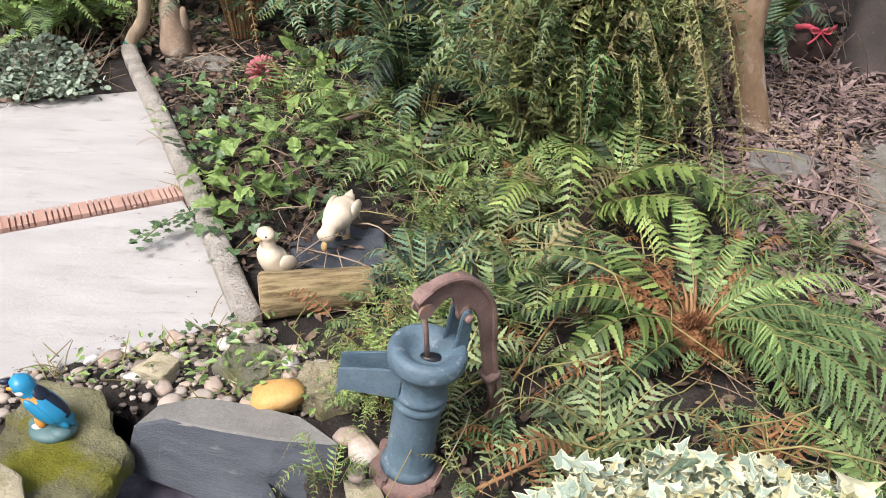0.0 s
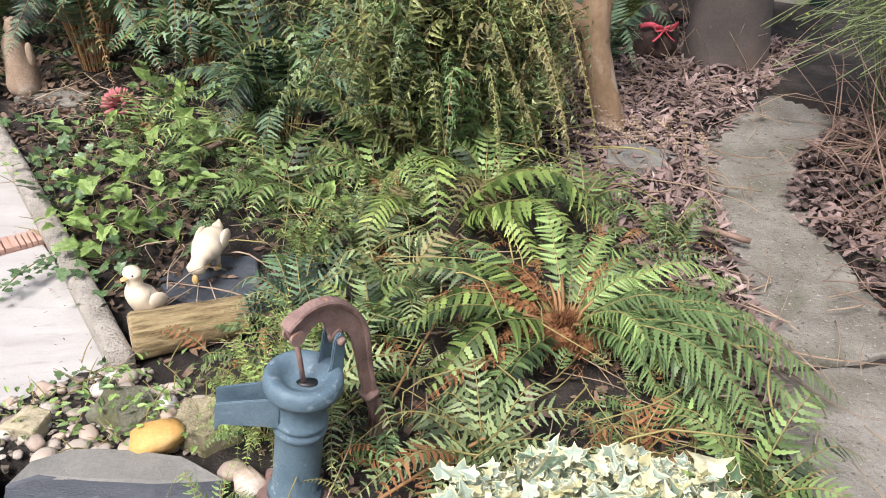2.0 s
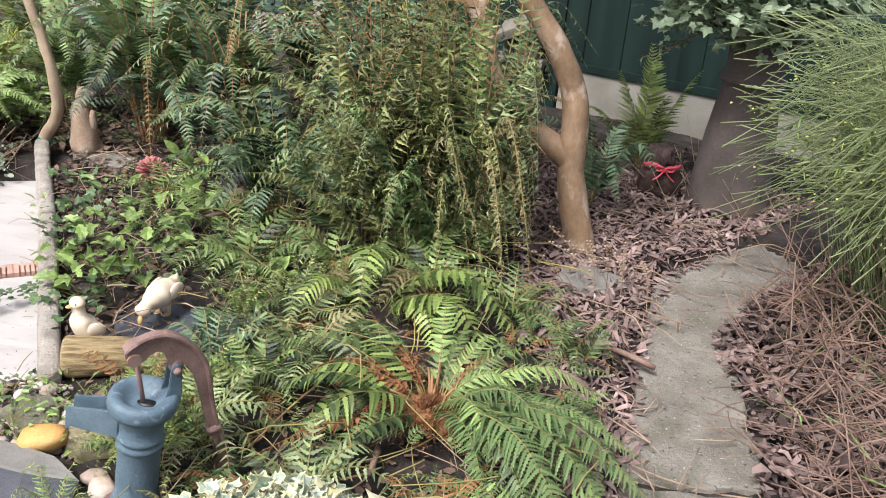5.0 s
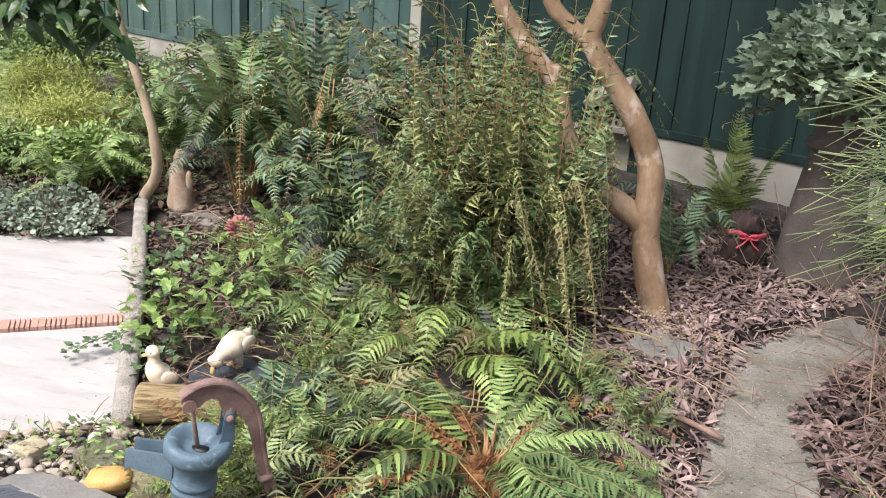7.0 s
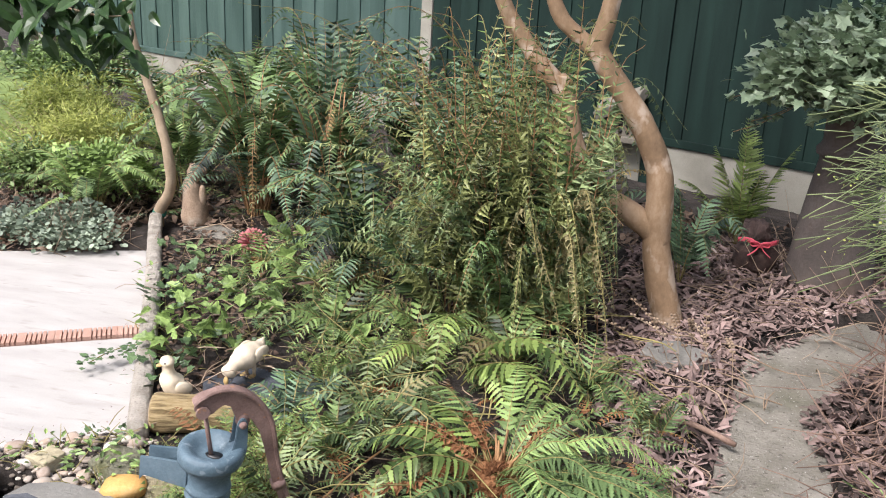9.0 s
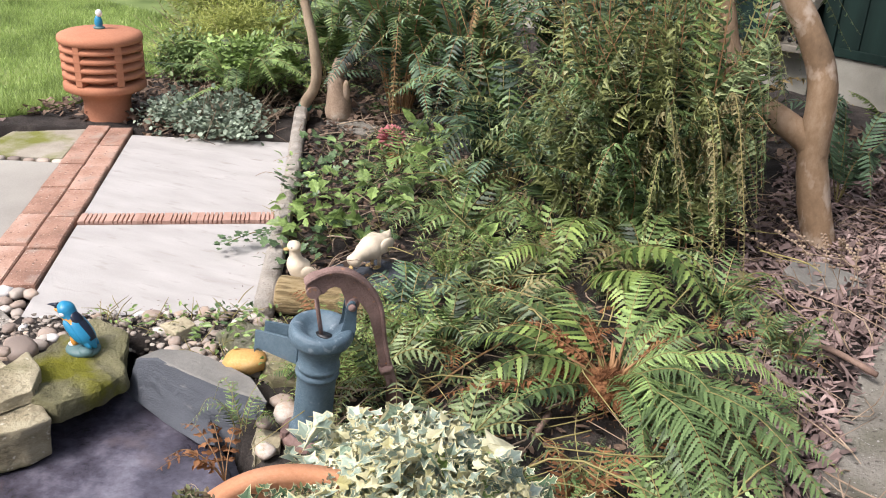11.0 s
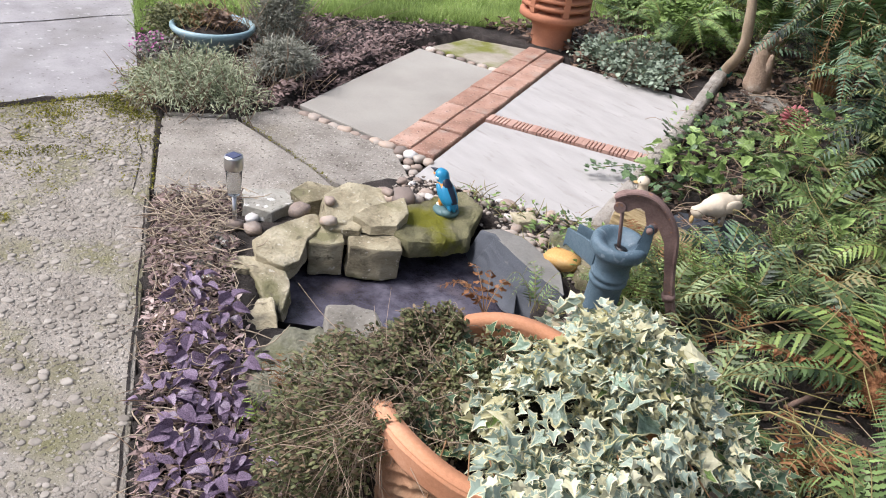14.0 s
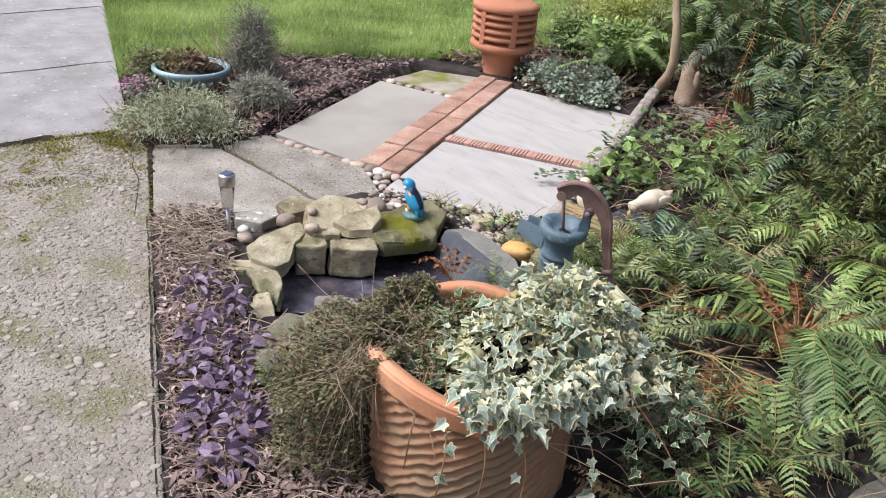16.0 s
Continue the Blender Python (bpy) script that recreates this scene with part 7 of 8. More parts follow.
# variegated ivy on the planter
ivy = empty("ivy", pose(0.50, 0.90, 0.30), "cream-edged variegated ivy spilling over the planter", "ivy")
IV = [leaf_mesh("ivy", [M_IVY if s % 3 else M_IVY_MID, M_CREAM_EDGE], border=0.065 + 0.024 * s, seed=s, bend=0.30 + 0.16 * s, cup=0.10 + 0.16 * s) for s in range(5)] + [leaf_mesh("ivy", [M_CREAM_EDGE, M_CREAM_EDGE], border=0.4, seed=9, bend=0.8, cup=0.5), leaf_mesh("ivy", [M_IVY_DARK, M_IVY], border=0.15, seed=11, bend=0.5, cup=0.4), leaf_mesh("ivy", [M_CREAM_EDGE, M_CREAM_EDGE], border=0.4, seed=14, bend=0.5, cup=0.6), leaf_mesh("ivy", [M_LEAF, M_CREAM_EDGE], border=0.2, seed=16, bend=0.6, cup=0.4)]
clumps = [shell((0.0, -0.05, 0.03), (0.205, 0.21, 0.13), -0.1, 0.70), shell((0.0, 0.08, 0.090), (0.16, 0.16, 0.12), 0.0, 0.75), shell((0.11, 0.10, -0.01), (0.17, 0.19, 0.12), -0.1, 0.7), shell((-0.09, 0.18, 0.02), (0.17, 0.13, 0.12), -0.1, 0.7)]


def w1(rnd):
    return clumps[rnd.choice((0, 0, 1, 1, 2, 3))](rnd)


for k in range(296):
    p, out = w1(PR_)
    d = Vector((out.x, out.y, -0.35)) + Vector((PR_.gauss(0, 0.7), PR_.gauss(0, 0.7), PR_.gauss(0, 0.45)))
    me = IV[PR_.choice((0, 1, 2, 3, 4, 0, 1, 2, 3, 4, 5, 7, 5, 6, 8))]
    link("leaf", me, ivy, m=leaf_pose(p, d, Vector((out.x * 0.5, out.y * 0.5, 0.8)) + Vector((PR_.gauss(0, 0.65), PR_.gauss(0, 0.75), 0)), 0.026 + 0.046 * PR_.random() ** 2.0) @ Matrix.Diagonal((PR_.uniform(0.62, 1.05), 1, 1, 1)))
leaf_cloud("small_leaves", ivy, 1250, w1, "ivy", [M_IVY, M_CREAM_EDGE], (0.015, 0.032), PR_, "", border=0.15, bend=0.6, cup=0.5)
leaf_cloud("small_leaves", ivy, 800, w1, "ivy", [M_CREAM_EDGE, M_CREAM_EDGE], (0.013, 0.028), PR_, "", border=0.25, bend=0.7, cup=0.7)
# dark leaves low in the ivy paint the shade under it
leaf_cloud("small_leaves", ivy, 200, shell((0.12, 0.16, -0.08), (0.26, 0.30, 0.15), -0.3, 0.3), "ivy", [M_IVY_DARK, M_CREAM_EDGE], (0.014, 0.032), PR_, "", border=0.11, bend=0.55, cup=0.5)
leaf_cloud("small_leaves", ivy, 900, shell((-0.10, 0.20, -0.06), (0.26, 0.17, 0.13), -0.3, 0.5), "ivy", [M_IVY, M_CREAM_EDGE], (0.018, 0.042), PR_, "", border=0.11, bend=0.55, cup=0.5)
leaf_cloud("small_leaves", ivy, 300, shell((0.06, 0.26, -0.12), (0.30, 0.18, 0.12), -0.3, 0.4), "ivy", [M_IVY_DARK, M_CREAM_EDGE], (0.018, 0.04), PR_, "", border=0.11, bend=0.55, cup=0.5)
twigs("stem_tangle", ivy, 40, (0.05, 0.05, -0.05), (0.13, 0.14), (0.15, 0.35), M_TWIG, PR_, 0.0013, 0.4, 0.1)
def at_rim(rnd):
    a = radians(rnd.triangular(-58, 50, 20))
    q = 0.27 + abs(rnd.gauss(0, 0.03))
    return Vector((PX + q * math.cos(a) - 0.50, PY + q * math.sin(a) - 0.90, rnd.uniform(0.31, 0.43) - 0.30)), Vector((math.cos(a), math.sin(a), -0.5))


leaf_cloud("small_leaves", ivy, 190, at_rim, "ivy", [M_IVY, M_CREAM_EDGE], (0.016, 0.036), PR_, "", border=0.11, bend=0.55, cup=0.5)
leaf_cloud("small_leaves", ivy, 620, lambda r: r.choice((shell((0.09, -0.22, 0.035), (0.13, 0.10, 0.075), -0.5, 0.3), shell((0.16, -0.10, 0.06), (0.08, 0.09, 0.05), -0.5, 0.2)))(r), "ivy", [M_IVY, M_CREAM_EDGE], (0.016, 0.040), PR_, "", border=0.15, bend=0.6, cup=0.5)
leaf_cloud("small_leaves", ivy, 110, at_rim, "ivy", [M_CREAM_EDGE, M_CREAM_EDGE], (0.014, 0.03), PR_, "", border=0.11, bend=0.55, cup=0.5)
# long trails hanging down the pot and over the bed
for k, (a, b, c) in enumerate((((0.50, 0.62, 0.36), (0.60, 0.545, 0.26), (0.585, 0.535, 0.10)), ((0.55, 0.62, 0.38), (0.66, 0.60, 0.28), (0.66, 0.575, 0.06)), ((0.60, 0.66, 0.38), (0.70, 0.68, 0.25), (0.70, 0.66, 0.04)), ((0.46, 0.60, 0.36), (0.50, 0.535, 0.26), (0.49, 0.53, 0.15)), ((0.66, 0.80, 0.40), (0.78, 0.80, 0.25), (0.80, 0.78, 0.05)), ((0.70, 0.95, 0.35), (0.84, 1.0, 0.2), (0.90, 1.02, 0.04)), ((0.62, 1.1, 0.3), (0.70, 1.22, 0.16), (0.74, 1.30, 0.05)))):
    o = Vector((0.50, 0.90, 0.30))
    line = bez([Vector(a) - o, Vector(b) - o, Vector(c) - o], 16)
    trail = part("trail", tube(line, 0.0016, 5), M_STEM_BROWN, ivy)
    for q in line[3:]:
        if PR_.random() < (0.12 if k in (0, 1, 3) else 0.75):
            link("leaf", IV[PR_.randrange(5)], trail, m=leaf_pose(q + Vector((PR_.gauss(0, 0.006), PR_.gauss(0, 0.006), 0)), (PR_.gauss(0.2, 0.6), PR_.gauss(-0.2, 0.6), -0.6), (0.7, -0.7, 0.5), PR_.uniform(0.018, 0.036)))

def inner_back(rnd):
    a, q = radians(rnd.uniform(105, 205)), rnd.uniform(0.10, 0.225)
    return Vector((PX + q * math.cos(a) - 0.50, PY + q * math.sin(a) - 0.90, rnd.uniform(0.27, 0.355) - 0.30)), Vector((rnd.gauss(0, 1), rnd.gauss(0, 1), 0.6))


def inner_front(rnd):
    a, q = radians(rnd.uniform(185, 285)), rnd.uniform(0.04, 0.225)
    return Vector((PX + q * math.cos(a) - 0.50, PY + q * math.sin(a) - 0.90, rnd.uniform(0.275, 0.345) - 0.30)), Vector((rnd.gauss(0, 1), rnd.gauss(0, 1), 0.6))


# dark leaves inside the rim, shade put into their colour
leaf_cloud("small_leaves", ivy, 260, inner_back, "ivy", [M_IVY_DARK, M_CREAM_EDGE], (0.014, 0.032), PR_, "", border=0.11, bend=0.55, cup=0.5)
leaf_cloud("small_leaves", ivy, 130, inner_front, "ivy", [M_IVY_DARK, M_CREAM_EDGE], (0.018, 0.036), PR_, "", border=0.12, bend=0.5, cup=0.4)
leaf_cloud("dry_leaves", ivy, 1500, inner_front, "oval", [M_THYME_BROWN], (0.006, 0.016), PR_)
leaf_cloud("olive_leaves", ivy, 1100, inner_front, "oval", [M_THYME], (0.006, 0.016), PR_)
leaf_cloud("dry_leaves", ivy, 1500, inner_back, "oval", [M_THYME_BROWN], (0.006, 0.016), PR_)
leaf_cloud("olive_leaves", ivy, 900, inner_back, "oval", [M_THYME], (0.006, 0.016), PR_)

# withered sprig at the back of the rim
ws_ = empty("withered_sprig", pose(0.15, 0.93, 0.34), "rust-brown withered sprig over the planter rim", "plant")
for k in range(5):
    a = 1.9 + 0.5 * k
    frond(ws_, arch((0.15, 0.93, 0.33), (0.15 + 0.11 * math.cos(a), 0.93 + 0.11 * math.sin(a), 0.36 + 0.02 * (k % 3)), 0.04), 0.026, M_FERN_RUST, M_STEM_BROWN, pairs=7, lobes=2, crisp=0.6, slim=0.3, thick=0.0012)

# olive trailing plant
thy = empty("trailing_plant", pose(0.22, 0.60, 0.2), "wiry olive-brown trailing plant hanging over the planter", "plant")


def draped(rnd):
    """Places in the cushion that hangs over the side of the planter."""
    while True:
        a = radians(rnd.uniform(-190, -98))
        q = rnd.uniform(0.15, 0.47)
        w = min(1.0, (-98 - math.degrees(a)) / 14)
        top = 0.378 - 0.9 * max(0.0, q - 0.27) ** 1.15 * (1.9 - w) - 0.30 * max(0.0, 0.25 - q)
        top += 0.075 * noise.noise((math.cos(a) * 4, math.sin(a) * 4, q * 10)) + 0.03 * noise.noise((math.cos(a) * 12, math.sin(a) * 12, q * 30))
        low = 0.26 if q < 0.27 else 0.0
        z = top - abs(rnd.gauss(0, 0.03))
        if q > 0.265 and rnd.random() < 0.72:
            z = rnd.uniform(low, max(low, top))
        if z < low or q > 0.30 + 0.17 * w * min(1.0, (math.degrees(a) + 200) / 50) or q < 0.19:
            continue
        return Vector((PX + q * math.cos(a) - 0.22, PY + q * math.sin(a) - 0.60, z - 0.2)), Vector((math.cos(a), math.sin(a), 0.2))


leaf_cloud("leaves", thy, 10500, draped, "oval", [M_THYME], (0.007, 0.017), PR_)
leaf_cloud("dry_leaves", thy, 8500, draped, "oval", [M_THYME_BROWN], (0.006, 0.015), PR_)
leaf_cloud("leaves", thy, 3000, shell((0.07, 0.16, 0.11), (0.14, 0.14, 0.05), -0.6, 0.4), "oval", [M_THYME], (0.006, 0.014), PR_)
tw = [(draped(PR_)[0], PR_.uniform(0, 6.28), PR_.uniform(0.03, 0.09)) for _ in range(520)]
verts, faces = [], []
for q, a, L in tw:
    d = Vector((math.cos(a), math.sin(a), PR_.uniform(-1.2, 0.5))) * L
    v, f = tube_data(bez([q, q + d * 0.5 + Vector((0, 0, 0.012)), q + d * 0.9], 4), 0.0007, 4)
    o = len(verts)
    verts += v
    faces += [tuple(o + k for k in g) for g in f]
link("wiry_stem_mass", mesh_from("wiry_stem_mass", verts, faces, [M_TWIG]), thy, kind="stuff")
twigs("stem_tangle", thy, 110, (0.04, 0.06, 0.12), (0.09, 0.12), (0.06, 0.16), M_TWIG, PR_, 0.0008, 0.6, 0.3)
twigs("hanging_twig_mass", thy, 80, (0.085, -0.055, 0.15), (0.025, 0.02), (0.10, 0.26), M_TWIG, PR_, 0.0009, 0.35, -1.6)

# small ferns at the foot of the trailing plant
low_fern(-0.02, 0.52, 8, 0.095, M_FERN_BRIGHT, 0.024, "small yellow-green fern among the purple leaves", 0.06, 0.0, pairs=14, lobes=3, bare=0.1, thick=0.001)
low_fern(-0.11, 0.60, 7, 0.075, M_FERN_RUST, 0.020, "small red-brown fern against the mossy rock", 0.06, 0.0, pairs=12, lobes=3, bare=0.1, thick=0.001)
# purple leaves along the path
PUR = [leaf_mesh("oval" if s == 1 else "ovate", [M_PURPLE], seed=s, bend=0.6 + 0.15 * s, cup=0.6) for s in range(4)]
for cx, cy in ((-0.12, 0.38), (0.0, 0.31), (0.08, 0.36), (-0.18, 0.46), (-0.50, 0.60), (-0.64, 0.58), (-0.43, 0.51), (-0.28, 0.57), (-0.34, 0.46), (-0.08, 0.46), (0.02, 0.44), (0.14, 0.28), (-0.22, 0.36)):
    pl = empty("purple_plant", pose(cx, cy, 0.02), "low purple-leaved bugle plant beside the path", "plant", "purple plants")
    for k in range(PR_.randint(16, 25)):
        a = PR_.uniform(0, 6.28)
        q = PR_.uniform(0.0, 0.06)
        d = Vector((math.cos(a), math.sin(a), PR_.uniform(-0.15, 0.6)))
        link("leaf", PUR[k % 4], pl, m=leaf_pose(Vector((q * math.cos(a), q * math.sin(a), PR_.uniform(0.008, 0.060))), d, (PR_.gauss(0, 0.55), PR_.gauss(0, 0.55), 1), PR_.uniform(0.024, 0.052)))

# broad-leaved plants behind the ducklings
BR_ = [leaf_mesh("ivy" if s % 2 else "holly", [M_LEAF], seed=s, bend=0.6, cup=0.5) for s in range(4)]
RD_ = [leaf_mesh("oval", [M_LEAF if s % 2 else M_LEAF_MID], seed=s, bend=0.5, cup=0.4) for s in range(4)]
DK_ = [leaf_mesh("ivy_round", [M_LEAF_DARK], seed=s, bend=0.2, cup=0.1) for s in range(4)]
for cx, cy, cz, rx, n, me, sz, lab in (
        (-0.56, 2.42, 0.10, 0.09, 26, BR_, (0.04, 0.075), "pale green prickly-leaved plant by the edging"), (-0.46, 2.66, 0.12, 0.14, 34, BR_, (0.045, 0.085), "glossy green prickly-leaved plant"), (-0.60, 2.58, 0.10, 0.08, 16, BR_, (0.04, 0.07), "small prickly-leaved green plant"),
        (0.0, 2.50, 0.10, 0.13, 30, RD_, (0.05, 0.085), "fresh green leafy plant behind the duckling"), (0.04, 2.24, 0.09, 0.11, 22, RD_, (0.05, 0.08), "light green leafy plant by the log"), (-0.22, 2.72, 0.08, 0.14, 16, RD_, (0.05, 0.08), "leafy green plant in the bed"),
        (-0.50, 3.52, 0.14, 0.16, 34, RD_, (0.06, 0.10), "round-leaved green plant near the flower head"), (-0.66, 3.65, 0.10, 0.14, 24, RD_, (0.05, 0.09), "round-leaved green plant under the ferns"), (-0.55, 2.25, 0.05, 0.10, 26, DK_, (0.025, 0.045), "dark trailing ivy by the edging"), (-0.45, 2.50, 0.05, 0.16, 40, DK_, (0.025, 0.045), "dark trailing ivy on the soil"),
        (-0.66, 2.80, 0.10, 0.09, 18, BR_, (0.04, 0.08), "prickly-leaved plant along the edging"), (-0.78, 3.12, 0.11, 0.11, 13, RD_, (0.05, 0.09), "leafy plant along the edging"), (-0.54, 3.0, 0.12, 0.13, 24, BR_, (0.04, 0.085), "glossy prickly-leaved plant in the bed"), (-0.34, 2.92, 0.12, 0.13, 26, RD_, (0.05, 0.08), "mid-green leafy plant in the bed"),
        (-0.80, 2.72, 0.10, 0.07, 26, DK_, (0.025, 0.05), "dark ivy creeping over the edging"), (-0.72, 2.58, 0.09, 0.07, 22, BR_, (0.03, 0.06), "lobed leaves leaning over the edging"), (-0.92, 2.92, 0.09, 0.07, 24, RD_, (0.02, 0.045), "small leafy weed leaning over the edging"), (-0.85, 3.0, 0.06, 0.16, 30, DK_, (0.025, 0.05), "dark creeping ivy in the bed"), (-0.95, 3.3, 0.06, 0.16, 30, DK_, (0.025, 0.05), "dark creeping plant beside the edging"), (-0.22, 1.70, 0.06, 0.10, 40, RD_, (0.015, 0.03), "small green weeds among the stones"), (-0.42, 1.69, 0.07, 0.10, 40, RD_, (0.015, 0.03), "small green weeds on the border stones"),
        (-0.62, 1.75, 0.022, 0.09, 44, RD_, (0.012, 0.026), "small weeds among the gravel"), (-0.80, 1.70, 0.022, 0.07, 26, RD_, (0.012, 0.024), "tiny weeds at the slab edge"), (-0.32, 1.80, 0.06, 0.11, 50, RD_, (0.014, 0.028), "creeping weeds between the border stones"), (-0.50, 1.86, 0.022, 0.08, 30, DK_, (0.012, 0.026), "creeping dark weeds at the edging end")):
    pl = empty("leafy_plant", pose(cx, cy, 0.02), lab, "plant", "leafy plants")
    for k in range(n if me is DK_ or sz[0] < 0.02 else int(n * 0.7)):
        a = PR_.uniform(0, 6.28)
        q = rx * math.sqrt(PR_.random())
        d = Vector((math.cos(a), math.sin(a), PR_.uniform(0.0, 1.1)))
        link("leaf", me[k % 4], pl, m=leaf_pose(Vector((q * math.cos(a), q * math.sin(a), cz * PR_.uniform(0.3, 1.4))), d, (PR_.gauss(0, 0.45), PR_.gauss(0, 0.45), 1), PR_.uniform(*sz)))
    twigs("stem_tangle", pl, 12, (0, 0, 0), (rx * 0.4, rx * 0.4), (0.04, 0.09), M_STEM, PR_, 0.0016, 0.3, 1.0)


def mound(name, label, category, c, r, n, kind, mat, size, stems=None, group=""):
    pl = empty(name, pose(c[0], c[1], 0.0), label, category, group)
    lumps = []
    for _ in range(12):
        a, q = PR_.uniform(0, 6.28), PR_.uniform(0.0, 0.55)
        lumps.append(((q * math.cos(a) * r[0], q * math.sin(a) * r[1], c[2] + PR_.uniform(-0.2, 0.5) * r[2] * (1 - 1.3 * q)), PR_.uniform(0.38, 0.62)))
    shells = [shell(q, (r[0] * f, r[1] * f, r[2] * f), -0.6, 0.2) for q, f in lumps]
    leaf_cloud("leaves", pl, n, lambda rnd: rnd.choice(shells)(rnd), kind, [mat], size, PR_)
    if stems:
        twigs("stem_tangle", pl, stems, (0, 0, 0.0), (r[0] * 0.3, r[1] * 0.3), (r[2] * 0.6, r[2] * 1.3), M_TWIG, PR_, 0.002, 0.25, 1.6)
    return pl


mound("silver_shrub", "silver-leaved shrub beside the branch", "shrub", (-1.68, 3.44, 0.06), (0.44, 0.30, 0.18), 4600, "round", M_LEAF_BLUE, (0.012, 0.028), 160)
mound("silver_shrub", "pale grey-green santolina bush at the path corner", "shrub", (-2.06, 1.17, 0.05), (0.44, 0.40, 0.18), 11500, "needle", M_LEAF_SILVER, (0.014, 0.034), 140)
mound("green_shrub", "low olive-green plant woven through the santolina", "shrub", (-2.22, 1.10, 0.03), (0.30, 0.24, 0.13), 4200, "oval", M_THYME, (0.010, 0.022), 60)
mound("green_shrub", "olive-green plant spilling over the blue bowl", "shrub", (-2.78, 1.38, 0.11), (0.22, 0.18, 0.13), 4200, "oval", M_THYME, (0.010, 0.024), 60)
mound("lavender_bush", "wiry grey lavender bush behind the bowl", "shrub", (-2.58, 1.82, 0.17), (0.27, 0.26, 0.34), 9000, "needle", M_LEAF_GREY, (0.015, 0.035), 120)
mound("lavender_bush", "grey-green lavender at the bed edge", "shrub", (-2.13, 1.60, 0.08), (0.24, 0.26, 0.17), 5200, "needle", M_LEAF_GREY, (0.018, 0.04), 80)
mound("yellow_shrub", "yellow-green leafy shrub at the back", "shrub", (-2.1, 4.3, 0.25), (0.55, 0.45, 0.38), 11000, "needle", M_LEAF_YELLOW, (0.018, 0.05), 200)
mound("yellow_shrub", "feathery yellow-green shrub with straw stalks", "shrub", (-2.55, 4.72, 0.34), (0.50, 0.45, 0.36), 7000, "needle", M_LEAF_YELLOW, (0.02, 0.05), 260)
mound("green_shrub", "leafy bright green shrub beside the lawn", "shrub", (-2.22, 4.02, 0.16), (0.34, 0.28, 0.26), 3600, "oval", M_LEAF_MID, (0.015, 0.042), 60)
mound("green_shrub", "dull green hedge plants at the far corner", "shrub", (-3.3, 6.0, 0.35), (0.8, 0.7, 0.5), 6000, "oval", M_LEAF_MID, (0.03, 0.07), 120)
mound("green_shrub", "dense mid-green shrub behind the edging", "shrub", (-1.75, 3.95, 0.18), (0.42, 0.3, 0.28), 3600, "oval", M_LEAF, (0.02, 0.055), 60)
mound("ivy_mound", "green ivy hanging from the tall chimney pot", "ivy", (1.80, 3.93, 0.98), (0.60, 0.46, 0.46), 4300, "ivy", M_IVY_POT, (0.034, 0.075), 0)
# darker core within the mound, its inner shade given as leaf colour
mound("ivy_mound", "inner ivy leaves of the tall chimney pot, coloured dark for shade", "ivy", (1.82, 3.97, 1.0), (0.48, 0.38, 0.38), 1500, "ivy_round", M_IVY_DARK, (0.03, 0.06), 40)
for tip in ((1.28, 3.95, 0.86), (1.30, 3.9, 0.72), (1.36, 3.85, 0.78)):
    pl = empty("ivy_trail", pose(*tip), "thin ivy trail reaching out from the chimney pot", "ivy", "ivy trails")
    line = bez([(0, 0, 0), (0.12, 0.02, 0.05), (0.30, 0.05, 0.16)], 12)
    part("stem", tube(line, 0.002, 5), M_STEM_BROWN, pl)
    leaf_cloud("leaves", pl, 26, lambda r: (r.choice(line) + Vector((r.gauss(0, 0.012), r.gauss(0, 0.012), r.gauss(0, 0.012))), Vector((-0.4, 0, -0.4))), "ivy", [M_IVY_POT], (0.018, 0.035), PR_)


# ---- ground litter ----
def flat_bits(name, parent, n, where, size, ratio, mat, rnd, label="", curl=0.3, category="", kind="stuff", tilt=0.35):
    """Thin curled flakes lying on the ground, in one mesh."""
    verts, faces = [], []
    for _ in range(n):
        x, y, z = where(rnd)
        L = rnd.uniform(*size)
        w = L * rnd.uniform(*ratio)
        a = rnd.uniform(0, 6.28)
        m = Matrix.Translation((x, y, z)) @ Euler((rnd.gauss(0, tilt), rnd.gauss(0, tilt), a)).to_matrix().to_4x4()
        c = rnd.uniform(-curl, curl) * L
        b = len(verts)
        s1, s2 = rnd.uniform(0.1, 0.7), rnd.uniform(0.1, 0.7)
        k1, k2 = rnd.gauss(0, 0.12) * L, rnd.gauss(0, 0.12) * L
        for q in ((-L / 2, k1 - w * s1 / 2, 0), (-L / 2, k1 + w * s1 / 2, c * 0.3), (0, -w / 2, c), (0, w / 2, c * 0.6), (L / 2, k2 - w * s2 / 2, 0), (L / 2, k2 + w * s2 / 2, -c * 0.3)):
            verts.append(m @ Vector(q))
        faces += [(b, b + 2, b + 3, b + 1), (b + 2, b + 4, b + 5, b + 3)]
    return link(name, mesh_from(name, verts, faces, [mat], None, False), parent, label, category, "", kind)


def in_poly(poly, avoid=(), lift=(0.0, 0.02)):
    x0, x1 = min(p[0] for p in poly), max(p[0] for p in poly)
    y0, y1 = min(p[1] for p in poly), max(p[1] for p in poly)
    def where(rnd):
        while True:
            x, y = rnd.uniform(x0, x1), rnd.uniform(y0, y1)
            if inside(x, y, poly) and not any(inside(x, y, a) for a in avoid):
                return x, y, ground_z(x, y) + rnd.uniform(*lift)
    return where


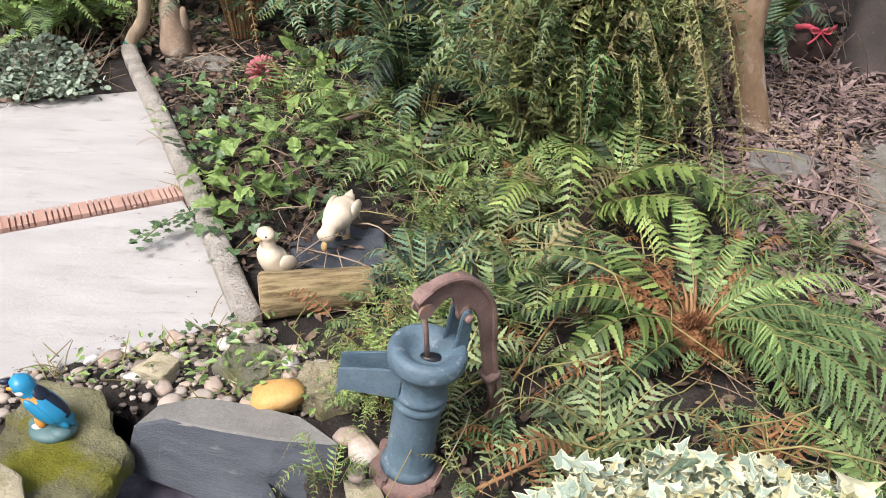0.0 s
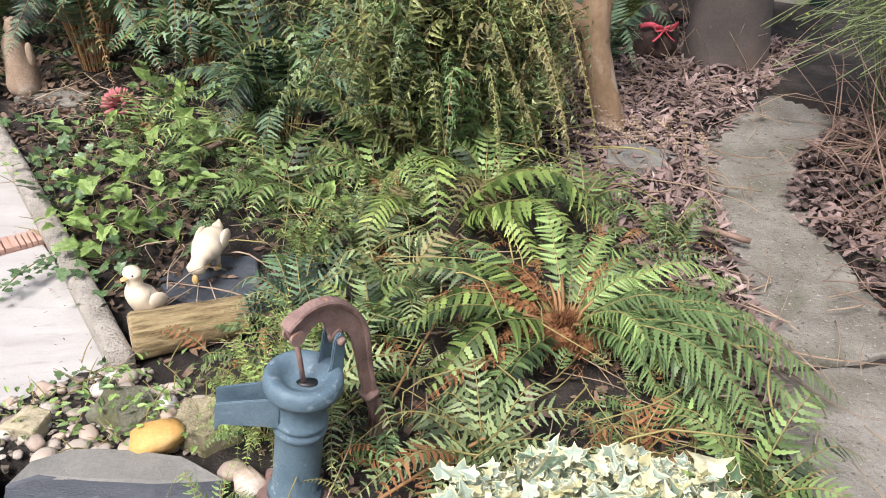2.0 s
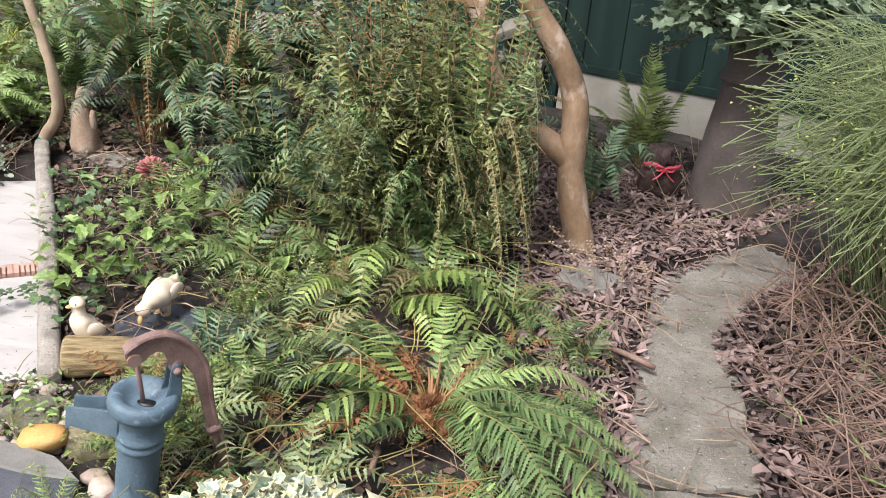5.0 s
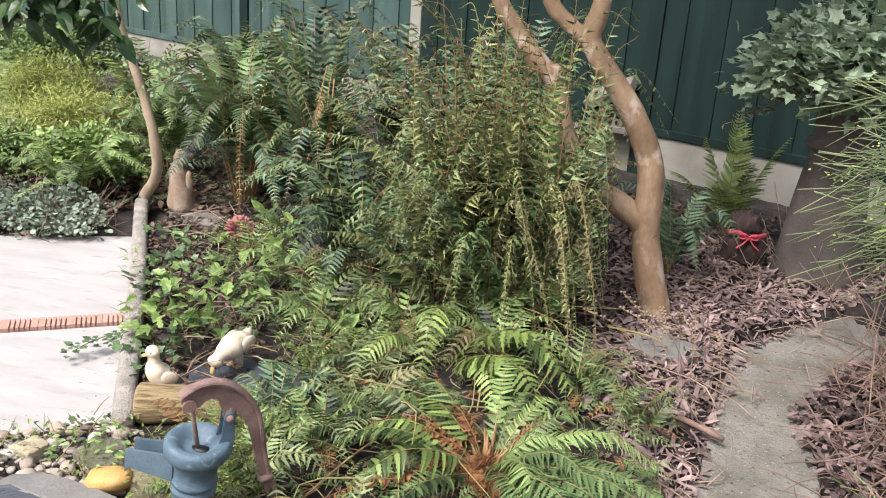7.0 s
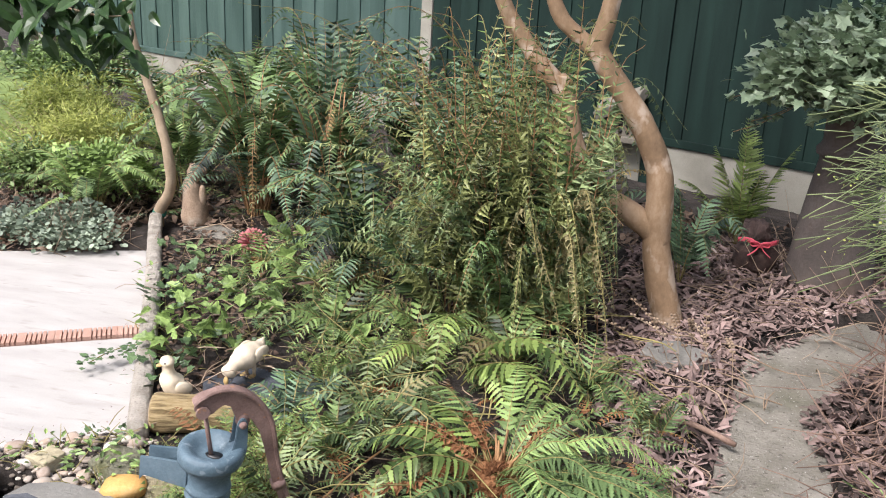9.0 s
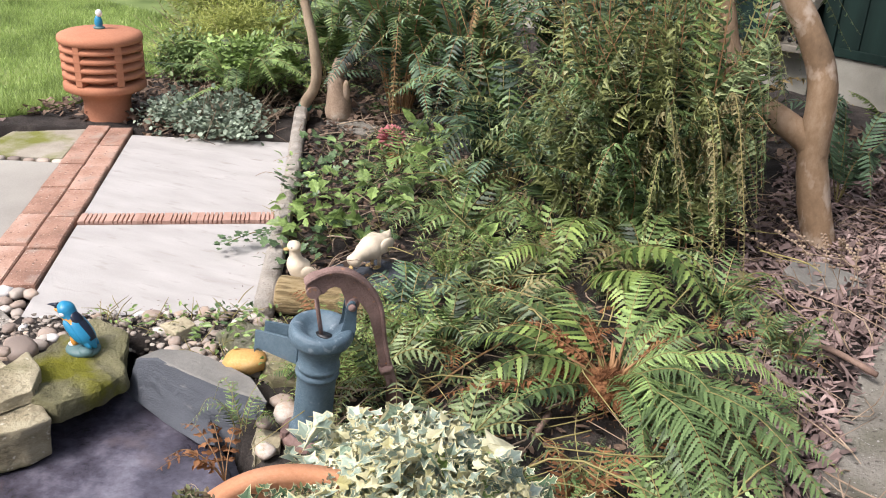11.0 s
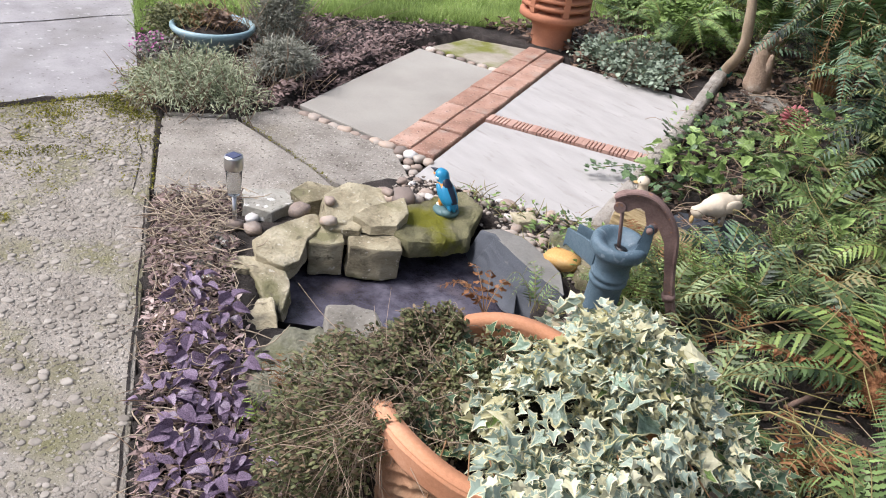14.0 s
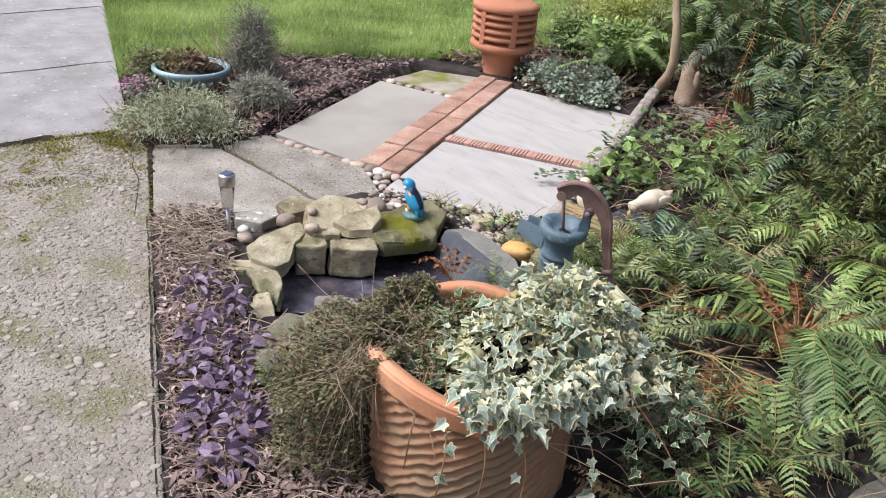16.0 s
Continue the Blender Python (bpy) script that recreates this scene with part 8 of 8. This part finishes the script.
LR = random.Random(5)
MULCH = [(0.85, 2.45), (0.85, 3.2), (0.95, 4.3), (1.6, 4.6), (2.3, 4.2), (1.96, 3.74), (1.52, 3.22), (1.44, 3.10), (1.28, 2.55), (1.20, 2.02), (1.09, 1.6), (0.98, 1.75), (1.02, 2.1), (0.95, 2.35)]
flat_bits("bark_mulch", None, 6000, in_poly(MULCH, (), (0.002, 0.03)), (0.02, 0.09), (0.10, 0.32), M_MULCH, LR, "purplish-brown shredded bark mulch on the soil", category="bark mulch")
BED = [(-0.35, 1.95), (-1.2, 3.65), (-0.9, 4.2), (0.9, 3.9), (0.95, 2.4), (1.15, 2.1), (1.0, 1.5), (0.95, 0.6), (0.62, 0.62), (0.66, 1.05), (0.1, 1.35), (-0.1, 1.6)]
flat_bits("leaf_litter", None, 2800, in_poly(BED, (), (0.002, 0.03)), (0.012, 0.038), (0.3, 0.7), M_DEAD, LR, "brown dead leaves lying on the bed", category="leaf litter", curl=0.2)
BORDER = [(-1.25, 0.71), (-0.96, 0.59), (-0.38, 0.36), (0.14, 0.15), (1.0, -0.19), (1.0, 0.4), (0.62, 0.52), (0.2, 0.52), (-0.3, 0.55), (-0.52, 0.64), (-0.8, 0.72), (-1.02, 0.78), (-1.25, 0.74)]
flat_bits("border_litter", None, 7500, in_poly(BORDER, (), (0.002, 0.03)), (0.01, 0.04), (0.08, 0.5), M_MULCH, LR, "dead leaves and stalks in the narrow border", category="leaf litter")
flat_bits("bowl_bed_litter", None, 3600, in_poly([(-2.44, 1.1), (-1.85, 1.28), (-1.86, 1.55), (-2.42, 2.58), (-2.62, 3.05), (-2.78, 2.75), (-3.08, 2.2), (-3.0, 1.5)], (), (0.002, 0.03)), (0.012, 0.04), (0.2, 0.6), M_MULCH, LR, "dark crumbs and dead leaves in the bed", category="leaf litter")
flat_bits("dry_leaf_litter", None, 8500, in_poly([(1.37, 1.1), (1.46, 1.7), (1.50, 2.02), (1.54, 2.3), (1.49, 2.62), (1.72, 3.0), (2.0, 3.28), (2.6, 3.5), (2.6, 1.0)], (), (0.002, 0.07)), (0.02, 0.055), (0.3, 0.6), M_MULCH, LR, "dead brown leaves under the dry shrub", category="leaf litter")
flat_bits("dry_leaf_litter", None, 900, in_poly([(-1.45, 3.35), (-1.95, 3.2), (-2.15, 3.55), (-1.5, 3.8)], (), (0.002, 0.05)), (0.02, 0.06), (0.3, 0.6), M_DEAD, LR, "rusty dead leaves below the silver shrub", category="leaf litter")
flat_bits("slab_crumb", None, 70, in_poly([(-0.95, 1.68), (-0.5, 1.92), (-0.45, 2.2), (-0.9, 2.7), (-0.95, 2.5), (-0.62, 2.0), (-0.98, 1.78)], (), (0.037, 0.042)), (0.004, 0.014), (0.2, 0.5), M_MULCH, LR, "scattered crumbs and leaf bits on the pale slab", category="leaf litter", curl=0.1, tilt=0.15)


def twig_litter(n, where, length, mat, label, radius=(0.0012, 0.003), up=0.12, name="twig_litter"):
    verts, faces = [], []
    for _ in range(n):
        x, y, z = where(LR)
        a, L = LR.uniform(0, 6.28), LR.uniform(*length)
        d = Vector((math.cos(a), math.sin(a), LR.gauss(0, up)))
        b = Vector((x, y, z + 0.008))
        e = Vector((LR.gauss(0, 0.15), LR.gauss(0, 0.15), abs(LR.gauss(0, 0.08)))) * L
        r = LR.uniform(*radius)
        v, f = tube_data(bez([b, b + d * L * 0.5 + e, b + d * L], 5), [r, r, r * 0.95, r * 0.85, r * 0.75, r * 0.5], 5)
        o = len(verts)
        verts += v
        faces += [tuple(o + k for k in q) for q in f]
    return link(name, mesh_from(name, verts, faces, [mat]), None, label, "twigs", "", "stuff")


twig_litter(330, in_poly(BED, (), (0.0, 0.05)), (0.06, 0.28), M_TWIG, "thin brown twigs and stalks across the bed")
INNER_BED = [(0.0, 1.7), (-0.15, 2.3), (-0.3, 3.0), (0.0, 3.3), (0.9, 3.2), (0.95, 2.4), (1.05, 2.1), (0.95, 1.4), (0.6, 1.25), (0.2, 1.4)]
twig_litter(110, in_poly(INNER_BED, (), (0.04, 0.13)), (0.12, 0.40), M_STEM, "tan fern stalks lying across the fronds", up=0.25, name="fallen_stalks")
twig_litter(160, in_poly(MULCH, (), (0.01, 0.04)), (0.06, 0.3), M_TWIG, "thin pale twigs on the bark mulch")
twig_litter(1000, in_poly(BORDER, (), (0.0, 0.03)), (0.02, 0.09), M_TWIG, "tangle of dry stalks in the narrow border", (0.0007, 0.0016), 0.35)
twig_litter(45, in_poly(STONE_PATH, (), (0.03, 0.05)), (0.06, 0.3), M_TWIG, "thin twigs on the flagstones")
DRY = [(1.52, 1.3), (1.60, 2.3), (1.62, 2.65), (1.82, 3.0), (2.15, 3.2), (2.7, 3.2), (2.7, 1.0)]
twig_litter(1700, in_poly(DRY, (), (0.0, 0.20)), (0.08, 0.36), M_TWIG_RED, "tangle of bare brown stalks of a dry shrub", up=0.7, name="dry_shrub_stalks")
twig_litter(70, in_poly(DRY, (), (0.0, 0.20)), (0.12, 0.30), M_LEAF_MID, "green grass stalks in the dry shrub", up=0.7, name="green_stalks")

twig_litter(520, in_poly(BORDER, (), (0.003, 0.025)), (0.03, 0.12), M_STRAW, "pale straw-coloured stalks in the narrow border", (0.0008, 0.0019), 0.25, "straw_litter")
ROCK_BED = [(-1.02, 0.80), (-0.85, 0.82), (-0.66, 0.72), (-0.46, 0.66), (-0.30, 0.62), (-0.16, 0.66), (-0.10, 0.52), (-0.40, 0.46), (-0.95, 0.60)]
flat_bits("border_litter", None, 1100, in_poly(ROCK_BED, (), (0.004, 0.04)), (0.01, 0.035), (0.08, 0.5), M_MULCH, LR, "dead leaves and stalks along the pond rocks", category="leaf litter")
twig_litter(200, in_poly(ROCK_BED, (), (0.005, 0.04)), (0.03, 0.12), M_STRAW, "pale straw and stalks along the pond rocks", (0.0008, 0.0020), 0.3, "straw_litter")
LAMP_BED = [(-1.27, 0.74), (-1.21, 1.0), (-1.12, 0.98), (-1.04, 0.90), (-0.80, 0.66), (-0.95, 0.60)]
flat_bits("border_litter", None, 900, in_poly(LAMP_BED, (), (0.004, 0.04)), (0.01, 0.035), (0.08, 0.5), M_MULCH, LR, "dead leaves and stalks round the garden lamp", category="leaf litter")
twig_litter(260, in_poly(LAMP_BED, (), (0.005, 0.035)), (0.03, 0.13), M_STRAW, "pale straw and stalks round the garden lamp", (0.0008, 0.0022), 0.3, "straw_litter")
flat_bits("bowl_bed_litter", None, 700, in_poly([P(-0.60, 0.12), P(-0.74, 0.12), P(-0.72, 1.3), P(-0.59, 1.27)], (), (0.02, 0.05)), (0.012, 0.04), (0.2, 0.6), M_MULCH, LR, "dark crumbs and dead leaves along the grey slab", category="leaf litter")
EDGE_BED = [(-1.28, 3.6), (-0.95, 3.0), (-0.5, 2.15), (-0.3, 2.1), (-0.35, 2.8), (-0.7, 3.5), (-1.0, 3.9)]
flat_bits("leaf_litter", None, 900, in_poly(EDGE_BED, (), (0.004, 0.03)), (0.015, 0.045), (0.3, 0.7), M_DEAD, LR, "brown leaves and crumbs along the edging", category="leaf litter", curl=0.2)

# single sticks lying in the bed
for i, (a, b, r, lab) in enumerate((((-0.24, 3.25, 0.06), (-0.42, 2.98, 0.09), 0.011, "brown stick lying in the bed"), ((-0.16, 3.28, 0.05), (-0.22, 3.10, 0.10), 0.010, "short brown stick end"), ((0.50, 1.80, 0.03), (0.50, 1.66, 0.05), 0.009, "greyish broken stick by the fern"), ((1.02, 2.46, 0.06), (1.28, 2.36, 0.05), 0.011, "dark stick by the flagstones"), ((0.62, 1.50, 0.05), (0.72, 1.56, 0.06), 0.012, "red-brown stick end near the planter"), ((0.19, 1.715, 0.05), (0.32, 1.94, 0.12), 0.0032, "rust-coloured dry stalk beside the pump"), ((0.05, 1.35, 0.05), (0.50, 1.60, 0.10), 0.004, "rust-coloured dry stalk across the bed"))):
    a, b = Vector(a), Vector(b)
    bm = tube(bez([a, a.lerp(b, 0.5) + Vector((0.006, 0.008, 0.012)), b], 10), [r * (1 - 0.02 * k) for k in range(11)], 9)
    for v in bm.verts:
        v.co += v.normal * r * 0.3 * noise.noise(v.co * 50)
    link("stick", from_bm("stick", bm, M_TWIG_RED if i < 4 else M_STEM_BROWN), None, lab + " on the ground" if len(lab.split()) < 5 else lab, "stick", "loose sticks")

# trailing sprig on the pale slab
sp = empty("trailing_sprig", pose(-0.79, 2.34, 0.012), "leafy sprig trailing onto the pale slab", "plant")
part("stem", tube(bez([(0.16, 0.14, 0.03), (0.06, 0.08, 0.04), (0.0, 0.02, 0.03), (-0.03, -0.06, 0.02)], 10), 0.002, 6), M_STEM, sp)
for k in range(44):
    s = LR.random()
    p = Vector((0.13, 0.10, 0.03)).lerp(Vector((-0.04, -0.07, 0.02)), s) + Vector((LR.gauss(0, 0.02), LR.gauss(0, 0.02), LR.uniform(0, 0.03)))
    a = LR.uniform(0, 6.28)
    link("leaf", DK_[k % 4], sp, m=leaf_pose(p, (math.cos(a), math.sin(a), 0.2), (0, 0, 1), LR.uniform(0.018, 0.032)))


# wispy green shrub at the flagstones
ws = empty("wispy_shrub", pose(2.28, 2.78, 0.0), "wispy green broom-like shrub arching over the flagstones", "shrub")
verts, faces = [], []
for k in range(1500):
    b = Vector((LR.gauss(0, 0.10), LR.gauss(0, 0.14), 0.0))
    a = LR.uniform(1.7, 4.2)
    r, h = LR.uniform(0.2, 0.74), LR.uniform(0.60, 1.20)
    t = b + Vector((r * math.cos(a), r * math.sin(a), h * LR.uniform(0.6, 1.05)))
    m = b.lerp(t, 0.5)
    m.z = h * 0.85
    v, f = tube_data(bez([b, m, t], 7), [0.0020, 0.0019, 0.0018, 0.0017, 0.0016, 0.0015, 0.0013, 0.0022], 4)
    o = len(verts)
    verts += v
    faces += [tuple(o + q for q in g) for g in f]
link("stem_tangle", mesh_from("stem_tangle", verts, faces, [foliage("broom_stem", (0.05, 0.075, 0.03), (0.24, 0.29, 0.13), 0.6, 0.0, None, 4)]), ws, kind="stuff")
leaf_cloud("leaves", ws, 1500, shell((-0.30, 0.0, 0.75), (0.52, 0.55, 0.42), -0.9, 0.15), "needle", [M_LEAF], (0.015, 0.045), LR)
leaf_cloud("buds", ws, 700, shell((-0.32, 0.0, 0.75), (0.54, 0.55, 0.42), -0.9, 0.5), "round", [M_LEAF_YELLOW], (0.005, 0.010), LR)

# dry seed heads by the tree
sd = empty("seed_heads", pose(1.1, 2.9, 0.0), "dry brown stalks with small seed heads", "plant")
for k in range(9):
    a = Vector((LR.uniform(-0.05, 0.25), LR.uniform(-0.25, 0.0), 0.02))
    t = a + Vector((LR.uniform(-0.25, 0.0), LR.uniform(-0.1, 0.15), LR.uniform(0.12, 0.26)))
    line = bez([a, a.lerp(t, 0.5) + Vector((0, 0, 0.05)), t], 8)
    bm = tube(line, 0.0014, 5)
    for q in line[3:]:
        for s in (-1, 1):
            blob(bm, q + Vector((s * 0.006, 0.003, 0.003)), (0.006, 0.005, 0.005), 0, None, 6)
    part("stalk", bm, M_TWIG, sd)

# overhanging glossy leaves
oh = empty("overhanging_branch", pose(-0.62, 2.02, 1.15), "overhanging branch with dark glossy pointed leaves", "branch")
GL = [leaf_mesh("oval", [foliage("glossy_leaf", (0.008, 0.025, 0.008), (0.05, 0.10, 0.03), 0.3, 0.1, None, 4)], seed=s, bend=0.4, cup=0.3) for s in range(4)]
part("stem", tube(bez([(-0.83, 1.655, 0.05), (-0.78, 1.1, 0.20), (-0.60, 0.4, 0.24), (-0.35, -0.05, 0.16)], 20), [0.009 - 0.00015 * i for i in range(21)], 8), M_STICK, oh)
part("stem", tube(bez([(-0.35, -0.05, 0.16), (-0.15, 0.0, 0.10), (0.05, 0.02, 0.05), (0.14, 0.03, 0.05)], 14), [0.006 - 0.0003 * i for i in range(15)], 8), M_STICK, oh)
for k in range(210):
    s = k / 210
    p = Vector((-0.35, -0.05, 0.16)).lerp(Vector((0.15, 0.03, 0.05)), s) + Vector((LR.gauss(0, 0.05), LR.gauss(0, 0.05), LR.gauss(-0.02, 0.05)))
    link("leaf", GL[k % 4], oh, m=leaf_pose(p, (LR.gauss(0.2, 0.6), LR.gauss(0, 0.6), -0.5), (LR.gauss(0, 0.5), LR.gauss(-0.6, 0.4), 0.8), LR.uniform(0.055, 0.09)))

# large fallen leaf by the planter
M_FALLEN = material("fallen_leaf", [(0.2, (0.30, 0.20, 0.155)), (0.8, (0.50, 0.36, 0.29))], 30, 0.7, 0.3, 90)
me = leaf_mesh("oval", [M_FALLEN], seed=3, bend=0.05, cup=0.12)
link("fallen_leaf", me, None, "large pale brown fallen leaf beside the planter", "leaf", "", "", leaf_pose((0.60, 1.205, 0.085), (0.75, 0.6, -0.02), (-0.15, -0.5, 1), 0.080))

# plants in the blue bowl and at the path corner
twigs("dry_twig_mass", p_bowl, 90, (0.0, 0.0, 0.15), (0.07, 0.07), (0.06, 0.16), M_STEM_BROWN, LR, 0.0022, 0.3, 1.4)
leaf_cloud("green_leaves", p_bowl, 900, shell((-0.13, -0.06, 0.17), (0.17, 0.17, 0.07), -0.4, 0.3), "oval", [M_THYME], (0.012, 0.03), LR)
leaf_cloud("dead_leaves", p_bowl, 160, shell((0.05, 0.0, 0.20), (0.08, 0.08, 0.07), -0.2, 0.3), "round", [M_DEAD], (0.015, 0.03), LR)
pk = empty("pink_heather", pose(-2.58, 1.22, 0.0), "small pink-flowered heather at the path edge", "plant")
leaf_cloud("leaves", pk, 700, shell((0, 0, 0.05), (0.12, 0.12, 0.10), -0.3, 0.4), "oval", [M_LEAF_GREY], (0.01, 0.025), LR)
leaf_cloud("flowers", pk, 110, shell((-0.02, -0.03, 0.06), (0.10, 0.10, 0.09), 0.0, 0.7), "round", [foliage("pink_flower", (0.30, 0.06, 0.20), (0.50, 0.16, 0.36), 0.6, 0.1)], (0.007, 0.014), LR)

# moss along the path joint
def strip(a, b, w):
    def where(rnd):
        s = rnd.random()
        return a[0] + (b[0] - a[0]) * s + rnd.gauss(0, w), a[1] + (b[1] - a[1]) * s + rnd.gauss(0, w), 0.002 + rnd.uniform(0, 0.006)
    return where


M_MOSSBIT = foliage("moss", (0.09, 0.09, 0.012), (0.24, 0.22, 0.03), 0.9, 0.0, None, 12)
for a, b, w, n in (((-2.235, 0.46), (-2.215, 0.97), 0.022, 900), ((-2.16, 0.5), (-2.1, 0.95), 0.05, 500), ((-1.97, 0.99), (-1.31, 0.72), 0.006, 160), ((-1.80, 1.27), (-1.15, 1.32), 0.006, 170), ((-1.8, 0.4), (-1.75, 0.55), 0.03, 300), ((-2.19, 0.86), (-1.92, 0.93), 0.035, 1500), ((-2.18, 0.66), (-2.05, 0.62), 0.05, 900)):
    flat_bits("moss_strip", None, n, strip(a, b, w), (0.003, 0.009), (0.5, 1.0), M_MOSSBIT, LR, "yellow-green moss growing in the paving joint", category="moss", curl=0.5, tilt=0.6)

# moss patches on the worn path
def patches(n, seed):
    rnd = random.Random(seed)
    spots = []
    while len(spots) < n:
        x, y = rnd.uniform(-2.2, -1.2), rnd.uniform(0.2, 0.97)
        if gap(x, y, NEAR_PATH) < -0.02 and rnd.random() < 0.25 + 0.75 * max(0, min(1, (-1.3 - x) / 0.8)):
            spots.append((x, y, rnd.uniform(0.012, 0.06)))
    def where(r):
        x, y, w = r.choice(spots)
        return x + r.gauss(0, w), y + r.gauss(0, w * 0.6), 0.001 + r.uniform(0, 0.003)
    return where


flat_bits("moss_patch", None, 2600, patches(34, 3), (0.003, 0.009), (0.5, 1.0), M_MOSSBIT, LR, "patches of yellow-green moss on the worn path", category="moss", curl=0.4, tilt=0.4)
flat_bits("dry_leaf_litter", None, 1600, in_poly([(-2.62, 3.1), (-2.05, 3.3), (-1.5, 3.75), (-1.3, 4.3), (-2.5, 4.6)], (), (0.002, 0.06)), (0.02, 0.06), (0.3, 0.6), M_DEAD, LR, "dead leaves under the shrubs behind the slabs", category="leaf litter")

flat_bits("leaf_litter", None, 1800, in_poly([(-1.3, 3.75), (-2.2, 4.0), (-1.5, 5.2), (1.5, 5.0), (2.3, 4.6), (0.9, 4.2), (-0.4, 3.7)], (), (0.004, 0.04)), (0.03, 0.08), (0.3, 0.6), M_DEAD, LR, "brown dead leaves along the foot of the fence", category="leaf litter")

# lawn grass
def blades(n, poly, height, seed):
    rnd = random.Random(seed)
    x0, x1 = min(p[0] for p in poly), max(p[0] for p in poly)
    y0, y1 = min(p[1] for p in poly), max(p[1] for p in poly)
    verts, faces = [], []
    while len(faces) < n:
        x, y = rnd.uniform(x0, x1), rnd.uniform(y0, y1)
        if not (inside(x, y, poly) and inside(x, y, LAWN)):
            continue
        a, h = rnd.uniform(0, 6.28), rnd.uniform(*height)
        w = rnd.uniform(0.002, 0.004)
        b = len(verts)
        dx, dy = math.cos(a) * w, math.sin(a) * w
        ex, ey = rnd.gauss(0, h * 0.45), rnd.gauss(0, h * 0.45)
        verts += [(x - dx, y - dy, 0.008), (x + dx, y + dy, 0.008), (x + ex, y + ey, 0.012 + h)]
        faces.append((b, b + 1, b + 2))
    link("lawn_grass", mesh_from("lawn_grass", verts, faces, [M_GRASS], None, False), None, "short mown lawn grass blades", "grass", "", "stuff")


blades(80000, [(-2.5, 1.0), (-2.4, 5.2), (-5.0, 6.0), (-5.5, 1.5)], (0.015, 0.04), 3)
blades(26000, [(-5.0, 1.5), (-5.0, 6.0), (-9.0, 9.0), (-9.0, 2.0)], (0.03, 0.06), 4)
blades(9000, [(-2.93, 1.24), (-2.93, 1.34), (-9.0, 3.36), (-9.0, 3.24)], (0.03, 0.07), 6)
blades(5000, [(-2.9, 1.2), (-3.15, 1.6), (-3.2, 2.3), (-2.9, 2.9), (-2.75, 3.4), (-2.55, 3.4), (-2.6, 2.9), (-2.95, 2.2), (-2.9, 1.6)], (0.03, 0.08), 5)
